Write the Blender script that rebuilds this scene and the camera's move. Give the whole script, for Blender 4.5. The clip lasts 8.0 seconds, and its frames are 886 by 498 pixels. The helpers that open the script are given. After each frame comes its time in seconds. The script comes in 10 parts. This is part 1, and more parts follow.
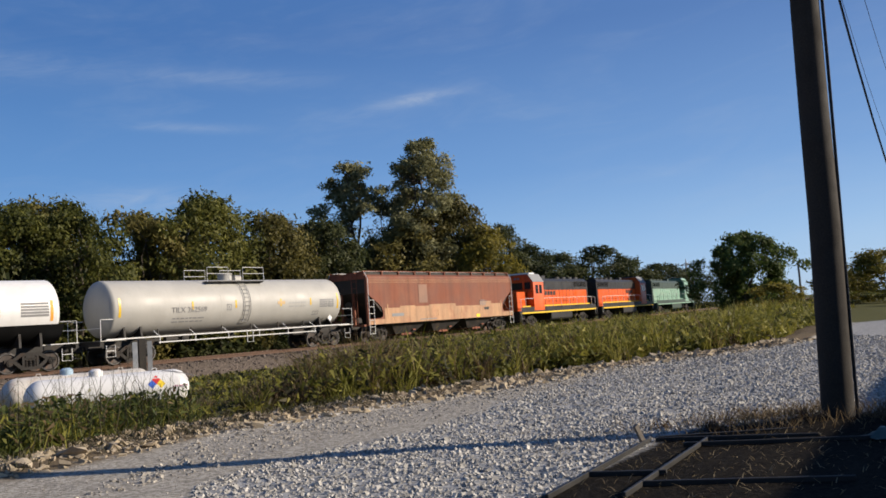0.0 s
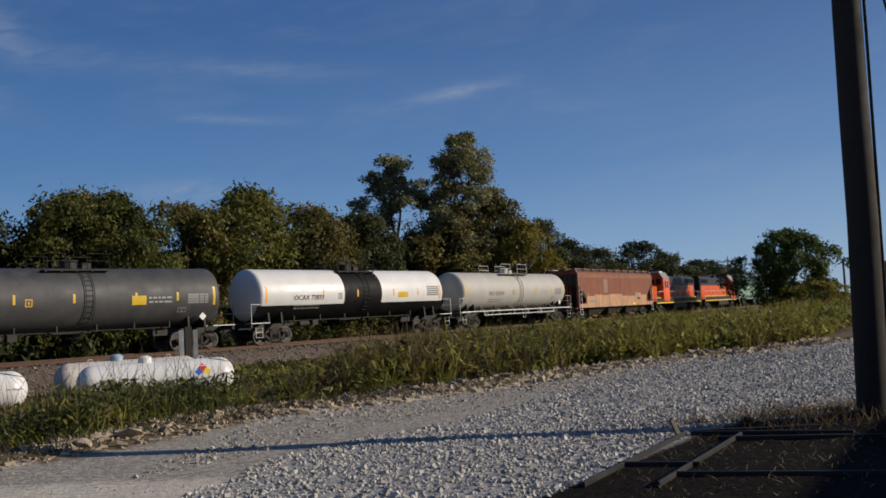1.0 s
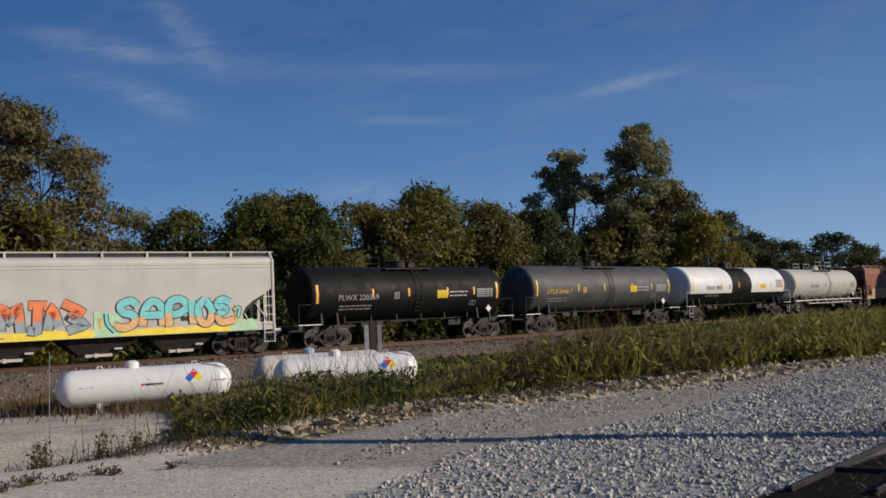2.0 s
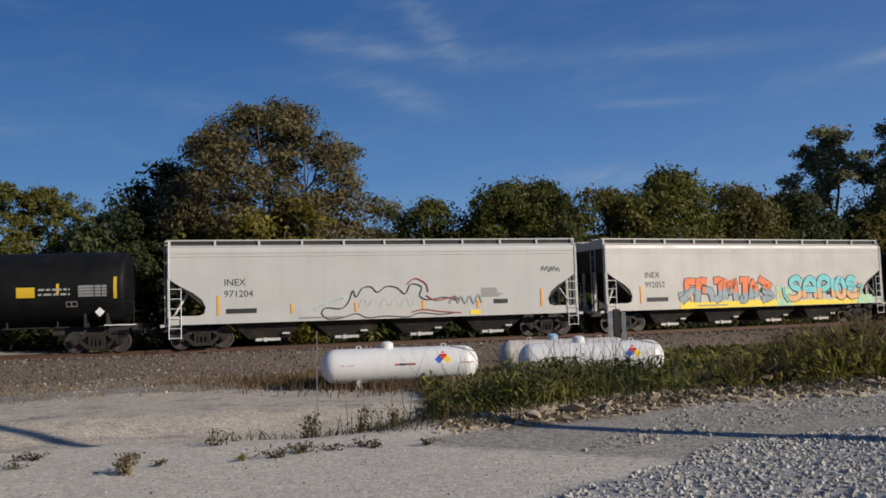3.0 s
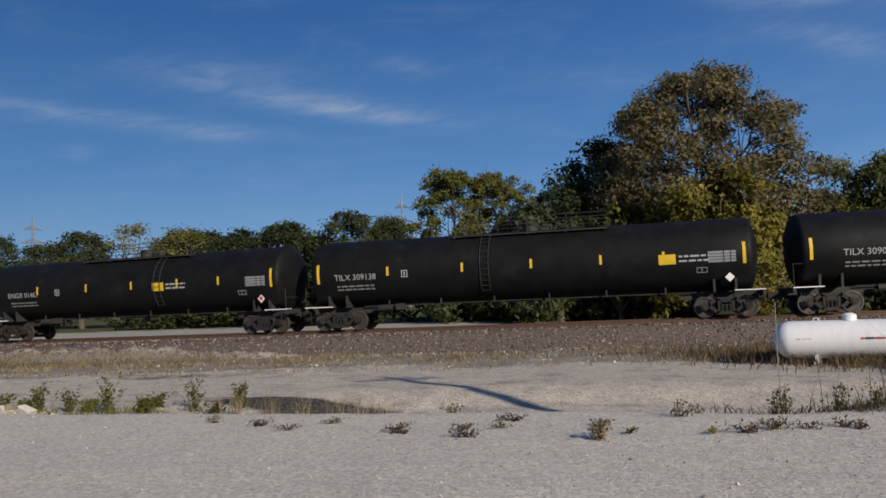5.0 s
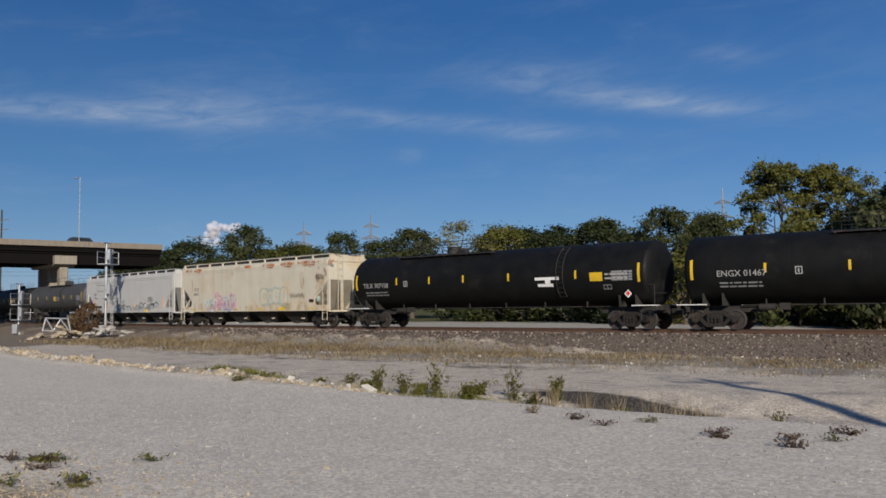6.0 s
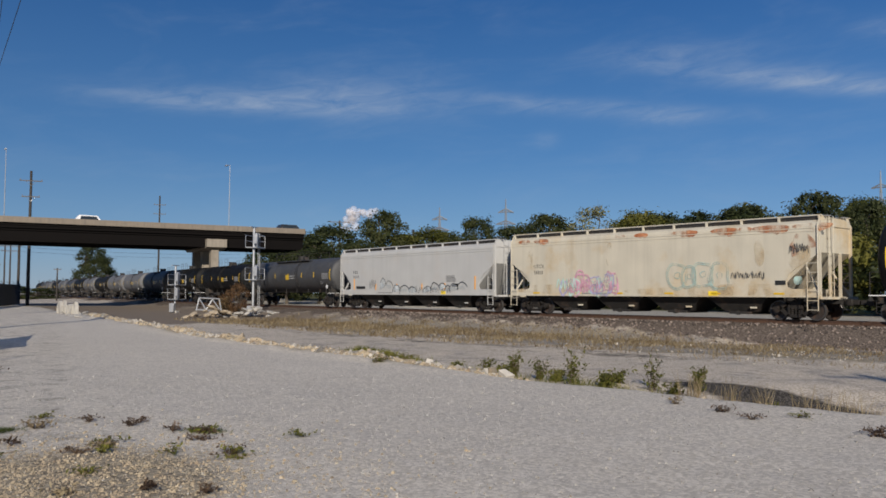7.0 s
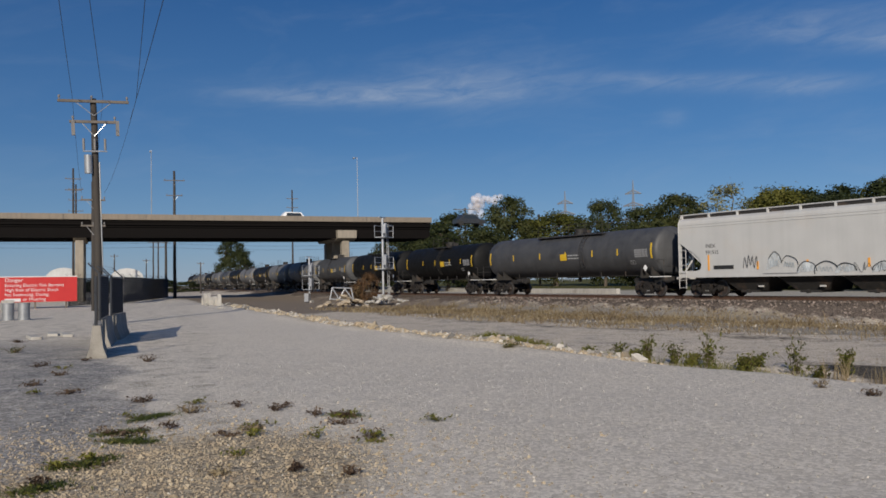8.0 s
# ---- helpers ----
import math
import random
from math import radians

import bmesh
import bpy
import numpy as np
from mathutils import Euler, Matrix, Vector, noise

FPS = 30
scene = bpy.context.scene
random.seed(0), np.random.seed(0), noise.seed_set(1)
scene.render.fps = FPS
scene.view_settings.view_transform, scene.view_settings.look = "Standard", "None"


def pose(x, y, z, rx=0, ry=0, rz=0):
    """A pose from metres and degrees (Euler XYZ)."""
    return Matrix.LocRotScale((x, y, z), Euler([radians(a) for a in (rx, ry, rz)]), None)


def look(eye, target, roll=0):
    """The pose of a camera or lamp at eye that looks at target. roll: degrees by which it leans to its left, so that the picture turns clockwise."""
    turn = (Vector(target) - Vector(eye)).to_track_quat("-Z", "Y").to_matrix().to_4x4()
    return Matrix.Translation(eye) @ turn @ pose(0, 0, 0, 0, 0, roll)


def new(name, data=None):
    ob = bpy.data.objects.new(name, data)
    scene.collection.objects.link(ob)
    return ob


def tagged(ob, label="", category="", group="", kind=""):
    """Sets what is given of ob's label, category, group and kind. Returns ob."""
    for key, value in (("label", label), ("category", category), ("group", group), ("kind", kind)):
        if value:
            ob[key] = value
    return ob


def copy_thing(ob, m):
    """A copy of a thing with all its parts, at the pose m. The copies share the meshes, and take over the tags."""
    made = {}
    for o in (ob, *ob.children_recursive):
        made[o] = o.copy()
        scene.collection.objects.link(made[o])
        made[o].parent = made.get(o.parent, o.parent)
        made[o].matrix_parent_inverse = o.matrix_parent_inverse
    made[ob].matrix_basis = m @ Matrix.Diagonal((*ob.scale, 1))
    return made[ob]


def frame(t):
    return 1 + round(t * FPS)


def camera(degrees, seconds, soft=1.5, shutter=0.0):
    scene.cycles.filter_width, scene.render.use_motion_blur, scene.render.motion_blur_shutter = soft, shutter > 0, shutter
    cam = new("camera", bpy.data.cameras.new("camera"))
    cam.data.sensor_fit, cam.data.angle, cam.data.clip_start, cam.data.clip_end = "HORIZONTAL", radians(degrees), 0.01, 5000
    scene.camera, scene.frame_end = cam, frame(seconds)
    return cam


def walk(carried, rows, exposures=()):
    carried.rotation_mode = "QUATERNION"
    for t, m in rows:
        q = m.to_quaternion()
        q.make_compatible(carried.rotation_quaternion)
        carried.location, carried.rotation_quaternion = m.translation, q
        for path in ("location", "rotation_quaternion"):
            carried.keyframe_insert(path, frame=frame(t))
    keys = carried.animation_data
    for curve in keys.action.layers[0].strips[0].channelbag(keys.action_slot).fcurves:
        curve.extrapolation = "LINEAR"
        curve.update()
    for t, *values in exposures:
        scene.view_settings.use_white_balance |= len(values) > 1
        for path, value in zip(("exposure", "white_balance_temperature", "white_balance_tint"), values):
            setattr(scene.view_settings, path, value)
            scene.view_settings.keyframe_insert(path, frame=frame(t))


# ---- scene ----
# ---- camera ----
cam = camera(54.21, 8.0, 1.65)
EYE_Z = 1.65
CAMERA_ROWS = [  # seconds, x, y, yaw, pitch, roll
    (0.00, 0.470, 0.560, 0.000, 4.642, 3.888),
    (0.10, 0.475, 0.537, 0.171, 4.523, 3.610),
    (0.20, 0.480, 0.513, -0.174, 4.346, 3.332),
    (0.30, 0.485, 0.490, -0.481, 4.322, 3.054),
    (0.40, 0.491, 0.466, -0.787, 4.153, 2.776),
    (0.50, 0.496, 0.443, -0.998, 4.099, 2.498),
    (0.60, 0.481, 0.393, -1.085, 4.392, 2.599),
    (0.70, 0.466, 0.344, -1.152, 4.423, 2.700),
    (0.80, 0.452, 0.294, -0.463, 4.564, 2.802),
    (0.90, 0.437, 0.245, 1.095, 4.498, 2.903),
    (1.00, 0.422, 0.195, 2.485, 4.344, 3.004),
    (1.10, 0.398, 0.169, 3.626, 4.566, 3.295),
    (1.20, 0.374, 0.143, 5.253, 4.425, 3.586),
    (2.30, 0.246, 0.143, 17.689, 4.866, 1.794),
    (2.50, 0.243, 0.140, 21.213, 4.905, 1.197),
    (3.00, 0.195, 0.115, 29.777, 4.420, 1.817),
    (3.50, 0.119, 0.053, 34.880, 3.935, 2.370),
    (4.00, -0.000, 0.000, 41.077, 3.434, 2.569),
    (4.50, -0.088, -0.074, 47.140, 2.908, 2.750),
    (5.00, -0.141, -0.073, 57.714, 3.616, 2.404),
    (5.20, -0.134, -0.082, 62.712, 4.124, 1.542),
    (6.30, -0.001, -0.175, 81.665, 3.564, 0.449),
    (6.50, -0.002, -0.175, 83.096, 3.355, 0.110),
    (6.70, -0.015, -0.200, 84.187, 3.218, -0.063),
    (6.90, -0.029, -0.225, 86.077, 3.065, -0.237),
    (7.00, -0.036, -0.238, 87.079, 3.010, -0.323),
    (7.20, -0.033, -0.244, 89.230, 2.921, 0.019),
    (7.30, -0.031, -0.247, 90.256, 2.882, 0.189),
    (7.50, -0.019, -0.249, 92.267, 2.921, 0.668),
    (7.70, -0.003, -0.259, 93.560, 2.611, 0.788),
    (7.85, 0.009, -0.266, 94.468, 2.324, 0.877),
    (8.00, 0.020, -0.273, 95.459, 2.130, 0.967),
]
walk(cam, [(t, pose(x, y, EYE_Z, 90 + pitch, roll, yaw)) for t, x, y, yaw, pitch, roll in CAMERA_ROWS],
     [(0.0, 0.33, 6900, 12), (0.5, 0.04, 6900, 12), (1.0, -0.24, 6850, 12), (1.2, -0.25, 6800, 12), (2.3, -0.22, 6600, 11), (4.5, -0.12, 6480, 12), (6.5, -0.02, 6430, 11), (8.0, -0.12, 6430, 11)])

# ---- sky, sun, exposure ----
SUN_EL, SUN_AZ = 22.0, -1.0      # degrees above the horizon; degrees from +x towards +y
world = bpy.data.worlds.new("sky")
scene.world = world
world.use_nodes = True


WISPS = [  # thin high clouds: bearing, height, half length and thickness in degrees, slope, strength
    (97.0, 12.3, 9.5, 0.75, 0.0, 0.62), (104.0, 12.1, 5.0, 0.40, 0.03, 0.30), (93.0, 13.3, 6.0, 1.1, -0.05, 0.22), (79.0, 12.3, 9.0, 0.55, 0.09, 0.40), (66.0, 13.5, 8.0, 0.8, 0.14, 0.42),
    (80.3, 10.1, 0.8, 0.5, 0.0, 0.26), (72.3, 11.4, 2.6, 0.45, 0.05, 0.40), (62.5, 12.7, 5.0, 0.5, 0.16, 0.46), (59.8, 15.6, 2.0, 0.6, 0.15, 0.30), (70.0, 15.3, 4.5, 0.7, 0.0, 0.26),
    (34.6, 17.6, 4.2, 0.6, 0.12, 0.52), (32.3, 14.7, 3.4, 0.8, 0.29, 0.42), (29.8, 18.7, 1.8, 1.3, 0.75, 0.36), (26.5, 16.8, 5.0, 1.0, 0.1, 0.16), (1.0, 14.5, 2.6, 0.42, -0.13, 0.62),
    (14.2, 16.3, 7.0, 0.55, 0.03, 0.26), (15.5, 13.2, 3.6, 0.28, 0.04, 0.34), (18.5, 8.8, 4.2, 0.65, 0.0, 0.36), (5.0, 13.6, 4.0, 0.5, 0.0, 0.14), (45.0, 14.0, 6.0, 0.7, 0.1, 0.14), (-14.0, 8.6, 5.0, 0.6, 0.0, 0.12),
]


def build_sky():
    nt = world.node_tree
    nt.nodes.clear()
    sky = nt.nodes.new("ShaderNodeTexSky")
    sky.sky_type = "NISHITA"
    sky.sun_disc = False
    sky.sun_elevation = radians(SUN_EL)
    sky.sun_rotation = radians(90 - SUN_AZ)
    sky.air_density, sky.dust_density, sky.ozone_density = 1.0, 0.0, 3.5
    co = nt.nodes.new("ShaderNodeTexCoord")
    sep = nt.nodes.new("ShaderNodeSeparateXYZ")
    nt.links.new(co.outputs["Generated"], sep.inputs[0])
    def op(kind, p, q=0.0, r=0.0, clamp=False):
        n = nt.nodes.new("ShaderNodeMath")
        n.operation, n.use_clamp = kind, clamp
        for k, v in enumerate((p, q, r)):
            if isinstance(v, (int, float)):
                n.inputs[k].default_value = v
            else:
                nt.links.new(v, n.inputs[k])
        return n.outputs[0]
    # bearing (degrees to the left of north) and height over the horizon of every direction
    bearing = op("MULTIPLY", op("ARCTAN2", op("MULTIPLY", sep.outputs["X"], -1.0), sep.outputs["Y"]), 57.2958)
    height = op("MULTIPLY", op("ARCSINE", sep.outputs["Z"]), 57.2958)

    def streaks(along, across, detail, seed):
        c = nt.nodes.new("ShaderNodeCombineXYZ")
        nt.links.new(op("MULTIPLY", bearing, along), c.inputs[0])
        nt.links.new(op("MULTIPLY", op("MULTIPLY_ADD", bearing, 0.10, height), across), c.inputs[1])
        c.inputs[2].default_value = seed
        n = nt.nodes.new("ShaderNodeTexNoise")
        n.inputs["Scale"].default_value, n.inputs["Detail"].default_value, n.inputs["Roughness"].default_value = 1.0, detail, 0.62
        n.inputs["Distortion"].default_value = 0.7
        nt.links.new(c.outputs[0], n.inputs["Vector"])
        return n.outputs["Fac"]

    fibre, veil = streaks(0.30, 1.25, 6, 0.0), streaks(0.10, 0.33, 4, 4.0)
    total = 0.0
    for az, el, half, thick, slope, power in WISPS:
        u = op("MULTIPLY", op("SUBTRACT", bearing, az), 1.0 / half)
        v = op("MULTIPLY", op("MULTIPLY_ADD", op("SUBTRACT", bearing, az), -slope, op("SUBTRACT", height, el)), 1.0 / thick)
        r2 = op("ADD", op("MULTIPLY", u, u), op("MULTIPLY", v, v))
        total = op("MULTIPLY_ADD", op("POWER", 2.718, op("MULTIPLY", r2, -1.0)), power, total)
    torn = nt.nodes.new("ShaderNodeMapRange"); torn.inputs[1].default_value = 0.30; torn.inputs[2].default_value = 0.78; torn.inputs[3].default_value = 0.14
    nt.links.new(fibre, torn.inputs[0])
    thin = nt.nodes.new("ShaderNodeMapRange"); thin.inputs[1].default_value = 0.46; thin.inputs[2].default_value = 0.80; thin.inputs[4].default_value = 0.16
    nt.links.new(veil, thin.inputs[0])
    fade = op("MULTIPLY_ADD", total, torn.outputs[0], op("MULTIPLY", thin.outputs[0], torn.outputs[0]), True)
    sat = nt.nodes.new("ShaderNodeHueSaturation")
    sx = nt.nodes.new("ShaderNodeMath"); sx.operation = "MULTIPLY_ADD"; sx.inputs[1].default_value = -0.10; sx.inputs[2].default_value = 1.03
    nt.links.new(sep.outputs["X"], sx.inputs[0]); nt.links.new(sx.outputs[0], sat.inputs["Saturation"])
    # thin even haze: paler blue towards the horizon
    haze = nt.nodes.new("ShaderNodeValToRGB")
    el = haze.color_ramp.elements
    el[0].position, el[0].color = 0.0, (0.34, 0.53, 0.80, 1)
    el[1].position, el[1].color = 1.0, (0.045, 0.115, 0.33, 1)
    for q, c in ((0.06, (0.27, 0.475, 0.80)), (0.16, (0.145, 0.315, 0.655)), (0.32, (0.075, 0.185, 0.47))):
        k = el.new(q); k.color = (*c, 1)
    nt.links.new(sep.outputs["Z"], haze.inputs[0])
    lev = nt.nodes.new("ShaderNodeVectorMath"); lev.operation = "SCALE"; 
    # brighter towards the sun, a little deeper away from it to the south
    gx = nt.nodes.new("ShaderNodeMath"); gx.operation = "MULTIPLY_ADD"; gx.inputs[1].default_value = 1.7; gx.inputs[2].default_value = 13.4
    nt.links.new(sep.outputs["X"], gx.inputs[0])
    gy = nt.nodes.new("ShaderNodeMath"); gy.operation = "MULTIPLY_ADD"; gy.inputs[1].default_value = 3.2
    nt.links.new(sep.outputs["Y"], gy.inputs[0]); nt.links.new(gx.outputs[0], gy.inputs[2])
    nt.links.new(gy.outputs[0], lev.inputs["Scale"])
    nt.links.new(haze.outputs[0], lev.inputs[0])
    even = nt.nodes.new("ShaderNodeMix"); even.data_type = "RGBA"; even.inputs[0].default_value = 0.72
    nt.links.new(sky.outputs[0], even.inputs[6]); nt.links.new(lev.outputs[0], even.inputs[7])
    nt.links.new(even.outputs[2], sat.inputs["Color"])
    mix = nt.nodes.new("ShaderNodeMix"); mix.data_type = "RGBA"
    nt.links.new(fade, mix.inputs[0]); nt.links.new(sat.outputs[0], mix.inputs[6])
    mix.inputs[7].default_value = (6.4, 7.6, 9.4, 1)
    bg = nt.nodes.new("ShaderNodeBackground"); bg.inputs[1].default_value = 0.06
    nt.links.new(mix.outputs[2], bg.inputs[0])
    out = nt.nodes.new("ShaderNodeOutputWorld")
    nt.links.new(bg.outputs[0], out.inputs[0])


build_sky()
sun_data = bpy.data.lights.new("sun", "SUN")
sun_data.energy, sun_data.angle, sun_data.color = 5.0, radians(0.55), (1.0, 0.91, 0.78)
sun = new("sun", sun_data)
_e, _a = radians(SUN_EL), radians(SUN_AZ)
SUN_DIR = Vector((math.cos(_e) * math.cos(_a), math.cos(_e) * math.sin(_a), math.sin(_e)))
sun.matrix_basis = look(SUN_DIR * 60, (0, 0, 0))

# ---- materials ----
MATS = {}


def material(name, color, rough=0.7, metal=0.0, vary=0.15, scale=3.0, fine=40.0, bump=0.0, tint=None, tint_amount=0.0,
             tint_scale=1.2, streak=0.0, islands=0.0, coords="Object", spec=0.5, rust=0.0):
    """A procedural surface: base colour, broad and fine variation, a second colour in patches, fine relief."""
    if name in MATS:
        return MATS[name]
    m = bpy.data.materials.new(name)
    m.use_nodes = True
    nt = m.node_tree
    b = nt.nodes["Principled BSDF"]
    b.inputs["Metallic"].default_value = metal
    b.inputs["Specular IOR Level"].default_value = spec
    co = nt.nodes.new("ShaderNodeTexCoord")
    vec = co.outputs[coords]
    n1 = nt.nodes.new("ShaderNodeTexNoise"); n1.inputs["Scale"].default_value = scale; n1.inputs["Detail"].default_value = 5
    n2 = nt.nodes.new("ShaderNodeTexNoise"); n2.inputs["Scale"].default_value = fine; n2.inputs["Detail"].default_value = 3
    nt.links.new(vec, n1.inputs["Vector"]); nt.links.new(vec, n2.inputs["Vector"])
    add = nt.nodes.new("ShaderNodeMath"); add.operation = "ADD"
    nt.links.new(n1.outputs["Fac"], add.inputs[0]); nt.links.new(n2.outputs["Fac"], add.inputs[1])
    rg = nt.nodes.new("ShaderNodeMapRange")
    rg.inputs[1].default_value, rg.inputs[2].default_value = 0.7, 1.3
    rg.inputs[3].default_value, rg.inputs[4].default_value = 1 - vary, 1 + vary
    nt.links.new(add.outputs[0], rg.inputs[0])
    base = nt.nodes.new("ShaderNodeRGB"); base.outputs[0].default_value = (*color, 1)
    cur = base.outputs[0]
    if tint:
        n3 = nt.nodes.new("ShaderNodeTexNoise"); n3.inputs["Scale"].default_value = tint_scale; n3.inputs["Detail"].default_value = 6
        n3.inputs["Roughness"].default_value = 0.65
        nt.links.new(vec, n3.inputs["Vector"])
        r3 = nt.nodes.new("ShaderNodeMapRange")
        r3.inputs[1].default_value, r3.inputs[2].default_value = 0.62 - tint_amount * 0.3, 0.78 - tint_amount * 0.2
        nt.links.new(n3.outputs["Fac"], r3.inputs[0])
        mx = nt.nodes.new("ShaderNodeMix"); mx.data_type = "RGBA"
        nt.links.new(r3.outputs[0], mx.inputs[0]); nt.links.new(cur, mx.inputs[6]); mx.inputs[7].default_value = (*tint, 1)
        cur = mx.outputs[2]
    if streak:
        mp = nt.nodes.new("ShaderNodeMapping"); mp.inputs["Scale"].default_value = (2.2, 2.2, 0.12)
        nt.links.new(vec, mp.inputs[0])
        n4 = nt.nodes.new("ShaderNodeTexNoise"); n4.inputs["Scale"].default_value = 1.6; n4.inputs["Detail"].default_value = 6
        nt.links.new(mp.outputs[0], n4.inputs["Vector"])
        r4 = nt.nodes.new("ShaderNodeMapRange")
        r4.inputs[1].default_value, r4.inputs[2].default_value = 0.45, 0.75
        r4.inputs[3].default_value, r4.inputs[4].default_value = 1.0, 1.0 - streak
        nt.links.new(n4.outputs["Fac"], r4.inputs[0])
        m4 = nt.nodes.new("ShaderNodeMath"); m4.operation = "MULTIPLY"
        nt.links.new(rg.outputs[0], m4.inputs[0]); nt.links.new(r4.outputs[0], m4.inputs[1])
        val = m4.outputs[0]
    else:
        val = rg.outputs[0]
    if islands:
        geo = nt.nodes.new("ShaderNodeNewGeometry")
        ri = nt.nodes.new("ShaderNodeMapRange")
        ri.inputs[3].default_value, ri.inputs[4].default_value = 1 - islands, 1 + islands
        nt.links.new(geo.outputs["Random Per Island"], ri.inputs[0])
        mi = nt.nodes.new("ShaderNodeMath"); mi.operation = "MULTIPLY"
        nt.links.new(val, mi.inputs[0]); nt.links.new(ri.outputs[0], mi.inputs[1])
        val = mi.outputs[0]
    sc = nt.nodes.new("ShaderNodeVectorMath"); sc.operation = "SCALE"
    nt.links.new(cur, sc.inputs[0]); nt.links.new(val, sc.inputs["Scale"])
    nt.links.new(sc.outputs[0], b.inputs["Base Color"])
    rr = nt.nodes.new("ShaderNodeMapRange")
    rr.inputs[1].default_value, rr.inputs[2].default_value = 0.3, 0.7
    rr.inputs[3].default_value, rr.inputs[4].default_value = max(0.05, rough - 0.1), min(1.0, rough + 0.1)
    nt.links.new(n1.outputs["Fac"], rr.inputs[0]); nt.links.new(rr.outputs[0], b.inputs["Roughness"])
    if bump:
        bp = nt.nodes.new("ShaderNodeBump"); bp.inputs["Strength"].default_value = 0.6; bp.inputs["Distance"].default_value = bump
        nt.links.new(n2.outputs["Fac"], bp.inputs["Height"]); nt.links.new(bp.outputs[0], b.inputs["Normal"])
    MATS[name] = m
    return m


def leaf_material(name, c1, c2, c3):
    m = bpy.data.materials.new(name)
    m.use_nodes = True
    nt = m.node_tree
    b = nt.nodes["Principled BSDF"]
    geo = nt.nodes.new("ShaderNodeNewGeometry")
    co = nt.nodes.new("ShaderNodeTexCoord")
    ns = nt.nodes.new("ShaderNodeTexNoise"); ns.inputs["Scale"].default_value = 0.45; ns.inputs["Detail"].default_value = 4
    nt.links.new(co.outputs["Object"], ns.inputs["Vector"])
    oi = nt.nodes.new("ShaderNodeObjectInfo")
    a1 = nt.nodes.new("ShaderNodeMath"); a1.operation = "MULTIPLY_ADD"; a1.inputs[1].default_value = 0.5
    nt.links.new(geo.outputs["Random Per Island"], a1.inputs[0])
    a2 = nt.nodes.new("ShaderNodeMath"); a2.operation = "MULTIPLY_ADD"; a2.inputs[1].default_value = 0.35; a2.inputs[2].default_value = -0.28
    nt.links.new(oi.outputs["Random"], a2.inputs[0])
    a3 = nt.nodes.new("ShaderNodeMath"); a3.operation = "ADD"
    nt.links.new(ns.outputs["Fac"], a3.inputs[0]); nt.links.new(a2.outputs[0], a3.inputs[1])
    nt.links.new(a3.outputs[0], a1.inputs[2])
    ramp = nt.nodes.new("ShaderNodeValToRGB")
    el = ramp.color_ramp.elements
    el[0].position, el[0].color = 0.25, (*c1, 1)
    el[1].position, el[1].color = 1.0, (*c3, 1)
    mid = el.new(0.62); mid.color = (*c2, 1)
    nt.links.new(a1.outputs[0], ramp.inputs[0])
    nt.links.new(ramp.outputs[0], b.inputs["Base Color"])
    b.inputs["Roughness"].default_value = 0.6
    b.inputs["Specular IOR Level"].default_value = 0.25
    tr = nt.nodes.new("ShaderNodeBsdfTranslucent")
    nt.links.new(ramp.outputs[0], tr.inputs[0])
    mx = nt.nodes.new("ShaderNodeMixShader"); mx.inputs[0].default_value = 0.38
    nt.links.new(b.outputs[0], mx.inputs[1]); nt.links.new(tr.outputs[0], mx.inputs[2])
    nt.links.new(mx.outputs[0], nt.nodes["Material Output"].inputs[0])
    MATS[name] = m
    return m


# train paint
material("black_paint", (0.0062, 0.0064, 0.0066), 0.62, 0, 0.25, 1.5, 30, 0.0008, (0.015, 0.014, 0.0135), 0.2, 0.8, 0.15, spec=0.17)
material("dark_grey_paint", (0.055, 0.056, 0.058), 0.62, 0, 0.2, 1.2, 30, 0.0006, (0.03, 0.03, 0.032), 0.3, 0.7, 0.2)
material("mid_grey_paint", (0.125, 0.126, 0.128), 0.68, 0, 0.2, 1.2, 30, 0.0006, (0.10, 0.095, 0.09), 0.3, 0.7, 0.25)
material("light_grey_paint", (0.405, 0.395, 0.365), 0.55, 0, 0.08, 1.0, 25, 0.0006, (0.40, 0.38, 0.34), 0.25, 0.6, 0.05)
material("white_paint", (0.66, 0.66, 0.65), 0.42, 0, 0.05, 1.0, 25, 0.0005, (0.68, 0.66, 0.60), 0.15, 0.7, 0.06)
material("hopper_grey_paint", (0.46, 0.46, 0.445), 0.55, 0, 0.06, 0.8, 25, 0.0008, (0.46, 0.44, 0.41), 0.4, 0.5, 0.05)
material("hopper_tan_paint", (0.51, 0.485, 0.445), 0.42, 0, 0.06, 0.8, 25, 0.0008, (0.46, 0.42, 0.37), 0.4, 0.5, 0.05)
material("hopper_cream_paint", (0.53, 0.49, 0.395), 0.6, 0, 0.08, 0.8, 25, 0.001, (0.48, 0.36, 0.20), 0.35, 0.35, 0.10)
material("boxcar_red_paint", (0.205, 0.062, 0.031), 0.75, 0, 0.2, 0.7, 25, 0.001, (0.245, 0.088, 0.045), 0.5, 0.4, 0.3)
material("boxcar_faded_paint", (0.46, 0.27, 0.155), 0.8, 0, 0.2, 1.0, 25, 0.001, (0.36, 0.17, 0.10), 0.4, 0.8, 0.3)
material("loco_orange", (0.72, 0.105, 0.009), 0.45, 0, 0.12, 1.0, 25, 0.0005, (0.55, 0.08, 0.012), 0.3, 0.8, 0.15)
material("loco_black", (0.016, 0.015, 0.015), 0.5, 0, 0.25, 1.5, 25, 0.0005)
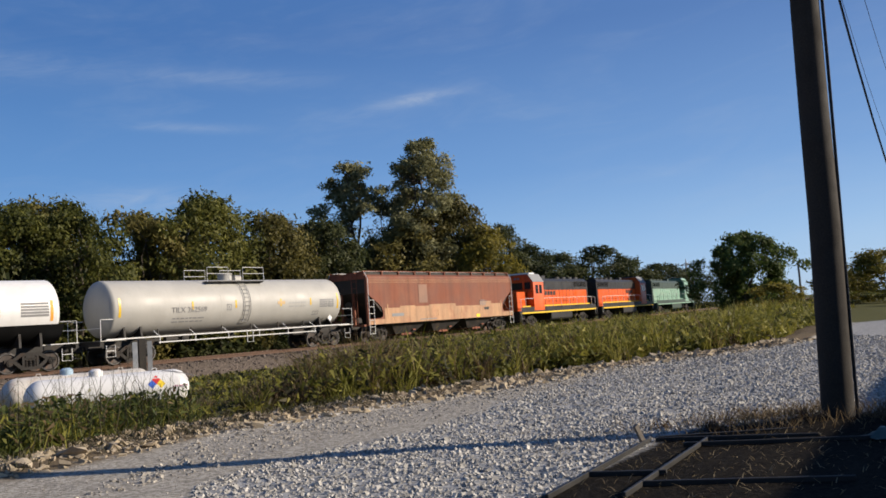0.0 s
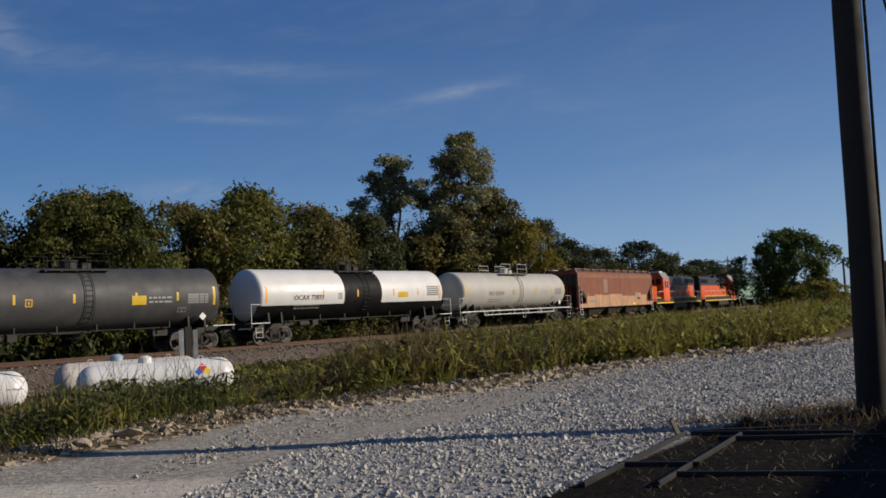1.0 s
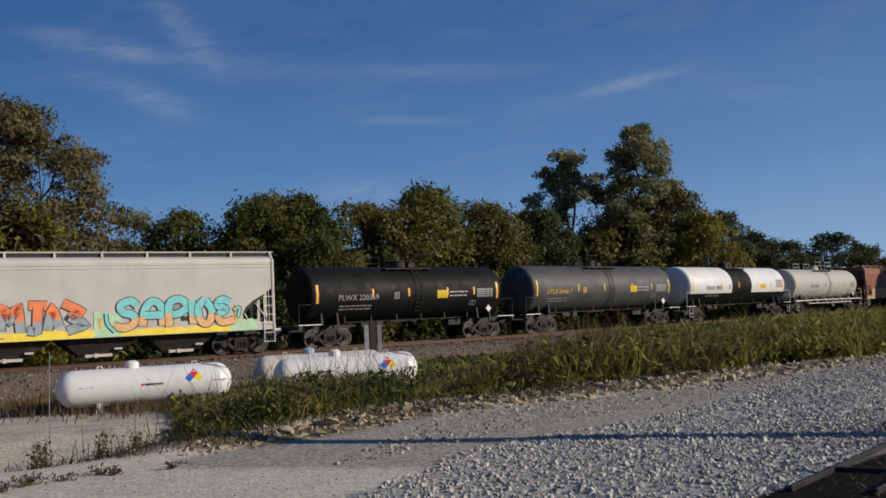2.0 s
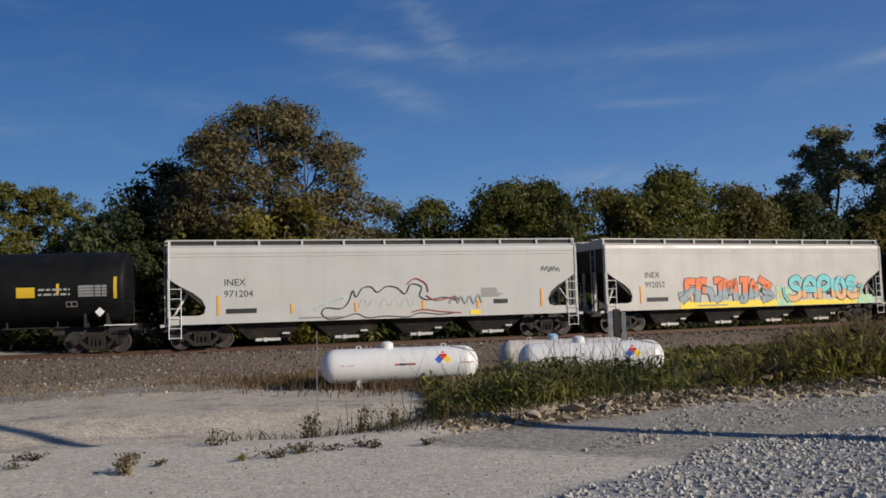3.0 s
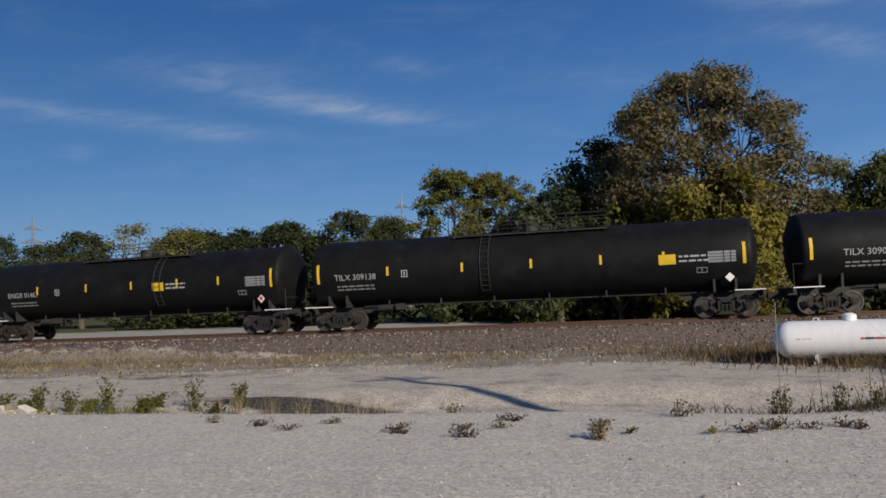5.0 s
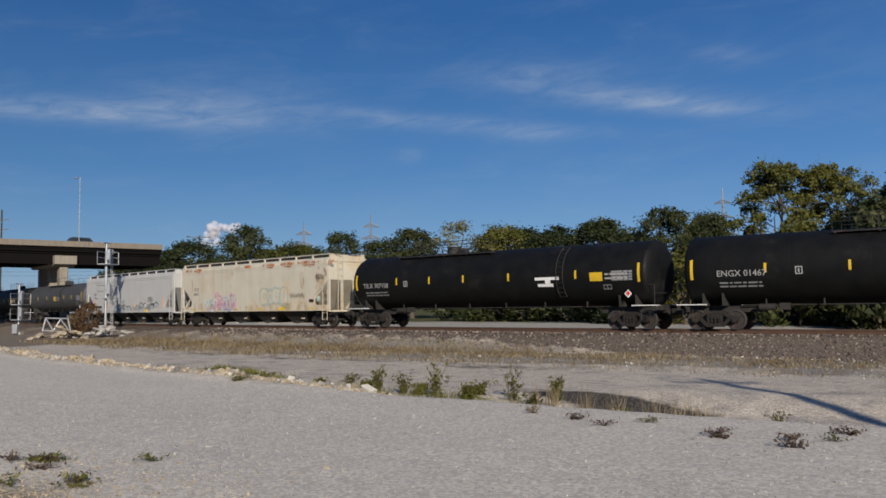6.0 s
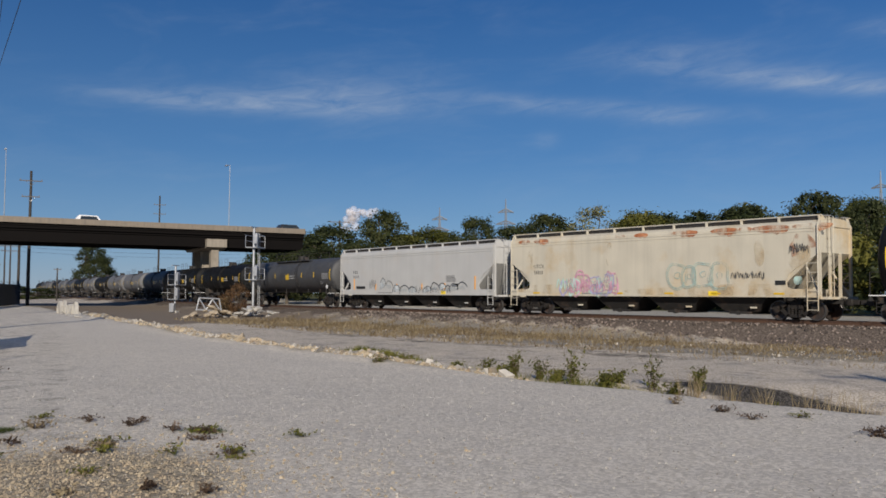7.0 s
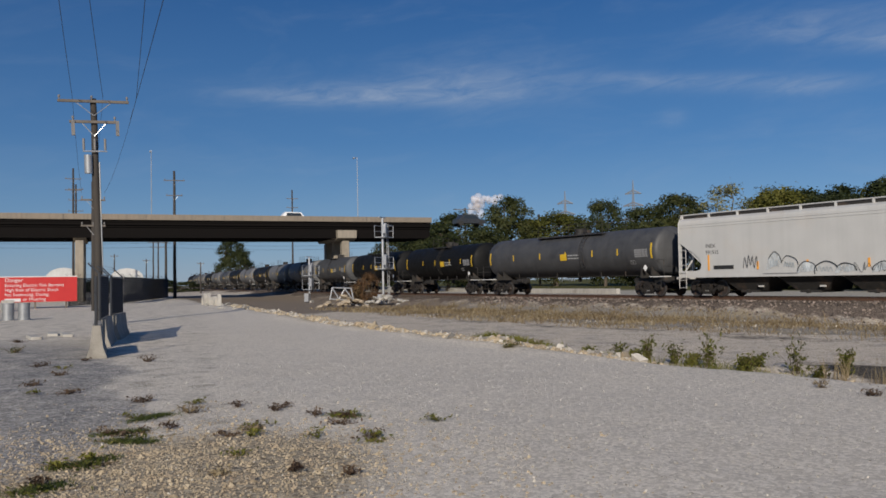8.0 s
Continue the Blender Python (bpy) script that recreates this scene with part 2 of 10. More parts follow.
material("loco_green", (0.20, 0.36, 0.27), 0.6, 0, 0.15, 1.0, 25, 0.0005, (0.27, 0.36, 0.29), 0.4, 0.7, 0.2)
material("loco_dark_green", (0.022, 0.045, 0.035), 0.6, 0, 0.2, 1.0, 25)
material("stripe_yellow", (0.80, 0.52, 0.03), 0.5, 0, 0.1)
material("reflector_yellow", (0.62, 0.40, 0.02), 0.45, 0, 0.08)
material("reflector_orange", (0.80, 0.36, 0.05), 0.5, 0, 0.1)
material("label_faded", (0.52, 0.36, 0.18), 0.6, 0, 0.1)
material("decal_white", (0.72, 0.72, 0.70), 0.6, 0, 0.08)
material("decal_dull", (0.34, 0.34, 0.33), 0.6, 0, 0.1)
material("decal_grey", (0.22, 0.22, 0.22), 0.6, 0, 0.1)
material("decal_black", (0.02, 0.02, 0.02), 0.6, 0, 0.1)
material("decal_red", (0.60, 0.03, 0.03), 0.5, 0, 0.08)
material("decal_blue", (0.03, 0.12, 0.55), 0.5, 0, 0.08)
material("decal_yellow", (0.85, 0.62, 0.04), 0.5, 0, 0.08)
material("decal_pale_blue", (0.30, 0.42, 0.52), 0.6, 0, 0.1)
material("paint_gold", (0.72, 0.42, 0.04), 0.5, 0, 0.08)
material("spray_orange", (0.80, 0.22, 0.09), 0.7, 0, 0.2, 3, 30)
material("spray_steel", (0.30, 0.35, 0.38), 0.7, 0, 0.25, 3, 30)
material("spray_teal", (0.20, 0.58, 0.60), 0.7, 0, 0.2, 3, 30)
material("spray_green", (0.42, 0.62, 0.40), 0.7, 0, 0.2, 3, 30)
material("spray_yellow", (0.85, 0.65, 0.08), 0.7, 0, 0.15, 3, 30)
material("spray_black", (0.035, 0.04, 0.045), 0.7, 0, 0.2, 3, 30)
material("spray_maroon", (0.30, 0.07, 0.06), 0.7, 0, 0.2, 3, 30)
material("spray_pink", (0.60, 0.33, 0.42), 0.7, 0, 0.2, 3, 30)
material("spray_pale", (0.52, 0.55, 0.56), 0.7, 0, 0.2, 3, 30)
material("spray_mint", (0.45, 0.62, 0.56), 0.7, 0, 0.2, 3, 30)
material("truck_steel", (0.020, 0.017, 0.0145), 0.75, 0.2, 0.3, 4, 40, 0.002, (0.055, 0.034, 0.022), 0.3, 2.0)
material("wheel_steel", (0.055, 0.045, 0.04), 0.6, 0.4, 0.3, 5, 40, 0.001, (0.12, 0.06, 0.035), 0.3, 3.0)
material("tread_steel", (0.10, 0.095, 0.09), 0.4, 0.6, 0.1)
material("underframe_black", (0.022, 0.020, 0.018), 0.75, 0, 0.3, 3, 30, 0.001, (0.07, 0.045, 0.03), 0.25, 1.5)
material("cab_glass", (0.02, 0.025, 0.03), 0.12, 0, 0.05)
# structure and ground
material("rail_steel", (0.10, 0.055, 0.035), 0.7, 0.3, 0.25, 4, 60, 0.001)
material("rail_head", (0.42, 0.40, 0.38), 0.35, 0.9, 0.1)
material("tie_wood", (0.060, 0.045, 0.035), 0.9, 0, 0.3, 4, 60, 0.003, (0.11, 0.09, 0.07), 0.3, 3)
material("stone_grey", (0.385, 0.37, 0.34), 0.95, 0, 0.2, 8, 60, 0.002, islands=0.34, spec=0.2)
material("stone_ballast", (0.150, 0.120, 0.101), 0.9, 0, 0.2, 8, 60, 0.002, islands=0.75)
material("stone_lime", (0.33, 0.27, 0.185), 0.9, 0, 0.2, 3, 40, 0.006, (0.28, 0.21, 0.14), 0.35, 2.0, islands=0.28)
material("rock_lime", (0.38, 0.315, 0.225), 0.9, 0, 0.22, 3, 40, 0.008, (0.27, 0.20, 0.13), 0.4, 2.0)
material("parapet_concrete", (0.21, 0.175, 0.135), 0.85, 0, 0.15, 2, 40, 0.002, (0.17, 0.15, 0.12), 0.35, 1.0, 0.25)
material("concrete", (0.40, 0.38, 0.34), 0.85, 0, 0.15, 2, 40, 0.002, (0.24, 0.22, 0.19), 0.35, 1.0, 0.25)
# dark girder steel taken near black, shade below the deck put in
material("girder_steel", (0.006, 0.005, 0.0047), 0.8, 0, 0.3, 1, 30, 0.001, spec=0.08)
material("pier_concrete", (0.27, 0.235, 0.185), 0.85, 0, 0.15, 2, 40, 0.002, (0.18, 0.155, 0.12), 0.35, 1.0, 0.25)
material("barrier_concrete", (0.27, 0.25, 0.215), 0.9, 0, 0.2, 2, 40, 0.003, (0.17, 0.155, 0.13), 0.4, 1.5, 0.3)
material("concrete_dark", (0.10, 0.095, 0.09), 0.85, 0, 0.2, 1, 30, 0.002, (0.06, 0.055, 0.05), 0.35, 0.5, 0.25)
material("weathered_wood", (0.14, 0.12, 0.10), 0.85, 0, 0.25, 3, 50, 0.003, (0.07, 0.06, 0.05), 0.35, 1.5, 0.4)
material("pole_dark", (0.026, 0.021, 0.016), 0.9, 0, 0.45, 3, 50, 0.004, (0.014, 0.012, 0.010), 0.35, 1.5, 0.45)
material("pole_wood", (0.040, 0.034, 0.028), 0.85, 0, 0.3, 3, 50, 0.004, (0.045, 0.036, 0.03), 0.35, 1.5, 0.45)
material("dark_timber", (0.010, 0.009, 0.008), 0.6, 0, 0.3, 3, 50, 0.003)
material("galvanised", (0.42, 0.43, 0.44), 0.45, 0.6, 0.15, 4, 40)
material("grey_metal", (0.26, 0.27, 0.28), 0.5, 0.4, 0.15, 4, 40)
material("insulator", (0.16, 0.15, 0.14), 0.35, 0, 0.1)
material("wire", (0.02, 0.02, 0.022), 0.6, 0.2, 0.1)
material("far_steel", (0.17, 0.19, 0.22), 0.6, 0.3, 0.1)
material("propane_white", (0.72, 0.72, 0.715), 0.4, 0, 0.05, 1.5, 25, 0.0005, (0.66, 0.64, 0.60), 0.2, 1.5, 0.12)
material("propane_rusty", (0.62, 0.58, 0.52), 0.6, 0, 0.12, 1.5, 25, 0.001, (0.36, 0.18, 0.09), 0.25, 1.6, 0.25)
material("fence_dark", (0.007, 0.007, 0.008), 0.9, 0, 0.3, spec=0.1)
material("sign_red", (0.42, 0.013, 0.012), 0.5, 0, 0.08)
material("sign_white", (0.55, 0.55, 0.54), 0.5, 0, 0.05)
material("tarp_teal", (0.004, 0.05, 0.045), 0.5, 0, 0.2)
material("truck_white", (0.78, 0.78, 0.78), 0.4, 0, 0.05)
material("vehicle_dark", (0.03, 0.032, 0.036), 0.35, 0, 0.1)
material("tyre_rubber", (0.02, 0.02, 0.02), 0.8, 0, 0.2)
material("bark", (0.085, 0.068, 0.05), 0.9, 0, 0.3, 4, 40, 0.006)
material("building_pale", (0.50, 0.50, 0.48), 0.7, 0, 0.1, 1, 20, 0.001, (0.40, 0.39, 0.37), 0.3, 0.5, 0.15)
material("building_dark", (0.11, 0.105, 0.10), 0.8, 0, 0.2, 1, 20)
leaf_material("leaf_green", (0.036, 0.044, 0.010), (0.100, 0.106, 0.021), (0.19, 0.178, 0.042))
leaf_material("leaf_olive", (0.048, 0.045, 0.014), (0.120, 0.105, 0.027), (0.22, 0.185, 0.052))
leaf_material("leaf_yellow", (0.07, 0.068, 0.014), (0.16, 0.14, 0.024), (0.30, 0.24, 0.04))
leaf_material("leaf_dark", (0.020, 0.030, 0.010), (0.042, 0.054, 0.018), (0.085, 0.09, 0.03))
leaf_material("leaf_brown", (0.045, 0.040, 0.016), (0.100, 0.085, 0.034), (0.195, 0.155, 0.07))
leaf_material("leaf_rust", (0.055, 0.030, 0.014), (0.13, 0.072, 0.034), (0.23, 0.14, 0.07))
leaf_material("leaf_silver", (0.065, 0.070, 0.030), (0.165, 0.165, 0.072), (0.32, 0.30, 0.15))
leaf_material("leaf_lush", (0.036, 0.056, 0.012), (0.095, 0.135, 0.028), (0.19, 0.235, 0.06))
leaf_material("grass_green", (0.045, 0.053, 0.009), (0.138, 0.142, 0.022), (0.27, 0.245, 0.05))
leaf_material("grass_pale", (0.13, 0.13, 0.022), (0.25, 0.23, 0.045), (0.40, 0.345, 0.095))
leaf_material("grass_dark", (0.022, 0.026, 0.012), (0.05, 0.05, 0.024), (0.10, 0.085, 0.045))
leaf_material("grass_lush", (0.022, 0.036, 0.010), (0.058, 0.080, 0.018), (0.14, 0.155, 0.04))
leaf_material("grass_brown", (0.07, 0.045, 0.022), (0.14, 0.095, 0.048), (0.27, 0.20, 0.11))
leaf_material("grass_dry", (0.15, 0.11, 0.06), (0.27, 0.21, 0.12), (0.42, 0.345, 0.21))
leaf_material("weed_red", (0.045, 0.028, 0.018), (0.09, 0.058, 0.036), (0.16, 0.11, 0.07))


# ---- mesh tools ----
class MB:
    """Collects vertices and faces of one mesh."""

    def __init__(self):
        self.v, self.f = [], []

    def add(self, verts, faces):
        o = len(self.v)
        self.v.extend([tuple(p) for p in verts])
        self.f.extend([tuple(i + o for i in fc) for fc in faces])
        return self

    def box(self, x0, x1, y0, y1, z0, z1, m=None, bevel=0.0):
        if bevel:
            b = bevel
            prof = [(y0 + b, z0), (y1 - b, z0), (y1, z0 + b), (y1, z1 - b), (y1 - b, z1), (y0 + b, z1), (y0, z1 - b), (y0, z0 + b)]
            vs = [(x0 + b if q[0] in (y0, y1) else x0 + b, *q) for q in prof]
            ins = [(y0 + 2 * b, z0 + b), (y1 - 2 * b, z0 + b), (y1 - b, z0 + 2 * b), (y1 - b, z1 - 2 * b), (y1 - 2 * b, z1 - b), (y0 + 2 * b, z1 - b), (y0 + b, z1 - 2 * b), (y0 + b, z0 + 2 * b)]
            rings = [[(x0, *q) for q in ins], [(x0 + b, *q) for q in prof], [(x1 - b, *q) for q in prof], [(x1, *q) for q in ins]]
            verts = [p for r in rings for p in r]
            faces = [tuple(range(7, -1, -1)), tuple(24 + k for k in range(8))]
            for r in range(3):
                for k in range(8):
                    a, c = r * 8 + k, r * 8 + (k + 1) % 8
                    faces.append((a, c, c + 8, a + 8))
        else:
            verts = [(x, y, z) for z in (z0, z1) for y in (y0, y1) for x in (x0, x1)]
            faces = [(0, 2, 3, 1), (4, 5, 7, 6), (0, 1, 5, 4), (2, 6, 7, 3), (0, 4, 6, 2), (1, 3, 7, 5)]
        if m is not None:
            verts = [m @ Vector(p) for p in verts]
        return self.add(verts, faces)

    def cyl(self, p0, p1, r0, r1=None, n=8, caps=True):
        r1 = r0 if r1 is None else r1
        p0, p1 = Vector(p0), Vector(p1)
        d = (p1 - p0).normalized()
        u = d.orthogonal().normalized()
        w = d.cross(u)
        verts = []
        for p, r in ((p0, r0), (p1, r1)):
            for k in range(n):
                a = 2 * math.pi * k / n
                verts.append(p + u * (r * math.cos(a)) + w * (r * math.sin(a)))
        faces = [(k, (k + 1) % n, n + (k + 1) % n, n + k) for k in range(n)]
        if caps:
            faces += [tuple(range(n - 1, -1, -1)), tuple(range(n, 2 * n))]
        return self.add(verts, faces)

    def loft(self, pts, radii, n=8):
        """One closed round skin through points with a radius at each."""
        pts = [Vector(p) for p in pts]
        o = len(self.v)
        u = (pts[1] - pts[0]).normalized().orthogonal().normalized()
        for i, (p, r) in enumerate(zip(pts, radii)):
            d = (pts[min(i + 1, len(pts) - 1)] - pts[max(i - 1, 0)]).normalized()
            u = (u - d * u.dot(d)).normalized()
            w = d.cross(u)
            for k in range(n):
                a = 2 * math.pi * k / n
                self.v.append(tuple(p + u * (r * math.cos(a)) + w * (r * math.sin(a))))
        for i in range(len(pts) - 1):
            for k in range(n):
                a, b = o + i * n + k, o + i * n + (k + 1) % n
                self.f.append((a, b, b + n, a + n))
        self.f.append(tuple(range(o + n - 1, o - 1, -1)))
        e = o + (len(pts) - 1) * n
        self.f.append(tuple(range(e, e + n)))
        return self

    def tube(self, pts, r, n=6):
        """One bent tube through the points."""
        return self.loft(pts, [r] * len(pts), n)

    def lathe_x(self, prof, n=32, yc=0.0, zc=0.0, caps=True):
        """prof: (x, r) pairs along x."""
        verts, faces = [], []
        for x, r in prof:
            for k in range(n):
                a = 2 * math.pi * k / n
                verts.append((x, yc + r * math.cos(a), zc + r * math.sin(a)))
        for i in range(len(prof) - 1):
            for k in range(n):
                a, b = i * n + k, i * n + (k + 1) % n
                faces.append((a, a + n, b + n, b))
        if caps:
            faces += [tuple(range(n)), tuple(range(len(prof) * n - 1, (len(prof) - 1) * n - 1, -1))]
        return self.add(verts, faces)

    def prism(self, poly, lo, hi, axis="y"):
        """poly: 2D points (a, b); pushed from lo to hi along the axis."""
        n = len(poly)
        if axis == "y":
            P = lambda a, b, c: (a, c, b)
        elif axis == "x":
            P = lambda a, b, c: (c, a, b)
        else:
            P = lambda a, b, c: (a, b, c)
        verts = [P(a, b, lo) for a, b in poly] + [P(a, b, hi) for a, b in poly]
        faces = [tuple(range(n)), tuple(range(2 * n - 1, n - 1, -1))]
        faces += [(k + n, (k + 1) % n + n, (k + 1) % n, k) for k in range(n)]
        return self.add(verts, faces)

    def move(self, m):
        self.v = [tuple(m @ Vector(p)) for p in self.v]
        return self

    def mesh(self, name, smooth=35):
        me = bpy.data.meshes.new(name)
        me.from_pydata(self.v, [], self.f)
        bm = bmesh.new()
        bm.from_mesh(me)
        bmesh.ops.recalc_face_normals(bm, faces=bm.faces)
        bm.to_mesh(me)
        bm.free()
        if smooth:
            me.polygons.foreach_set("use_smooth", [True] * len(me.polygons))
            me.set_sharp_from_angle(angle=radians(smooth))
        return me


def part(name, mb, mat, parent=None, label="", smooth=35, loc=None):
    """One mesh object; a part of its parent, or a thing of its own."""
    me = mb if isinstance(mb, bpy.types.Mesh) else mb.mesh(name, smooth)
    if not me.materials:
        me.materials.append(MATS[mat] if isinstance(mat, str) else mat)
    ob = new(name, me)
    if parent is not None:
        ob.parent = parent
    if loc is not None:
        ob.matrix_basis = loc if isinstance(loc, Matrix) else Matrix.Translation(loc)
    if label:
        tagged(ob, label)
    return ob


def thing(name, label, category, group="", kind="", at=None):
    e = new(name)
    e.empty_display_size = 0.2
    if at is not None:
        e.matrix_basis = at
    return tagged(e, label, category, group, kind)


def lettering(text, size, mat, parent, m, name="lettering"):
    c = bpy.data.curves.new(name, "FONT")
    c.body, c.size, c.align_x, c.align_y = text, size, "LEFT", "BOTTOM"
    c.extrude = 0.002
    c.resolution_u = 2
    c.materials.append(MATS[mat])
    ob = new(name, c)
    ob.parent = parent
    ob.matrix_basis = m
    return ob


def np_mesh(name, verts, faces, mat, smooth=False):
    """Mesh from numpy arrays; faces all of one size."""
    me = bpy.data.meshes.new(name)
    nv, (nf, k) = len(verts), faces.shape
    me.vertices.add(nv)
    me.vertices.foreach_set("co", np.ascontiguousarray(verts, dtype=np.float32).ravel())
    me.loops.add(nf * k)
    me.loops.foreach_set("vertex_index", np.ascontiguousarray(faces, dtype=np.int32).ravel())
    me.polygons.add(nf)
    me.polygons.foreach_set("loop_start", np.arange(0, nf * k, k, dtype=np.int32))
    me.polygons.foreach_set("use_smooth", np.full(nf, smooth))
    me.update(calc_edges=True)
    me.validate()
    me.materials.append(MATS[mat] if isinstance(mat, str) else mat)
    return me

# ---- the track's line ----
TRACK_X, TRACK_Y, TRACK_HEADING = -22.19, 35.285, 0.8181
BEND_AT = (-160, -120, -80, -40, 0, 40, 80, 120)      # metres along the track
BEND = (0, 0.00053, 0.00171, 0.00356, 0.00587, 0.00302, 0.00018, 0)      # radians a metre there
RAIL_Z = 0.55
_S = np.arange(-700.0, 700.5, 0.5)
_K = np.interp(_S, BEND_AT, BEND)
_TH = np.concatenate([[0], np.cumsum((_K[1:] + _K[:-1]) * 0.25)])
_TH += TRACK_HEADING - np.interp(0, _S, _TH)
_dx, _dy = np.cos(_TH), np.sin(_TH)
_X = np.concatenate([[0], np.cumsum((_dx[1:] + _dx[:-1]) * 0.25)])
_Y = np.concatenate([[0], np.cumsum((_dy[1:] + _dy[:-1]) * 0.25)])
_i0 = int(np.searchsorted(_S, 0))
_X += TRACK_X - _X[_i0]
_Y += TRACK_Y - _Y[_i0]


def on_track(s, off=0.0):
    """Place on the track's line at s metres along it, off metres to the side away from the camera."""
    x, y, h = np.interp(s, _S, _X), np.interp(s, _S, _Y), np.interp(s, _S, _TH)
    return float(x - math.sin(h) * off), float(y + math.cos(h) * off), float(h)


def track_distance(px, py):
    """Signed distance of points from the track's line, positive on the camera's side, and how far along."""
    sx, sy, ss, sth = _X[::4], _Y[::4], _S[::4], _TH[::4]
    out, along = np.empty(len(px)), np.empty(len(px))
    for a in range(0, len(px), 4000):
        qx, qy = px[a:a + 4000, None], py[a:a + 4000, None]
        k = np.argmin((qx - sx) ** 2 + (qy - sy) ** 2, axis=1)
        dx, dy = qx[:, 0] - sx[k], qy[:, 0] - sy[k]
        t = dx * np.cos(sth[k]) + dy * np.sin(sth[k])
        lat = dx * np.sin(sth[k]) - dy * np.cos(sth[k])
        out[a:a + 4000] = lat
        along[a:a + 4000] = ss[k] + t
    return out, along


# edge of the raised gravel yard, from far right to far left
EDGE = [(60, 120), (30, 62), (13.6, 31.6), (9.4, 27.5), (5.2, 24.2), (0.6, 18.8), (-3.4, 15.4), (-4.9, 12.4), (-5.9, 11.0), (-8.1, 9.7), (-10.3, 8.3),
        (-12.7, 5.9), (-14.1, 4.7), (-17.5, 1.9), (-23.9, -2.4), (-34.0, -8.3), (-60.0, -20.8), (-100.5, -40.8), (-200, -95), (-420, -210)]


def edge_distance(px, py):
    """Distance from the yard's edge, positive on the yard."""
    best = np.full(len(px), 1e9)
    sign = np.ones(len(px))
    for (ax, ay), (bx, by) in zip(EDGE, EDGE[1:]):
        ux, uy = bx - ax, by - ay
        t = np.clip(((px - ax) * ux + (py - ay) * uy) / (ux * ux + uy * uy), 0, 1)
        d = np.hypot(px - ax - t * ux, py - ay - t * uy)
        cr = ux * (py - ay) - uy * (px - ax)
        near = d < best
        sign = np.where(near, np.where(cr > 0, 1, -1), sign)
        best = np.minimum(best, d)
    return best * sign


def sstep(a, b, x):
    t = np.clip((x - a) / (b - a), 0, 1)
    return t * t * (3 - 2 * t)


def ripple(px, py, k=1.0, seed=0.0):
    return (np.sin(px * 0.9 * k + 1.3 + seed) * np.cos(py * 1.1 * k - 0.4 + seed) + 0.6 * np.sin(px * 2.3 * k - py * 1.7 * k + seed)
            + 0.4 * np.cos(px * 4.1 * k + py * 3.3 * k + 2 + seed)) / 2.0


def ground_height(px, py):
    px, py = np.atleast_1d(np.asarray(px, float)), np.atleast_1d(np.asarray(py, float))
    d, s = track_distance(px, py)
    e = edge_distance(px, py) + 0.22 * ripple(px, py, 1.2)
    low = np.where(d > 0, -0.45, -0.55 + 0.85 * sstep(5, -25, s)) + 0.05 * ripple(px, py, 0.45, 3)
    low = low + sstep(40, 90, s) * 0.35 + sstep(-95, -140, s) * 0.45
    # the dirt road dips below the yard's edge
    low = low - 0.34 * sstep(-0.9, -2.0, e) * sstep(-9.0, -6.0, e) * sstep(-20.5, -17.0, px) * sstep(-7.5, -9.5, px)
    # right of the gas tanks a stony berm edges the road, and the ground behind it lies higher
    berm = sstep(-2.5, 0.5, px - (-6.6 + (py - 11.5) * -0.62)) * sstep(0, 1.0, d) * sstep(-7.5, -4.5, e)
    low = low + berm * 0.25
    z = low + (0.0 - low) * sstep(-1.3 - 2.2 * berm, 0.15, e)
    z = z + berm * 0.16 * np.exp(-((e + 1.0) / 0.75) ** 2) * (1 + 0.5 * ripple(px, py, 1.5, 8))
    z = z + 0.03 * ripple(px, py, 0.25, 1) * sstep(0, 3, e) + 0.012 * ripple(px, py, 1.7, 2)
    # a low rim of rubble along the yard's edge further on
    z = z + 0.16 * np.exp(-((e + 0.25) / 0.55) ** 2) * sstep(-16, -22, px) * np.clip(0.65 + 0.55 * ripple(px, py, 0.8, 5), 0.1, 1.3)
    z = z + 0.24 * np.exp(-((e + 0.75) / 0.6) ** 2) * sstep(-17, -23, px) * sstep(-75, -60, px) * np.clip(0.8 + 0.4 * ripple(px, py, 0.5, 2), 0.2, 1.3)
    # low mound at the foot of the near pole
    z = z + 0.08 * np.exp(-(((px - 5.4) / 1.3) ** 2 + ((py - 11.9) / 0.9) ** 2))
    # railway embankment of crushed stone
    top = RAIL_Z - 0.21
    a = np.abs(d)
    bank = np.where(a < 2.1, top, top - (a - 2.1) * 0.45)
    z = np.maximum(z, bank)
    return z


def ground_z(x, y):
    return float(ground_height([x], [y])[0])


def stops(lo, hi, step, far, grow=1.13):
    """Even steps from lo to hi, then wider and wider out to far on both sides."""
    mid = list(np.arange(lo, hi + 1e-6, step))
    out, w = [], step
    while (out[-1] if out else hi) < far:
        w *= grow
        out.append((out[-1] if out else hi) + w)
    back, w = [], step
    while (back[-1] if back else lo) > -far:
        w *= grow
        back.append((back[-1] if back else lo) - w)
    return np.array(back[::-1] + mid + out)


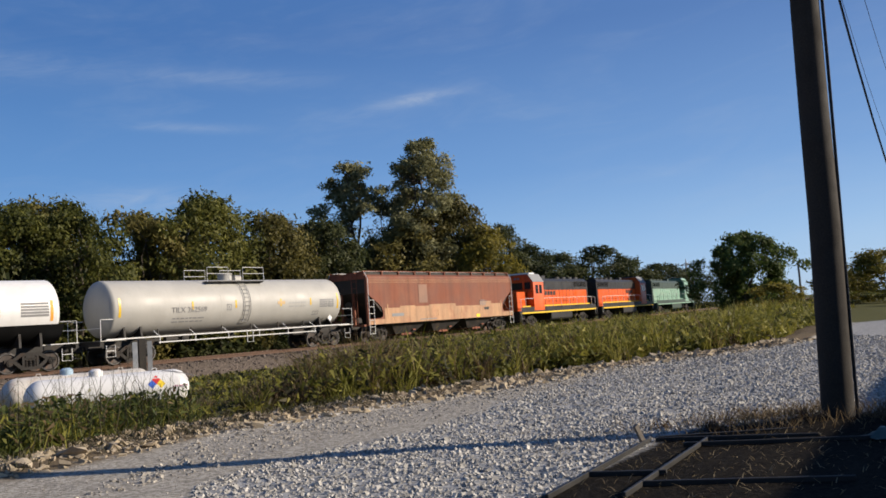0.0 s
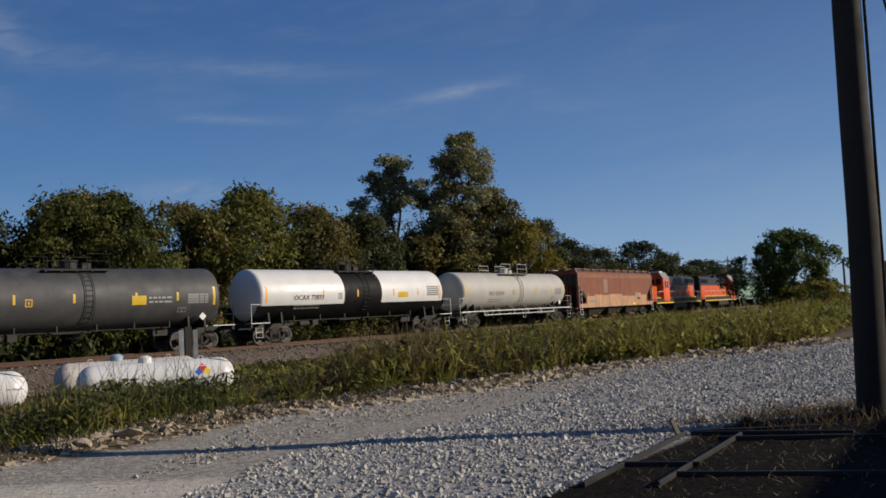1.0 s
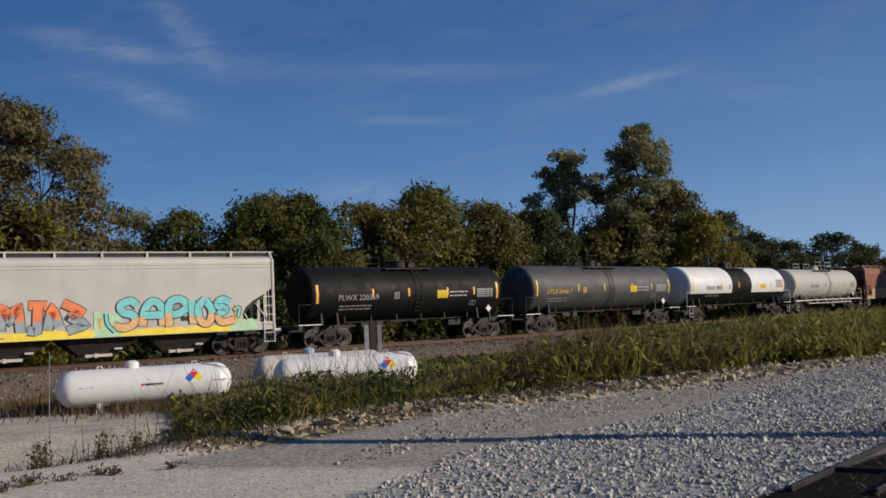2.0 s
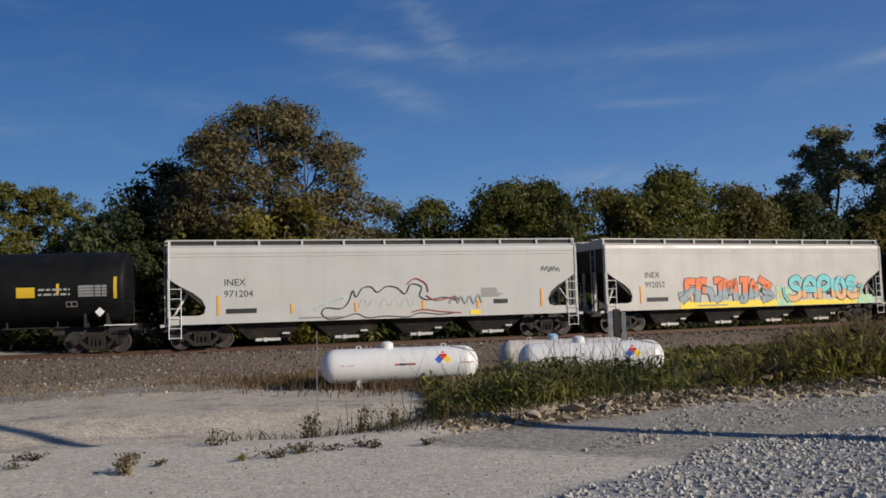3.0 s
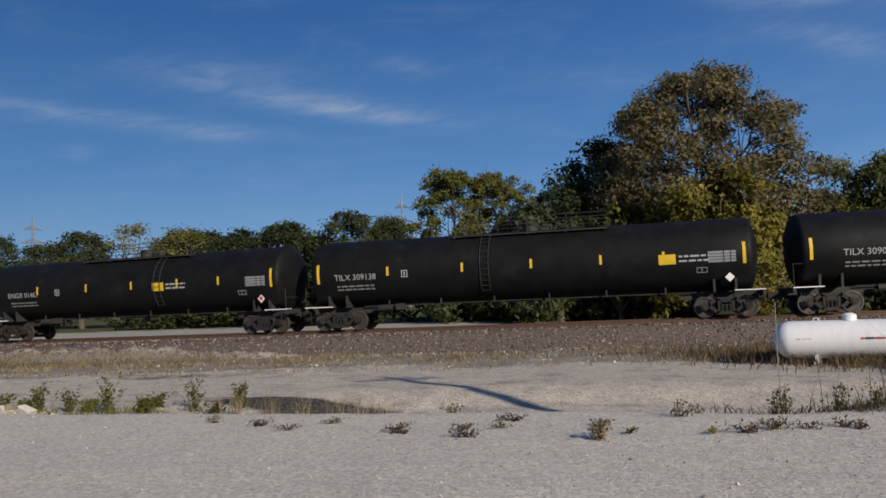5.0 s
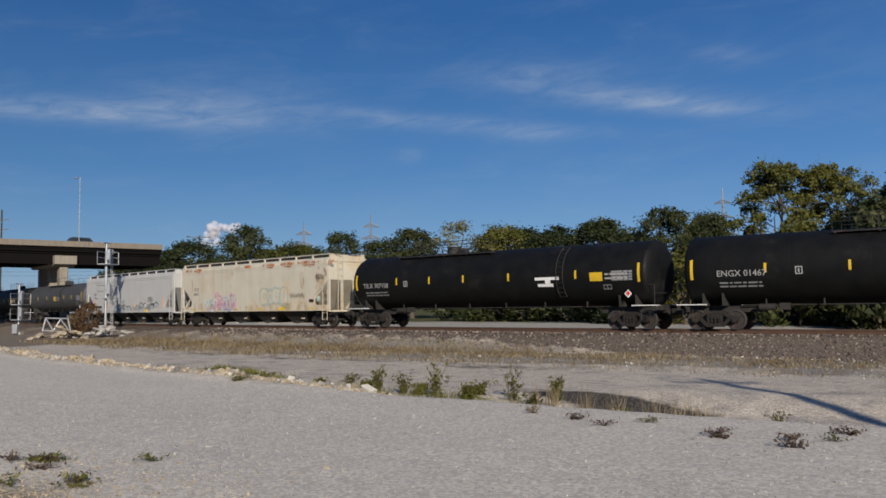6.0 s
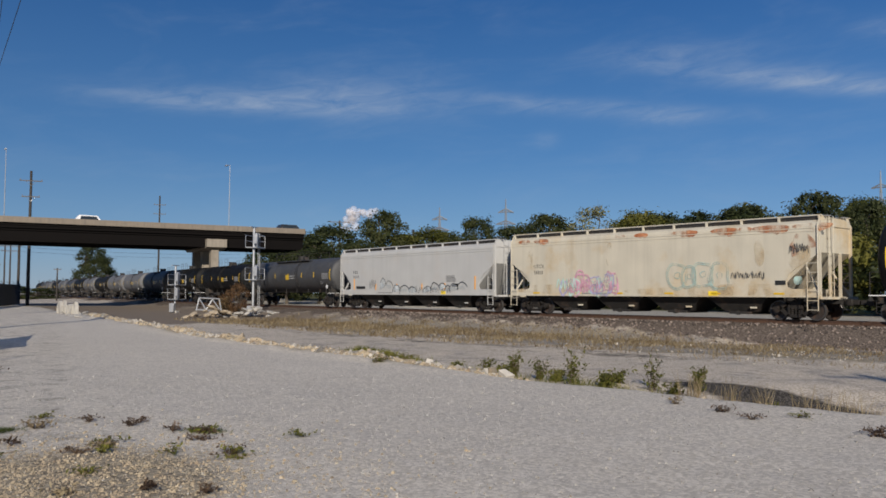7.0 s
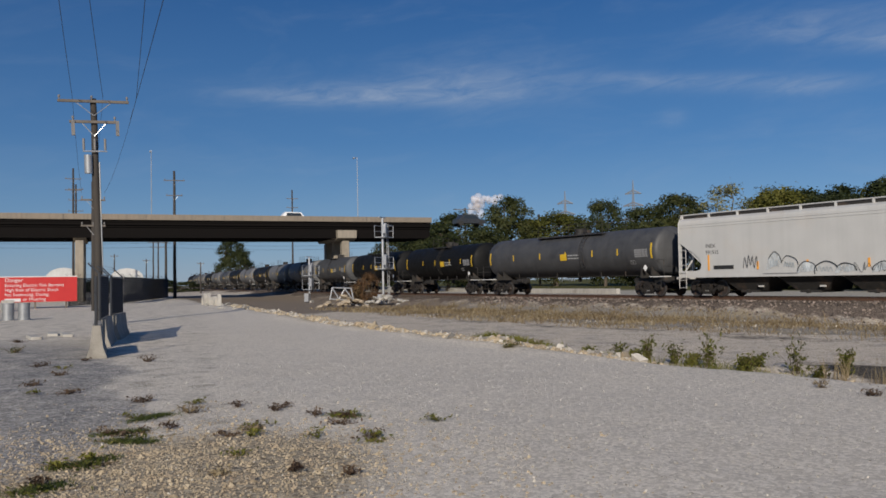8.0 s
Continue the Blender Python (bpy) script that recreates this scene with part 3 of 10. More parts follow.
def build_ground():
    gx, gy = stops(-34, 16, 0.25, 3500), stops(-14, 42, 0.25, 3500)
    X, Y = np.meshgrid(gx, gy)
    px, py = X.ravel(), Y.ravel()
    z = ground_height(px, py)
    nx, ny = len(gx), len(gy)
    i = np.arange((ny - 1) * (nx - 1))
    r, c = i // (nx - 1), i % (nx - 1)
    a = r * nx + c
    faces = np.stack([a, a + 1, a + nx + 1, a + nx], 1)
    me = np_mesh("ground", np.stack([px, py, z], 1), faces, ground_material(), True)
    d, s = track_distance(px, py)
    e = edge_distance(px, py)
    wob = 0.6 * ripple(px, py, 0.8, 5)
    # coarse crushed stone on the road that leads to the right
    border = np.interp(py, [0, 7.9, 9.3, 11.1, 13.9, 17.6, 30], [-3.3, -2.94, -2.6, -2.0, 0.2, 1.7, 9])
    coarse = sstep(-0.5, 0.6, px - border + 0.5 * wob) * sstep(0.1, 0.9, e) * sstep(6.0, 7.0, py)
    # dark soil under the pole, with shade over it painted in near black
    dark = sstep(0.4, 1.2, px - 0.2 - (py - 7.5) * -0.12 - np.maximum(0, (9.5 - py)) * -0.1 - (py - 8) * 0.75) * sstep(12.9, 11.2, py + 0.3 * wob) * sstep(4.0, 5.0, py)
    left = sstep(-14, -38, s)
    bank = sstep(5.0 - 1.9 * left, 4.0 - 1.6 * left, np.abs(d) + 0.5 * wob)
    straw = (np.exp(-((d - 7.0) / 2.6) ** 2) + 0.75 * np.exp(-((d - 10.0) / 3.8) ** 2) * (0.55 + wob) + 0.3 * np.exp(-((d - 11.0 - 1.2 * wob) / 0.9) ** 2)) * sstep(60, 10, s) * sstep(-110, -95, s)
    straw = np.maximum(straw, 0.85 * left * sstep(2.0, 3.4, d) * sstep(14.5, 10.5, d + 1.4 * wob) * sstep(-110, -90, s))
    straw = np.maximum(straw, (0.62 + 0.35 * wob) * sstep(4.6, 5.6, d) * sstep(12.5, 10.0, d + 1.2 * wob) * sstep(14, 4, s) * sstep(-30, -20, s) * sstep(-1.6, -2.6, e))
    soil = sstep(-52, -66, s + 4 * wob) * sstep(1.5, 3.0, d) * sstep(21, 15, d + 1.5 * wob) * sstep(-150, -130, s)
    # brown earth, spread onto the yard at left where half shade is coloured in
    earth = sstep(0.3 + 0.9 * sstep(-2.0, -4.0, px), -0.7, e) * sstep(-1.5, 1.5, px - (-6.6 + (py - 11.5) * -0.62))
    behind = np.maximum(sstep(-5.0, -7.5, d), sstep(44, 50, py + 2 * wob) * sstep(-10, 0, px))
    foot = np.exp(-((np.abs(d) - 5.5 - 0.5 * wob) / 0.8) ** 2) * sstep(40, 10, s) * sstep(-30, -12, s)
    rubble = np.exp(-(((px + 7.2) / 2.4) ** 2 + ((py + 3.2) / 1.7) ** 2)) * 1.2 + 1.0 * np.exp(-((e + 0.3) / 0.75) ** 2) * sstep(-16, -20, px) * (0.7 + 0.6 * wob)
    # darker strip along the low ground, and a dark oblong in the hollow
    tar = 0.66 * np.exp(-((d - 14.2 - 0.9 * wob) / 1.5) ** 2) * (0.75 + 0.4 * wob) * sstep(-0.8, -1.8, e) * sstep(-14, -24, s) * sstep(-52, -44, s) + 1.35 * np.exp(-(((px + 18.7) / 2.3) ** 2 + ((py - 8.0 - (px + 18.7) * 0.62) / 1.0) ** 2))
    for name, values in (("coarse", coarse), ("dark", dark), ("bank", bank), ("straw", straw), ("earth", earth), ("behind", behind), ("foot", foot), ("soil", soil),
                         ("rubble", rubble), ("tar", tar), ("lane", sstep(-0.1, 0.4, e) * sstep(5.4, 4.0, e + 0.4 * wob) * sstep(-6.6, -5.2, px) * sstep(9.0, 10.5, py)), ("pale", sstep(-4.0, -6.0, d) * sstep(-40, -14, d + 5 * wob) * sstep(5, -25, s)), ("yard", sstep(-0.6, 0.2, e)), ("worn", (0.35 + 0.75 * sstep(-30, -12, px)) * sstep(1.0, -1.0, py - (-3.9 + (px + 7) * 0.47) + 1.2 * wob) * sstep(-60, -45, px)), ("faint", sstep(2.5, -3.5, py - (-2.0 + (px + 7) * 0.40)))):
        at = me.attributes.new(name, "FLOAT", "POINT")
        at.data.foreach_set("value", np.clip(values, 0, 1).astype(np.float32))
    ob = new("ground", me)
    return tagged(ob, "pale gravel yard, lower dirt road and stony railway bank", "ground", kind="structure")


def ground_material():
    m = bpy.data.materials.new("ground")
    m.use_nodes = True
    nt = m.node_tree
    b = nt.nodes["Principled BSDF"]
    b.inputs["Roughness"].default_value = 0.95
    b.inputs["Specular IOR Level"].default_value = 0.04
    co = nt.nodes.new("ShaderNodeTexCoord")

    def noise_node(scale, detail=5, rough=0.55):
        n = nt.nodes.new("ShaderNodeTexNoise")
        n.inputs["Scale"].default_value, n.inputs["Detail"].default_value, n.inputs["Roughness"].default_value = scale, detail, rough
        nt.links.new(co.outputs["Object"], n.inputs["Vector"])
        return n.outputs["Fac"]

    def math_node(op, a, bb, clamp=False):
        n = nt.nodes.new("ShaderNodeMath")
        n.operation, n.use_clamp = op, clamp
        for k, q in enumerate((a, bb)):
            if isinstance(q, (int, float)):
                n.inputs[k].default_value = q
            else:
                nt.links.new(q, n.inputs[k])
        return n.outputs[0]

    def ramp(fac, c0, c1, p0=0.3, p1=0.7):
        n = nt.nodes.new("ShaderNodeValToRGB")
        e = n.color_ramp.elements
        e[0].position, e[0].color, e[1].position, e[1].color = p0, (*c0, 1), p1, (*c1, 1)
        nt.links.new(fac, n.inputs[0])
        return n.outputs[0]

    def mix(fac, a, bb):
        n = nt.nodes.new("ShaderNodeMix")
        n.data_type = "RGBA"
        nt.links.new(fac, n.inputs[0]); nt.links.new(a, n.inputs[6]); nt.links.new(bb, n.inputs[7])
        return n.outputs[2]

    def mask(name, grain):
        a = nt.nodes.new("ShaderNodeAttribute")
        a.attribute_name = name
        q = math_node("MULTIPLY_ADD", grain, 0.7)
        q.node.inputs[2].default_value = -0.35
        q = math_node("ADD", a.outputs["Fac"], q)
        r = nt.nodes.new("ShaderNodeMapRange")
        r.inputs[1].default_value, r.inputs[2].default_value = 0.35, 0.65
        nt.links.new(q, r.inputs[0])
        return r.outputs[0]

    big, mid, fin, grit = noise_node(0.35, 4), noise_node(2.2, 6, 0.65), noise_node(14, 5, 0.7), noise_node(70, 3, 0.8)
    vor = nt.nodes.new("ShaderNodeTexVoronoi"); vor.inputs["Scale"].default_value = 26
    nt.links.new(co.outputs["Object"], vor.inputs["Vector"])
    vs = nt.nodes.new("ShaderNodeSeparateColor"); nt.links.new(vor.outputs["Color"], vs.inputs[0])
    pebble = vs.outputs[0]
    spots = math_node("ADD", math_node("MULTIPLY", fin, 0.5), math_node("MULTIPLY", grit, 0.5))
    speck = math_node("ADD", math_node("MULTIPLY", fin, 0.35), math_node("MULTIPLY", math_node("ADD", grit, pebble), 0.32))
    patch = noise_node(0.9, 5, 0.6)
    low = mix(ramp(mid, (0, 0, 0), (1, 1, 1), 0.35, 0.65), ramp(speck, (0.44, 0.375, 0.29), (0.70, 0.62, 0.505), 0.40, 0.62), ramp(speck, (0.32, 0.275, 0.215), (0.56, 0.49, 0.40), 0.40, 0.62))
    low = mix(ramp(patch, (0, 0, 0), (0.75, 0.75, 0.75), 0.52, 0.66), low, ramp(speck, (0.20, 0.185, 0.165), (0.40, 0.365, 0.32), 0.40, 0.62))
    yard = mix(big, ramp(speck, (0.44, 0.396, 0.327), (0.64, 0.58, 0.485), 0.40, 0.62), ramp(speck, (0.50, 0.45, 0.372), (0.72, 0.655, 0.55), 0.40, 0.62))
    yard = mix(ramp(mid, (0, 0, 0), (0.55, 0.55, 0.55), 0.50, 0.72), yard, ramp(speck, (0.37, 0.335, 0.285), (0.58, 0.53, 0.455), 0.40, 0.62))
    cur = mix(mask("yard", mid), low, yard)
    blot = noise_node(1.4, 9, 0.72)
    cur = mix(math_node("MULTIPLY", mask("faint", blot), ramp(blot, (0, 0, 0), (0.8, 0.8, 0.8), 0.50, 0.60)), cur, ramp(speck, (0.24, 0.215, 0.175), (0.46, 0.42, 0.35), 0.40, 0.62))
    cur = mix(mask("worn", blot), cur, mix(ramp(blot, (0, 0, 0), (1, 1, 1), 0.44, 0.58), ramp(speck, (0.15, 0.143, 0.132), (0.36, 0.345, 0.32), 0.40, 0.62), ramp(speck, (0.27, 0.25, 0.22), (0.50, 0.465, 0.41), 0.40, 0.62)))
    cur = mix(mask("tar", mid), cur, ramp(speck, (0.03, 0.027, 0.023), (0.14, 0.125, 0.108), 0.38, 0.66))
    cur = mix(mask("rubble", fin), cur, ramp(pebble, (0.17, 0.14, 0.10), (0.47, 0.40, 0.285), 0.0, 1.0))
    cur = mix(mask("lane", mid), cur, ramp(speck, (0.23, 0.21, 0.175), (0.47, 0.435, 0.375), 0.40, 0.62))
    cur = mix(mask("coarse", fin), cur, ramp(pebble, (0.19, 0.19, 0.185), (0.45, 0.445, 0.43), 0.0, 1.0))
    cur = mix(mask("earth", mid), cur, ramp(spots, (0.07, 0.052, 0.034), (0.19, 0.15, 0.10)))
    cur = mix(mask("straw", mid), cur, mix(ramp(patch, (0, 0, 0), (1, 1, 1), 0.42, 0.58), ramp(spots, (0.20, 0.165, 0.115), (0.36, 0.31, 0.225)), ramp(speck, (0.17, 0.155, 0.135), (0.36, 0.33, 0.285), 0.40, 0.62)))
    cur = mix(mask("soil", mid), cur, ramp(spots, (0.13, 0.103, 0.078), (0.29, 0.24, 0.185)))
    cur = mix(mask("bank", mid), cur, ramp(pebble, (0.055, 0.043, 0.035), (0.21, 0.172, 0.142), 0.0, 1.0))
    cur = mix(mask("foot", fin), cur, ramp(pebble, (0.11, 0.09, 0.075), (0.33, 0.285, 0.235), 0.0, 1.0))
    cur = mix(mask("behind", mid), cur, ramp(spots, (0.05, 0.055, 0.02), (0.15, 0.14, 0.06)))
    cur = mix(mask("pale", mid), cur, ramp(speck, (0.30, 0.275, 0.22), (0.46, 0.43, 0.36)))
    # near-black soil with the shade by the pole put into its colour
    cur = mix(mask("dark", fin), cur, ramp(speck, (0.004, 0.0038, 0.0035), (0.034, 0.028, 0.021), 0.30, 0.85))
    nt.links.new(cur, b.inputs["Base Color"])
    h = math_node("ADD", math_node("MULTIPLY", vor.outputs["Distance"], -0.6), spots)
    bp = nt.nodes.new("ShaderNodeBump"); bp.inputs["Strength"].default_value = 0.6; bp.inputs["Distance"].default_value = 0.02
    nt.links.new(h, bp.inputs["Height"]); nt.links.new(bp.outputs[0], b.inputs["Normal"])
    return m


ground = build_ground()


def build_rails():
    """Two rails of flat-bottomed section, bent to the track's line."""
    prof = [(-0.07, -0.165), (0.07, -0.165), (0.07, -0.150), (0.012, -0.135), (0.012, -0.045), (0.036, -0.035), (0.036, 0.0), (-0.036, 0.0), (-0.036, -0.035), (-0.012, -0.045), (-0.012, -0.135), (-0.07, -0.150)]
    s_values = np.concatenate([np.arange(-420, -150, 6.0), np.arange(-150, 150, 2.0), np.arange(150, 421, 6.0)])
    for side in (-1, 1):
        verts, faces, heads = [], [], []
        n = len(prof)
        for i, s in enumerate(s_values):
            for a, z in prof:
                x, y, h = on_track(s, side * 0.7525 + a)
                verts.append((x, y, RAIL_Z + z))
            if i:
                for k in range(n):
                    p, q = (i - 1) * n + k, (i - 1) * n + (k + 1) % n
                    faces.append((p, q, q + n, p + n))
                    heads.append(1 if k == 6 else 0)
        me = bpy.data.meshes.new("rail")
        me.from_pydata(verts, [], faces)
        me.materials.append(MATS["rail_steel"]); me.materials.append(MATS["rail_head"])
        me.polygons.foreach_set("material_index", heads)
        tagged(new("rail", me), "rusty steel rail with a shiny running surface on wooden ties", "rail", "rails of the track", "structure")


build_rails()

# ---- the train ----
CACHE = {}


def cached(key, make, mat, smooth=35):
    if key not in CACHE:
        me = make().mesh(key, smooth)
        me.materials.append(MATS[mat])
        CACHE[key] = me
    return CACHE[key]


def wheel_mesh():
    mb = MB()
    prof = [(-0.07, 0.10), (-0.07, 0.36), (-0.065, 0.455), (-0.035, 0.485), (-0.03, 0.46), (0.065, 0.452), (0.065, 0.40), (0.03, 0.37), (0.02, 0.16), (0.08, 0.13), (0.08, 0.0)]
    n = 22
    verts, faces = [], []
    for y, r in prof:
        for k in range(n):
            a = 2 * math.pi * k / n
            verts.append((r * math.cos(a), -y, r * math.sin(a)))
    for i in range(len(prof) - 1):
        for k in range(n):
            a, b = i * n + k, i * n + (k + 1) % n
            faces.append((a, b, b + n, a + n))
    mb.add(verts, faces)
    return mb


def wheel():
    """The wheel's mesh, with the rim worn bright."""
    me = cached("wheel", wheel_mesh, "wheel_steel")
    if len(me.materials) == 1:
        me.materials.append(MATS["tread_steel"])
        for p in me.polygons:
            r = math.hypot(p.center.x, p.center.z)
            if r > 0.42 and abs(p.normal.y) < 0.9 or 0.40 < r < 0.45 and p.normal.y < -0.9:
                p.material_index = 1
    return me


def frame_mesh():
    """Cast side frame of a freight truck: top chord, sloping arms, column with springs, journal boxes."""
    mb = MB()
    out = [(-1.12, 0.42), (-1.12, 0.58), (-0.95, 0.66), (-0.62, 0.66), (-0.40, 0.86), (0.40, 0.86), (0.62, 0.66), (0.95, 0.66), (1.12, 0.58), (1.12, 0.42),
           (0.78, 0.42), (0.72, 0.50), (0.52, 0.34), (0.36, 0.17), (-0.36, 0.17), (-0.52, 0.34), (-0.72, 0.50), (-0.78, 0.42)]
    hole_l = [(-0.56, 0.60), (-0.40, 0.72), (-0.30, 0.72), (-0.30, 0.34), (-0.38, 0.34)]
    # the frame as bars, so that the openings are real
    def bar(p, q, w):
        a, b = Vector((p[0], 0, p[1])), Vector((q[0], 0, q[1]))
        d = (b - a).normalized(); u = Vector((-d.z, 0, d.x)) * w / 2
        vs = [(a + u), (b + u), (b - u), (a - u)]
        mb.prism([(v.x, v.z) for v in vs], -0.07, 0.07)
    bar((-1.10, 0.52), (-0.66, 0.58), 0.17); bar((1.10, 0.52), (0.66, 0.58), 0.17)
    bar((-0.72, 0.58), (-0.36, 0.82), 0.15); bar((0.72, 0.58), (0.36, 0.82), 0.15)
    bar((-0.45, 0.80), (0.45, 0.80), 0.15)
    bar((-0.74, 0.55), (-0.34, 0.20), 0.15); bar((0.74, 0.55), (0.34, 0.20), 0.15)
    bar((-0.42, 0.20), (0.42, 0.20), 0.13)
    bar((-0.30, 0.22), (-0.30, 0.80), 0.10); bar((0.30, 0.22), (0.30, 0.80), 0.10)
    for x in (-0.17, 0.0, 0.17):
        for k in range(4):
            mb.cyl((x, 0, 0.27 + k * 0.075), (x, 0, 0.315 + k * 0.075), 0.075, n=10)
    mb.box(-0.24, 0.24, -0.06, 0.06, 0.57, 0.66)
    for x in (-0.89, 0.89):
        mb.cyl((x, -0.13, 0.457), (x, 0.1, 0.457), 0.14, n=14)
        mb.cyl((x, -0.16, 0.457), (x, -0.13, 0.457), 0.085, n=10)
    return mb


def bolster_mesh():
    mb = MB()
    mb.box(-0.22, 0.22, -1.05, 1.05, 0.52, 0.80, bevel=0.03)
    mb.cyl((0, 0, 0.80), (0, 0, 0.95), 0.24, n=16)
    for x in (-0.89, 0.89):
        mb.cyl((x, -0.7, 0.457), (x, 0.7, 0.457), 0.085, n=10)
        mb.box(x - 0.28 if x > 0 else x + 0.16, x - 0.16 if x > 0 else x + 0.28, -0.72, 0.72, 0.36, 0.46)
    return mb


def add_truck(car, x):
    """A two-axle truck under a car, with its centre at x."""
    t = part("truck", cached("bolster", bolster_mesh, "truck_steel"), None, car, "rusty brown cast steel two-axle truck", loc=(x, 0, 0))
    for side in (-1, 1):
        part("side_frame", cached("side_frame", frame_mesh, "truck_steel"), None, t, loc=pose(0, side * 0.99, 0, 0, 0, 0 if side < 0 else 180))
        for ax in (-0.89, 0.89):
            part("wheel", wheel(), None, t, loc=pose(ax, side * 0.78, 0.457, 0, 0, 0 if side < 0 else 180))
    return t


def coupler_mesh():
    mb = MB()
    mb.box(-0.55, 0.12, -0.09, 0.09, 0.74, 0.96, bevel=0.02)
    mb.box(0.0, 0.34, -0.17, 0.14, 0.68, 1.0, bevel=0.04)
    mb.box(0.30, 0.62, -0.08, 0.08, 0.74, 0.96, bevel=0.02)
    mb.tube([(-0.2, -0.25, 0.95), (0.05, -0.27, 0.55), (0.3, -0.22, 0.42)], 0.03, 6)
    return mb


def add_ends(car, L):
    for e in (-1, 1):
        part("coupler", cached("coupler", coupler_mesh, "truck_steel"), None, car, loc=pose(e * (L / 2 - 0.30), 0, 0, 0, 0, 0 if e > 0 else 180))


def shell_patch(R, zc, x0, x1, z0, z1, lift=0.006, n=4, slant=0.0):
    """A thin curved plate on the tank's camera side between two heights."""
    mb = MB()
    zs = np.linspace(z0, z1, n + 1)
    verts, faces = [], []
    for k, z in enumerate(zs):
        a = math.asin(max(-0.98, min(0.98, (z - zc) / R)))
        sh = slant * (z - z0)
        for x in (x0 + sh, x1 + sh):
            for rr in (R + lift, R - 0.01):
                verts.append((x, -rr * math.cos(a), zc + rr * math.sin(a)))
    for k in range(n):
        o = 4 * k
        faces += [(o, o + 2, o + 6, o + 4), (o, o + 4, o + 5, o + 1), (o + 2, o + 3, o + 7, o + 6)]
    faces += [(0, 1, 3, 2), (4 * n, 4 * n + 2, 4 * n + 3, 4 * n + 1)]
    return mb.add(verts, faces)


def shell_text(car, text, size, R, zc, x, z, mat):
    a = math.asin((z + size * 0.35 - zc) / R)
    p = Vector((x, -(R + 0.012) * math.cos(a), zc + (R + 0.012) * math.sin(a)))
    m = Matrix.Translation(p) @ pose(0, 0, 0, 90, 0, 0) @ pose(0, 0, 0, -math.degrees(a), 0, 0) @ Matrix.Translation((0, -size * 0.35, 0))
    lettering(text, size, mat, car, m)


def text_lines(car, R, zc, x, z, w, rows, mat, rnd, h=0.055, gap=0.11):
    """Small print too fine to read: bars of its size."""
    for k in range(rows):
        mb = MB()
        xx = x
        zz = z - k * gap
        while xx < x + w:
            ww = rnd.uniform(0.12, 0.4)
            q = shell_patch(R, zc, xx, min(xx + ww, x + w), zz, zz + h, 0.007, 1)
            mb.add(q.v, q.f)
            xx += ww + 0.07
        tagged(part("small_print", mb, mat, car, smooth=0), kind="stuff")


def placard(car, x, z, y, mats=("decal_white", "decal_red"), s=0.2):
    mb = MB().prism([(x - s, z), (x, z - s), (x + s, z), (x, z + s)], y, y + 0.01)
    p = part("placard", mb, mats[0], car, "diamond-shaped hazard placard", smooth=0)
    mb = MB().prism([(x - s * 0.6, z + s * 0.1), (x, z - s * 0.6), (x + s * 0.6, z + s * 0.1), (x, z + s * 0.75)], y - 0.004, y - 0.001)
    part("symbol", mb, mats[1], p, smooth=0)


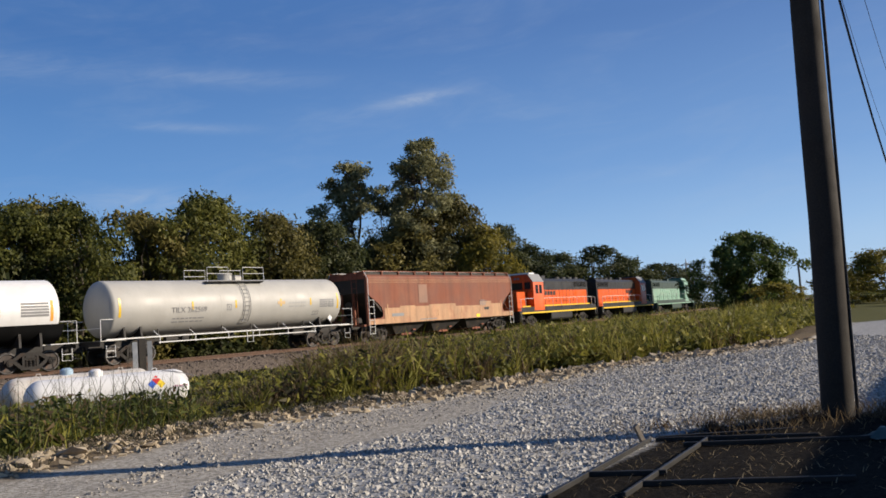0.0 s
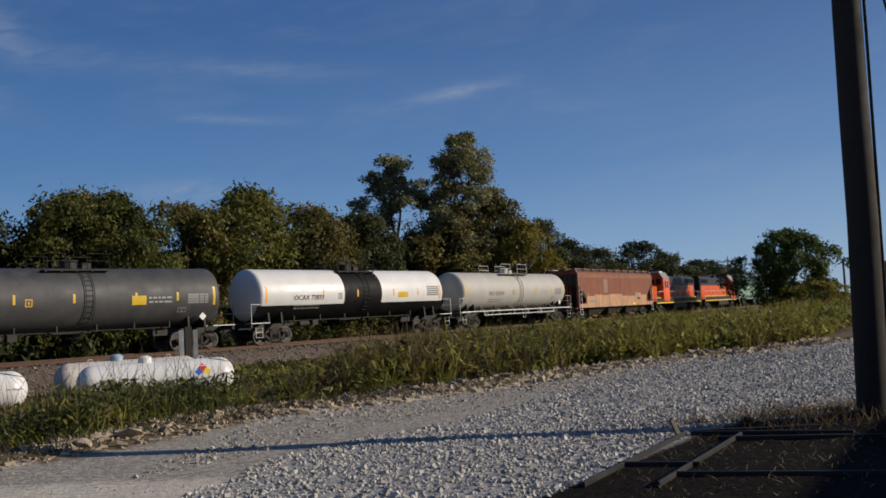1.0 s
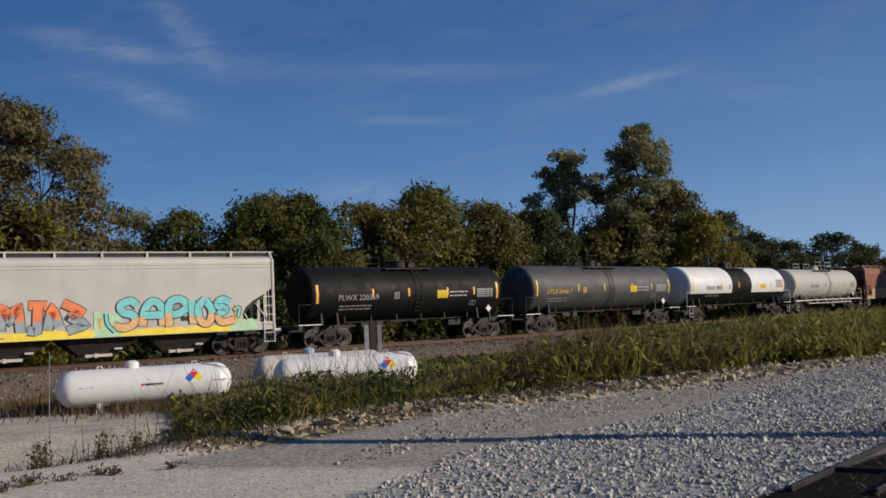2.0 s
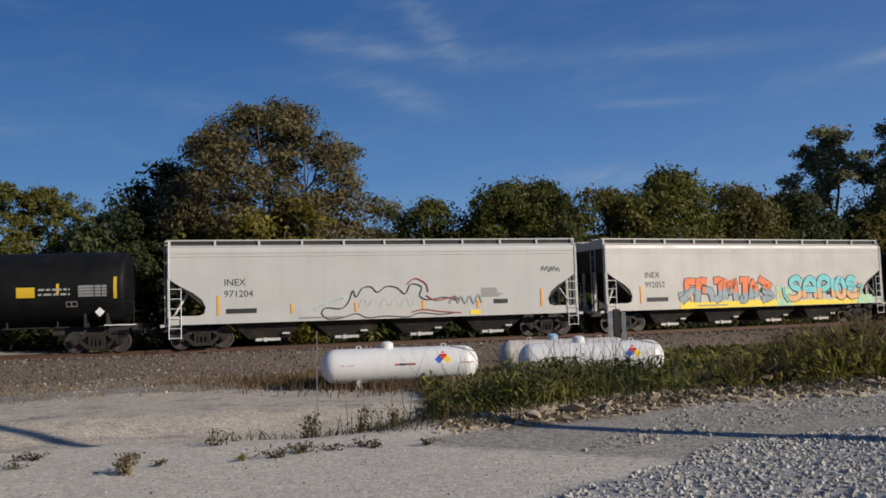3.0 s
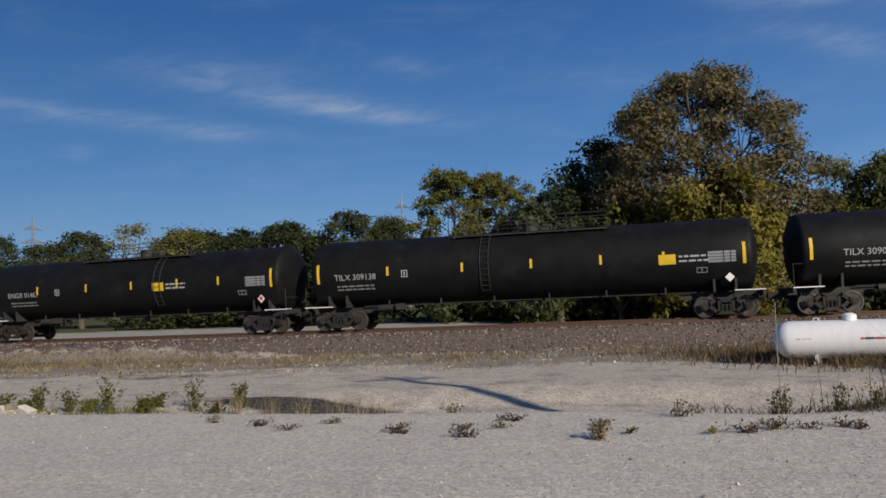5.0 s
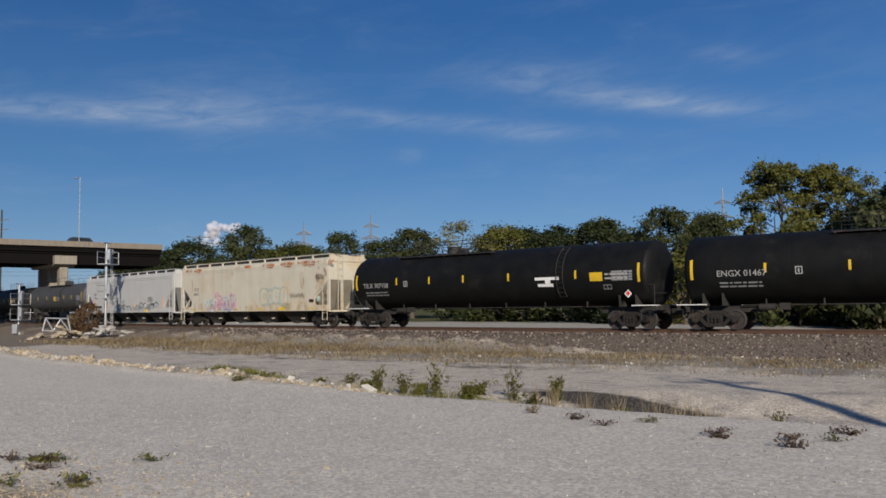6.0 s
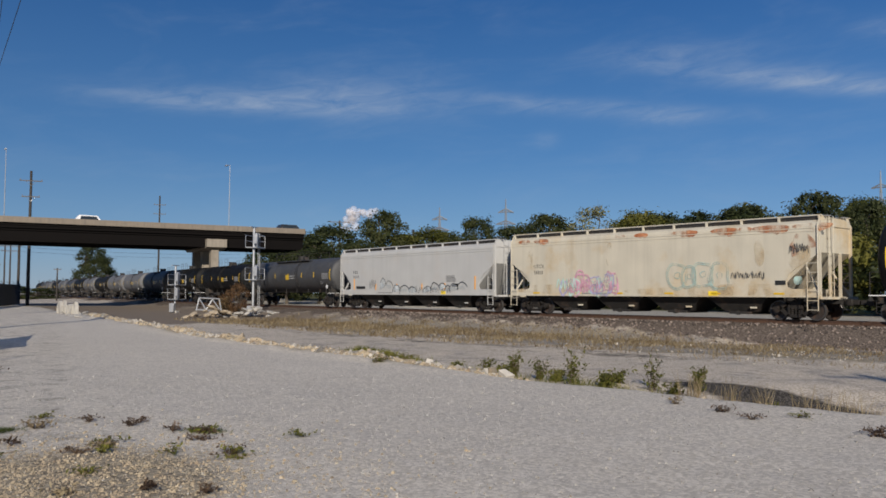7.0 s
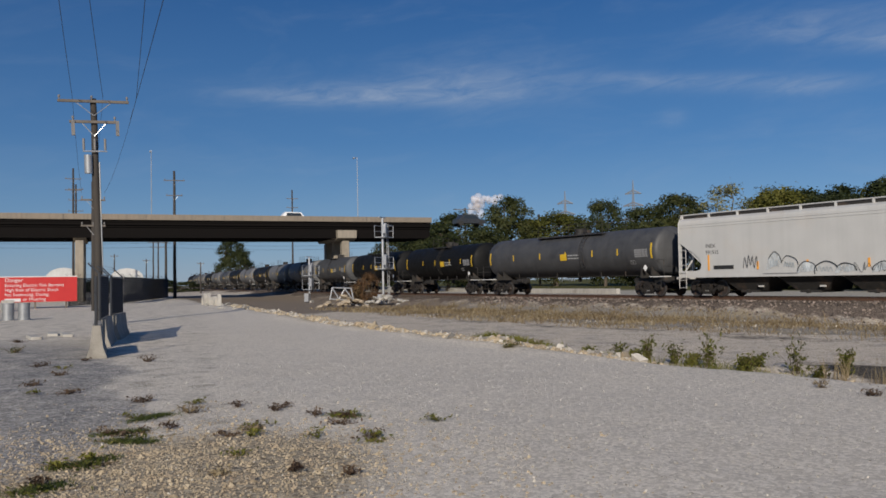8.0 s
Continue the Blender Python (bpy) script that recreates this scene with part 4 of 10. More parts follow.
def tank_car(name, label, L, R, top, paint, seed, mark=None, mark_mat="decal_white", mark_at=0.18, strips="reflector_yellow",
             style="long", sign_x=0.72, band=None, rails="underframe_black", low_paint=None, side_rail=False, scrawl=False, railed=True, spots=None, walk_x=None, white_bars=False):
    """A tank car: shell with domed heads, sills, end platforms, manway and walk, ladders, trucks, markings. Local x runs to its front."""
    rnd = random.Random(seed)
    car = thing(name, label, "tank car", "freight cars of the train")
    zc = top - R
    hl = L / 2 - (0.62 if R > 1.55 else 0.95)
    head = 0.42
    def profile(x0, x1):
        pr = [(x0 + (x1 - x0) * k / 12, R) for k in range(13)]
        return pr
    def heads():
        left = [(-hl + head * (1 - math.cos(a)), R * math.sin(a)) for a in np.linspace(0.06, math.pi / 2, 9)]
        return left
    left = heads()
    right = [(-x, r) for x, r in left[::-1]]
    if band:
        b0, b1 = band
        shell = part("tank_shell", MB().lathe_x(left + [(b0, R)], 48, 0, zc), paint, car, "glossy white tank jacket")
        part("tank_shell", MB().lathe_x([(b1, R)] + right, 48, 0, zc), paint, car, "glossy white tank jacket")
        part("band", MB().lathe_x([(b0 + 0.002, R + 0.004), (b1 - 0.002, R + 0.004)], 48, 0, zc), "black_paint", car, "black band round the middle of the tank")
        skirt = MB()
        for q0, q1 in ((-hl + 0.05, hl - 0.05),):
            verts, faces = [], []
            m = 14
            for x in (q0, q1):
                for k in range(m + 1):
                    a = math.pi + 0.43 + (math.pi - 0.86) * k / m
                    verts.append((x, (R + 0.006) * math.cos(a), zc + (R + 0.006) * math.sin(a)))
            faces = [(k, k + 1, k + m + 2, k + m + 1) for k in range(m)]
            skirt.add(verts, faces)
        part("skirt", skirt, "black_paint", car, "black lower half of the tank")
    else:
        shell = part("tank_shell", MB().lathe_x(left + profile(-hl + head, hl - head)[1:-1] + right, 48, 0, zc), paint, car)
        rings = MB()
        for fx in (-0.5, -0.17, 0.17, 0.5):
            rings.lathe_x([(fx * hl - 0.02, R + 0.001), (fx * hl - 0.012, R + 0.004), (fx * hl + 0.012, R + 0.004), (fx * hl + 0.02, R + 0.001)], 48, 0, zc, False)
        part("weld_seam", rings, paint, car)
    # sills, saddles, platforms
    sill_end = L / 2 - 0.45
    for e in (-1, 1):
        s = MB()
        s.box(min(e * (hl - 3.4), e * sill_end), max(e * (hl - 3.4), e * sill_end), -0.32, 0.32, 0.80, 1.12)
        s.box(min(e * (sill_end - 0.12), e * sill_end), max(e * (sill_end - 0.12), e * sill_end), -1.45, 1.45, 0.92, 1.16)
        part("stub_sill", s, rails, car)
        sd = MB()
        for x in (hl - 1.9, hl - 1.0):
            xx = e * x
            poly = [(-1.15, 1.1), (1.15, 1.1)] + [(R * 0.99 * math.sin(a), zc - R * 0.99 * math.cos(a)) for a in np.linspace(0.85, -0.85, 9)]
            sd.prism(poly, xx - 0.05, xx + 0.05, "x")
        part("saddle", sd, rails, car)
        pl = MB()
        a0, a1 = sorted((e * (sill_end - 1.25), e * sill_end))
        pl.box(a0, a1, -1.5, -0.95, 1.14, 1.18)
        pl.box(a0, a1, 0.95, 1.5, 1.14, 1.18)
        part("end_platform", pl, "decal_white" if paint in ("black_paint", "dark_grey_paint") else paint, car)
        g = MB()
        for side in (-1, 1):
            g.tube([(e * (sill_end - 0.05), side * 1.45, 1.16), (e * (sill_end - 0.05), side * 1.45, 2.15), (e * (sill_end - 0.75), side * 1.35, 2.15)], 0.018)
            g.tube([(e * (sill_end - 0.3), side * 1.47, 0.95), (e * (sill_end - 0.3), side * 1.47, 0.40), (e * (sill_end - 0.75), side * 1.47, 0.40), (e * (sill_end - 0.75), side * 1.47, 0.95)], 0.016)
            g.tube([(e * (sill_end - 0.3), side * 1.47, 0.68), (e * (sill_end - 0.75), side * 1.47, 0.68)], 0.016)
        g.tube([(e * (sill_end - 0.03), -1.42, 1.75), (e * (sill_end - 0.03), 1.42, 1.75)], 0.015)
        part("grab_iron", g, "decal_white" if paint in ("light_grey_paint", "white_paint") else rails, car)
        add_truck(car, e * (hl - 1.45))
    under = MB()
    under.box(-0.9, 0.9, -0.28, 0.28, zc - R - 0.10, zc - R + 0.06)
    under.cyl((0.3, 0, zc - R - 0.36), (0.3, 0, zc - R), 0.13, n=12)
    under.tube([(-hl + 2.6, -0.5, zc - R - 0.02), (hl - 2.6, -0.5, zc - R - 0.02)], 0.03)
    part("bottom_outlet", under, rails, car)
    br = MB()
    br.cyl((-hl + 3.4, -0.75, 1.02), (-hl + 4.1, -0.75, 1.02), 0.16, n=12)
    br.box(-hl + 4.3, -hl + 4.7, -0.95, -0.6, 0.9, 1.2)
    part("brake_cylinder", br, rails, car)
    for fx in np.linspace(-0.62, 0.62, 6):
        part("hanger", MB().box(fx * hl - 0.03, fx * hl + 0.03, -0.85, -0.80, zc - R - 0.05, zc - R + 0.35), rails, car, smooth=0)
    # manway and top platform
    mx = {"long": (0.02 if railed else -0.055) * L, "short": 0.0, "mid": 0.0, "plain": 0.6}[style] if walk_x is None else walk_x
    w = {"long": 3.6 if railed else 2.4, "short": 1.5, "mid": 1.9, "plain": 1.0}[style]
    mw = MB()
    mw.cyl((mx, 0, top - 0.12), (mx, 0, top + 0.30), 0.38, n=20)
    mw.cyl((mx, 0, top + 0.30), (mx, 0, top + 0.36), 0.42, n=20)
    mw.box(mx + 0.55, mx + 1.0, -0.2, 0.2, top - 0.05, top + 0.25, bevel=0.02)
    part("manway", mw, rails if paint != "light_grey_paint" else paint, car, "bolted manway with valve housing")
    wk = MB()
    wk.box(mx - w, mx + w, -1.02, -0.55, top - 0.17, top - 0.12)
    wk.box(mx - w, mx + w, 0.55, 1.02, top - 0.17, top - 0.12)
    for x in np.linspace(mx - w + 0.1, mx + w - 0.1, 5):
        wk.box(x - 0.03, x + 0.03, -1.0, 1.0, top - 0.22, top - 0.16)
    part("top_walk", wk, rails, car)
    if railed:
        spans = ((mx - w, mx + w),) if style == "long" else ((mx - w, mx - 0.55), (mx + 0.45, mx + w))
        for side in (-1, 1):
            for q0, q1 in spans:
                y = side * 1.0
                rmat = "decal_white" if paint == "light_grey_paint" else rails
                rail = part("railing", MB().tube([(q0, y, top - 0.15), (q0, y, top + 0.62), (q1, y, top + 0.62), (q1, y, top - 0.15)], 0.017), rmat, car)
                part("mid_rail", MB().tube([(q0, y, top + 0.28), (q1, y, top + 0.28)], 0.013), rmat, rail)
                if q1 - q0 > 3:
                    for x in np.linspace(q0, q1, 5)[1:-1]:
                        part("railing_post", MB().tube([(x, y, top - 0.15), (x, y, top + 0.62)], 0.015), rmat, rail)
    # side ladder over the shell
    ld = MB()
    lx = mx + {"long": (-0.09 if railed else -0.20) * L, "short": 0.35, "mid": 0.35, "plain": -0.35}[style] * (1 if seed % 3 else -1) if walk_x is None else walk_x + 8.4
    arc = [(-(R + 0.07) * math.cos(a), zc + (R + 0.07) * math.sin(a)) for a in np.linspace(-0.72, 1.05, 12)]
    for dx in (-0.2, 0.2):
        ld.tube([(lx + dx, y, z) for y, z in arc], 0.018, 5)
    lad_mat = rails if paint != "light_grey_paint" else "decal_grey"
    lad = part("ladder", ld, lad_mat, car)
    for y, z in arc:
        part("rung", cached("rung_" + lad_mat, lambda: MB().cyl((-0.2, 0, 0), (0.2, 0, 0), 0.012, n=5), lad_mat), None, lad, loc=pose(lx, y, z))
    if side_rail:
        sr = MB()
        sr.tube([(-hl - 0.2, -1.45, 1.20), (hl + 0.2, -1.45, 1.20)], 0.035)
        sr.tube([(-hl + 2.6, -1.45, 0.92), (hl - 2.6, -1.45, 0.92)], 0.028)
        for fx in np.linspace(-0.66, 0.66, 6):
            sr.tube([(fx * hl, -1.45, 1.2), (fx * hl, -1.45, 0.86)], 0.025)
            sr.tube([(fx * hl, -1.45, 1.2), (fx * hl - 0.2, -1.2, 1.5)], 0.02)
        sr.tube([(lx - 0.2, -1.5, 1.2), (lx - 0.2, -1.5, 0.6), (lx + 0.2, -1.5, 0.6), (lx + 0.2, -1.5, 1.2)], 0.02)
        part("side_rail", sr, "decal_white", car, "white-painted handrail and steps along the sill")
    # reflective strips and markings
    hw = 0.055
    places = spots or ((0.20, 0.375, 0.53, 0.68, 0.81) if L > 18 else (0.30, 0.475, 0.675, 0.82))
    for e in (-1, 1):
        p = shell_patch(R, zc, e * (hl - 0.62) - hw * 1.2, e * (hl - 0.62) + hw * 1.2, zc - 0.46, zc + 0.46, 0.006, 5)
        part("reflector", p, strips, car)
    for f in places:
        x = -hl + 2 * hl * f
        part("reflector", shell_patch(R, zc, x - hw, x + hw, zc - 0.21, zc + 0.21, 0.006, 3), strips, car)
    if mark:
        shell_text(car, mark, 0.40, R, zc, -hl + 2 * hl * mark_at, zc - 0.42, mark_mat)
        text_lines(car, R, zc, -hl + 2 * hl * mark_at + 0.1, zc - 0.66, 1.9, 2, "decal_grey", rnd, 0.06, 0.16)
        bx = -hl + 2 * hl * mark_at + 3.4
        fr = MB()
        for x0, x1, z0, z1 in ((bx, bx + 0.3, -0.32, -0.28), (bx, bx + 0.3, -0.03, 0.01), (bx, bx + 0.04, -0.28, -0.03), (bx + 0.26, bx + 0.3, -0.28, -0.03), (bx + 0.12, bx + 0.18, -0.24, -0.08)):
            q = shell_patch(R, zc, x0, x1, zc + z0, zc + z1, 0.007, 1)
            fr.add(q.v, q.f)
        tagged(part("stencil_box", fr, mark_mat, car, smooth=0), kind="stuff")
    sx = -hl + 2 * hl * sign_x
    if white_bars:
        for x0, x1, z0, z1 in ((0.0, 1.5, 0.02, 0.17), (0.62, 0.95, -0.16, 0.02), (0.15, 1.1, -0.32, -0.17)):
            part("lettering_bar", shell_patch(R, zc, 3.75 + x0, 3.75 + x1, zc - 0.25 + z0, zc - 0.25 + z1, 0.006, 1), "decal_white", car, "white painted lettering bar", smooth=0)
    if band is None:
        big = paint != "light_grey_paint"
        part("warning_label", shell_patch(R, zc, sx, sx + (0.72 if big else 0.55), zc - (0.36 if big else 0.10), zc + 0.07, 0.006, 3), "reflector_yellow" if big else "label_faded", car, "yellow warning label" if big else "faded orange label")
        text_lines(car, R, zc, sx + 0.85, zc - 0.08, 1.25, 2, "decal_dull", rnd, 0.08, 0.2)
        tb = MB()
        for r in range(4):
            for cx0, cw in ((0, 0.62), (0.66, 0.24), (0.94, 0.20)):
                q = shell_patch(R, zc, hl - 2.1 + cx0, hl - 2.1 + cx0 + cw, zc - 0.36 + r * 0.125, zc - 0.26 + r * 0.125, 0.006, 1)
                tb.add(q.v, q.f)
        tagged(part("data_plate", tb, "decal_grey", car, "grey block of stencilled data", smooth=0), kind="stuff")
        fr = MB()
        for x0, x1, z0, z1 in ((-2.6, -2.15, -0.78, -0.75), (-2.6, -2.15, -0.58, -0.55), (-2.6, -2.57, -0.75, -0.58), (-2.18, -2.15, -0.75, -0.58), (-2.4, -2.36, -0.75, -0.58)):
            q = shell_patch(R, zc, hl + x0, hl + x1, zc + z0, zc + z1, 0.007, 1)
            fr.add(q.v, q.f)
        tagged(part("stencil_box", fr, "decal_grey", car, smooth=0), kind="stuff")
        placard(car, hl - 1.25, zc - 1.02, -R * 0.93, ("decal_white", "decal_red") if seed % 2 else ("decal_white", "decal_white"))
    else:
        part("warning_label", shell_patch(R, zc, sx, sx + 0.95, zc - 0.32, zc + 0.02, 0.006, 3), "reflector_yellow", car, "yellow warning label")
        q = MB()
        for r in range(5):
            p = shell_patch(R, zc, hl - 1.95, hl - 0.75, zc - 0.25 + r * 0.13, zc - 0.15 + r * 0.13, 0.006, 1)
            q.add(p.v, p.f)
        tagged(part("data_plate", q, "decal_grey", car, smooth=0), kind="stuff")
    if scrawl:
        add_scrawl(car, "spray_pale" if scrawl is True else scrawl, lambda x, z: (x, -(R + 0.012) * math.cos(math.asin(max(-.95, min(.95, (z - zc) / R)))), z), (2.2, zc - 0.70), 1.9, 0.34, seed, 0.024, 13)
    add_ends(car, L)
    car["length"] = L
    return car


def ribbon(points, width, lift):
    """A thin flat line of paint through points on the x, z face, at the depth that lift gives."""
    mb = MB()
    verts, faces = [], []
    for i, (x, z) in enumerate(points):
        x0, z0 = points[max(0, i - 1)]
        x1, z1 = points[min(len(points) - 1, i + 1)]
        d = math.hypot(x1 - x0, z1 - z0) or 1
        nx, nz = -(z1 - z0) / d * width / 2, (x1 - x0) / d * width / 2
        verts += [lift(x + nx, z + nz), lift(x - nx, z - nz)]
    faces = [(2 * i, 2 * i + 1, 2 * i + 3, 2 * i + 2) for i in range(len(points) - 1)]
    return mb.add(verts, faces)


def smooth_path(pts, n=6, closed=False):
    """A rounded line through points."""
    out, m = [], len(pts)
    rng = range(m if closed else m - 1)
    for i in rng:
        p = [pts[(i + k) % m] if closed else pts[max(0, min(m - 1, i + k))] for k in (-1, 0, 1, 2)]
        for j in range(n):
            t = j / n
            out.append(tuple(0.5 * (2 * p[1][a] + (p[2][a] - p[0][a]) * t + (2 * p[0][a] - 5 * p[1][a] + 4 * p[2][a] - p[3][a]) * t * t
                                    + (3 * p[1][a] - p[0][a] - 3 * p[2][a] + p[3][a]) * t ** 3) for a in (0, 1)))
    out.append(out[0] if closed else pts[-1])
    return out


def add_scrawl(car, mat, lift, at, w, h, seed, width=0.05, loops=7):
    """A sprayed scribble: one jagged looping line that says nothing."""
    rnd = random.Random(seed * 7 + 1)
    pts = []
    for k in range(loops * 2 + 1):
        x = at[0] + w * k / (loops * 2) + rnd.uniform(-0.06, 0.06) * w / 2
        z = at[1] + (h * rnd.uniform(0.7, 1.0) if k % 2 else h * rnd.uniform(0.0, 0.25))
        pts.append((x, z))
    return part("sprayed_scribble", ribbon(smooth_path(pts, 5), width, lift), mat, car, "thin sprayed scribble", smooth=0)


def hopper_car(name, label, L, paint, seed, mark=None, number=None, end_paint="underframe_black", strips="reflector_orange", low_paint=None, bays=4, top=4.62, art=None):
    """A covered hopper: side sheets with cut-away ends, rounded roof, roof walk, slope sheets, end posts, ladders, outlets."""
    car = thing(name, label, "hopper car", "freight cars of the train")
    rnd = random.Random(seed)
    hb = L / 2 - 0.72
    W, z0, z1 = 1.60, 1.08, top - 0.50
    # one side sheet, with the rounded opening at each end
    def side_poly():
        cut = [(hb - 0.06, z0 + 1.95), (hb - 0.55, z0 + 1.62), (hb - 1.05, z0 + 1.35), (hb - 1.42, z0 + 1.05), (hb - 1.58, z0 + 0.72), (hb - 1.52, z0 + 0.44), (hb - 1.30, z0 + 0.36), (hb - 0.06, z0 + 0.36)]
        right = [(hb, z0), (hb, z0 + 0.36)] + cut[::-1] + [(hb, z0 + 2.05), (hb, z1)]
        left = [(-x, z) for x, z in right][::-1]
        return [(-hb, z0)] + [(hb, z0)] + right[1:] + left[:-1]
    for side in (-1, 1):
        mb = MB().prism(side_poly(), side * W, side * (W - 0.05))
        w = part("side_sheet", mb, paint, car, smooth=20)
        rib = MB()
        for zz in (z1 - 0.10, z1 - 0.24):
            rib.box(-hb, hb, min(side * W, side * (W + 0.02)), max(side * W, side * (W + 0.02)), zz - 0.015, zz + 0.015)
        rib.box(-hb, hb, min(side * (W + 0.012), side * (W - 0.06)), max(side * (W + 0.012), side * (W - 0.06)), z0 - 0.02, z0 + 0.30)
        part("side_rib", rib, low_paint or paint, car)
    # roof
    prof = [(-W, z1 - 0.005), (-W + 0.03, z1 + 0.14), (-W + 0.22, z1 + 0.26), (-0.75, z1 + 0.37), (0, z1 + 0.40), (0.75, z1 + 0.37), (W - 0.22, z1 + 0.26), (W - 0.03, z1 + 0.14), (W, z1 - 0.005)]
    part("roof", MB().prism(prof, -hb, hb, "x"), paint, car)
    # inner body: slope sheets and bay walls
    inner = MB()
    pol = [(-hb + 0.05, z1), (-hb + 0.05, z0 + 2.0), (-hb + 2.3, z0 + 0.05), (hb - 2.3, z0 + 0.05), (hb - 0.05, z0 + 2.0), (hb - 0.05, z1)]
    inner.prism(pol, -W + 0.06, W - 0.06)
    part("slope_sheet", inner, end_paint, car, "sloping end sheet between the end posts", smooth=0)
    # outlets between the bays
    span = 2 * hb - 5.0
    for k in range(bays):
        cx = -span / 2 + span * (k + 0.5) / bays
        o = MB()
        wt, wb = span / bays * 0.47, span / bays * 0.23
        vs = []
        for z, ww, yy in ((z0 + 0.02, wt, 1.35), (0.34, wb, 0.85)):
            vs += [(cx - ww, -yy, z), (cx + ww, -yy, z), (cx + ww, yy, z), (cx - ww, yy, z)]
        o.add(vs, [(0, 1, 2, 3), (7, 6, 5, 4), (0, 4, 5, 1), (1, 5, 6, 2), (2, 6, 7, 3), (3, 7, 4, 0)])
        # outlets, and gates of some cars, black: shade under the body put in
        ot = part("hopper_outlet", o, "underframe_black", car, smooth=0)
        gt = MB()
        gt.box(cx - 0.55, cx + 0.55, -1.0, 1.0, 0.24, 0.36)
        gt.cyl((cx - 0.12, -1.05, 0.30), (cx - 0.12, -0.8, 0.30), 0.10, n=10)
        part("gate", gt, paint if end_paint == "underframe_black" else "underframe_black", ot)
        part("gate_handle", MB().box(cx + 0.62, cx + 0.95, -1.12, -1.06, 0.52, 0.60), paint, ot)
    # roof walk on brackets
    wk = MB()
    for y in (-0.98, -0.72, 0.72, 0.98):
        wk.box(-hb - 0.12, hb + 0.12, y - 0.055, y + 0.055, top - 0.045, top)
    part("roof_walk", wk, "decal_grey" if end_paint != "underframe_black" else "decal_dull", car, "grated roof walk")
    hatch = MB()
    hatch.box(-hb + 0.4, hb - 0.4, -0.32, 0.32, z1 + 0.36, z1 + 0.47)
    part("trough_hatch", hatch, paint, car)
    nb = 11
    bk = MB()
    for k in range(nb):
        x = -hb + 0.1 + (2 * hb - 0.2) * k / (nb - 1)
        for side in (-1, 1):
            bk.add([(x - 0.04, side * 1.35, z1 + 0.2), (x + 0.04, side * 1.35, z1 + 0.2), (x + 0.04, side * 1.35, top - 0.01), (x - 0.04, side * 1.35, top - 0.01),
                    (x - 0.04, side * 0.6, top - 0.01), (x + 0.04, side * 0.6, top - 0.01), (x + 0.04, side * 0.6, top - 0.05), (x - 0.04, side * 0.6, top - 0.05)],
                   [(0, 1, 2, 3), (3, 2, 5, 4), (0, 3, 7), (1, 6, 2), (0, 7, 6, 1)])
            bk.box(x - 0.045, x + 0.045, min(side * 1.33, side * 1.42), max(side * 1.33, side * 1.42), z1 + 0.15, top)
    tagged(part("walk_bracket", bk, paint, car, smooth=0), kind="stuff")
    for side in (-1, 1):
        # solid dark strip in place of the shade between roof and walk
        part("roof_gap", MB().box(-hb + 0.1, hb - 0.1, side * 1.30 - 0.01, side * 1.30 + 0.01, z1 + 0.16, top - 0.05), "underframe_black", car, "dark gap under the roof walk", smooth=0)
        part("roof_rail", MB().box(-hb - 0.05, hb + 0.05, side * 1.39 - 0.025, side * 1.39 + 0.025, top - 0.035, top), paint, car, "pale edge rail of the roof walk")
    tr = MB()
    for side in (-1, 1):
        tr.tube([(-hb, side * 1.38, top - 0.01), (hb, side * 1.38, top - 0.01)], 0.022, 5)
    part("roof_rail", tr, paint, car)
    # ends: posts, braces, ladders, platforms
    for e in (-1, 1):
        en = MB()
        xe = e * hb
        for y in (-1.52, 1.52):
            en.box(min(xe - e * 0.10, xe + e * 0.02), max(xe - e * 0.10, xe + e * 0.02), y - 0.06, y + 0.06, 1.0, z1 + 0.1)
        for y in (-0.5, 0.5):
            en.box(min(xe - e * 0.12, xe), max(xe - e * 0.12, xe), y - 0.05, y + 0.05, 1.0, z0 + 2.0)
        en.box(min(xe - e * 0.10, xe + e * 0.30), max(xe - e * 0.10, xe + e * 0.30), -1.5, 1.5, 0.98, 1.10)
        for y in (-1.45, 1.45):
            en.tube([(xe - e * 0.05, y, 1.1), (xe - e * 1.0, y * 0.7, z0 + 1.6)], 0.05, 5)
        part("end_post", en, paint, car)
        st = MB()
        st.box(min(xe - e * 2.4, xe + e * 0.30), max(xe - e * 2.4, xe + e * 0.30), -0.3, 0.3, 0.78, 1.06)
        st.box(min(xe - e * 1.5, xe - e * 1.35), max(xe - e * 1.5, xe - e * 1.35), -1.1, 1.1, 0.98, 1.15)
        part("center_sill", st, "underframe_black", car)
        for side in (-1, 1):
            ld = MB()
            x0, x1 = xe - e * 0.06, xe - e * 0.56
            y = side * (W + 0.07)
            ld.tube([(x0, y, 0.45), (x0, y, z1 + 0.02), (x0, side * 1.38, top - 0.02)], 0.022, 5)
            ld.tube([(x1, y, 0.98), (x1, y, z0 + 1.55)], 0.022, 5)
            ld.tube([(x1, y, 0.98), (x1, y, 0.45)], 0.02, 5)
            for zz in np.arange(0.5, z0 + 1.6, 0.42):
                ld.tube([(x0, y, zz), (x1, y, zz)], 0.016, 5)
            part("ladder", ld, "decal_white" if end_paint == "underframe_black" else paint, car)
        add_truck(car, e * (hb - 1.45))
    for e in (-1, 1):
        ld = MB()
        xe = e * (hb + 0.12)
        for y in (-0.9, -0.5):
            ld.tube([(xe, y, 1.1), (xe, y, top - 0.05)], 0.02, 5)
        for zz in np.arange(1.3, top, 0.42):
            ld.tube([(xe, -0.9, zz), (xe, -0.5, zz)], 0.014, 5)
        part("end_ladder", ld, paint, car)
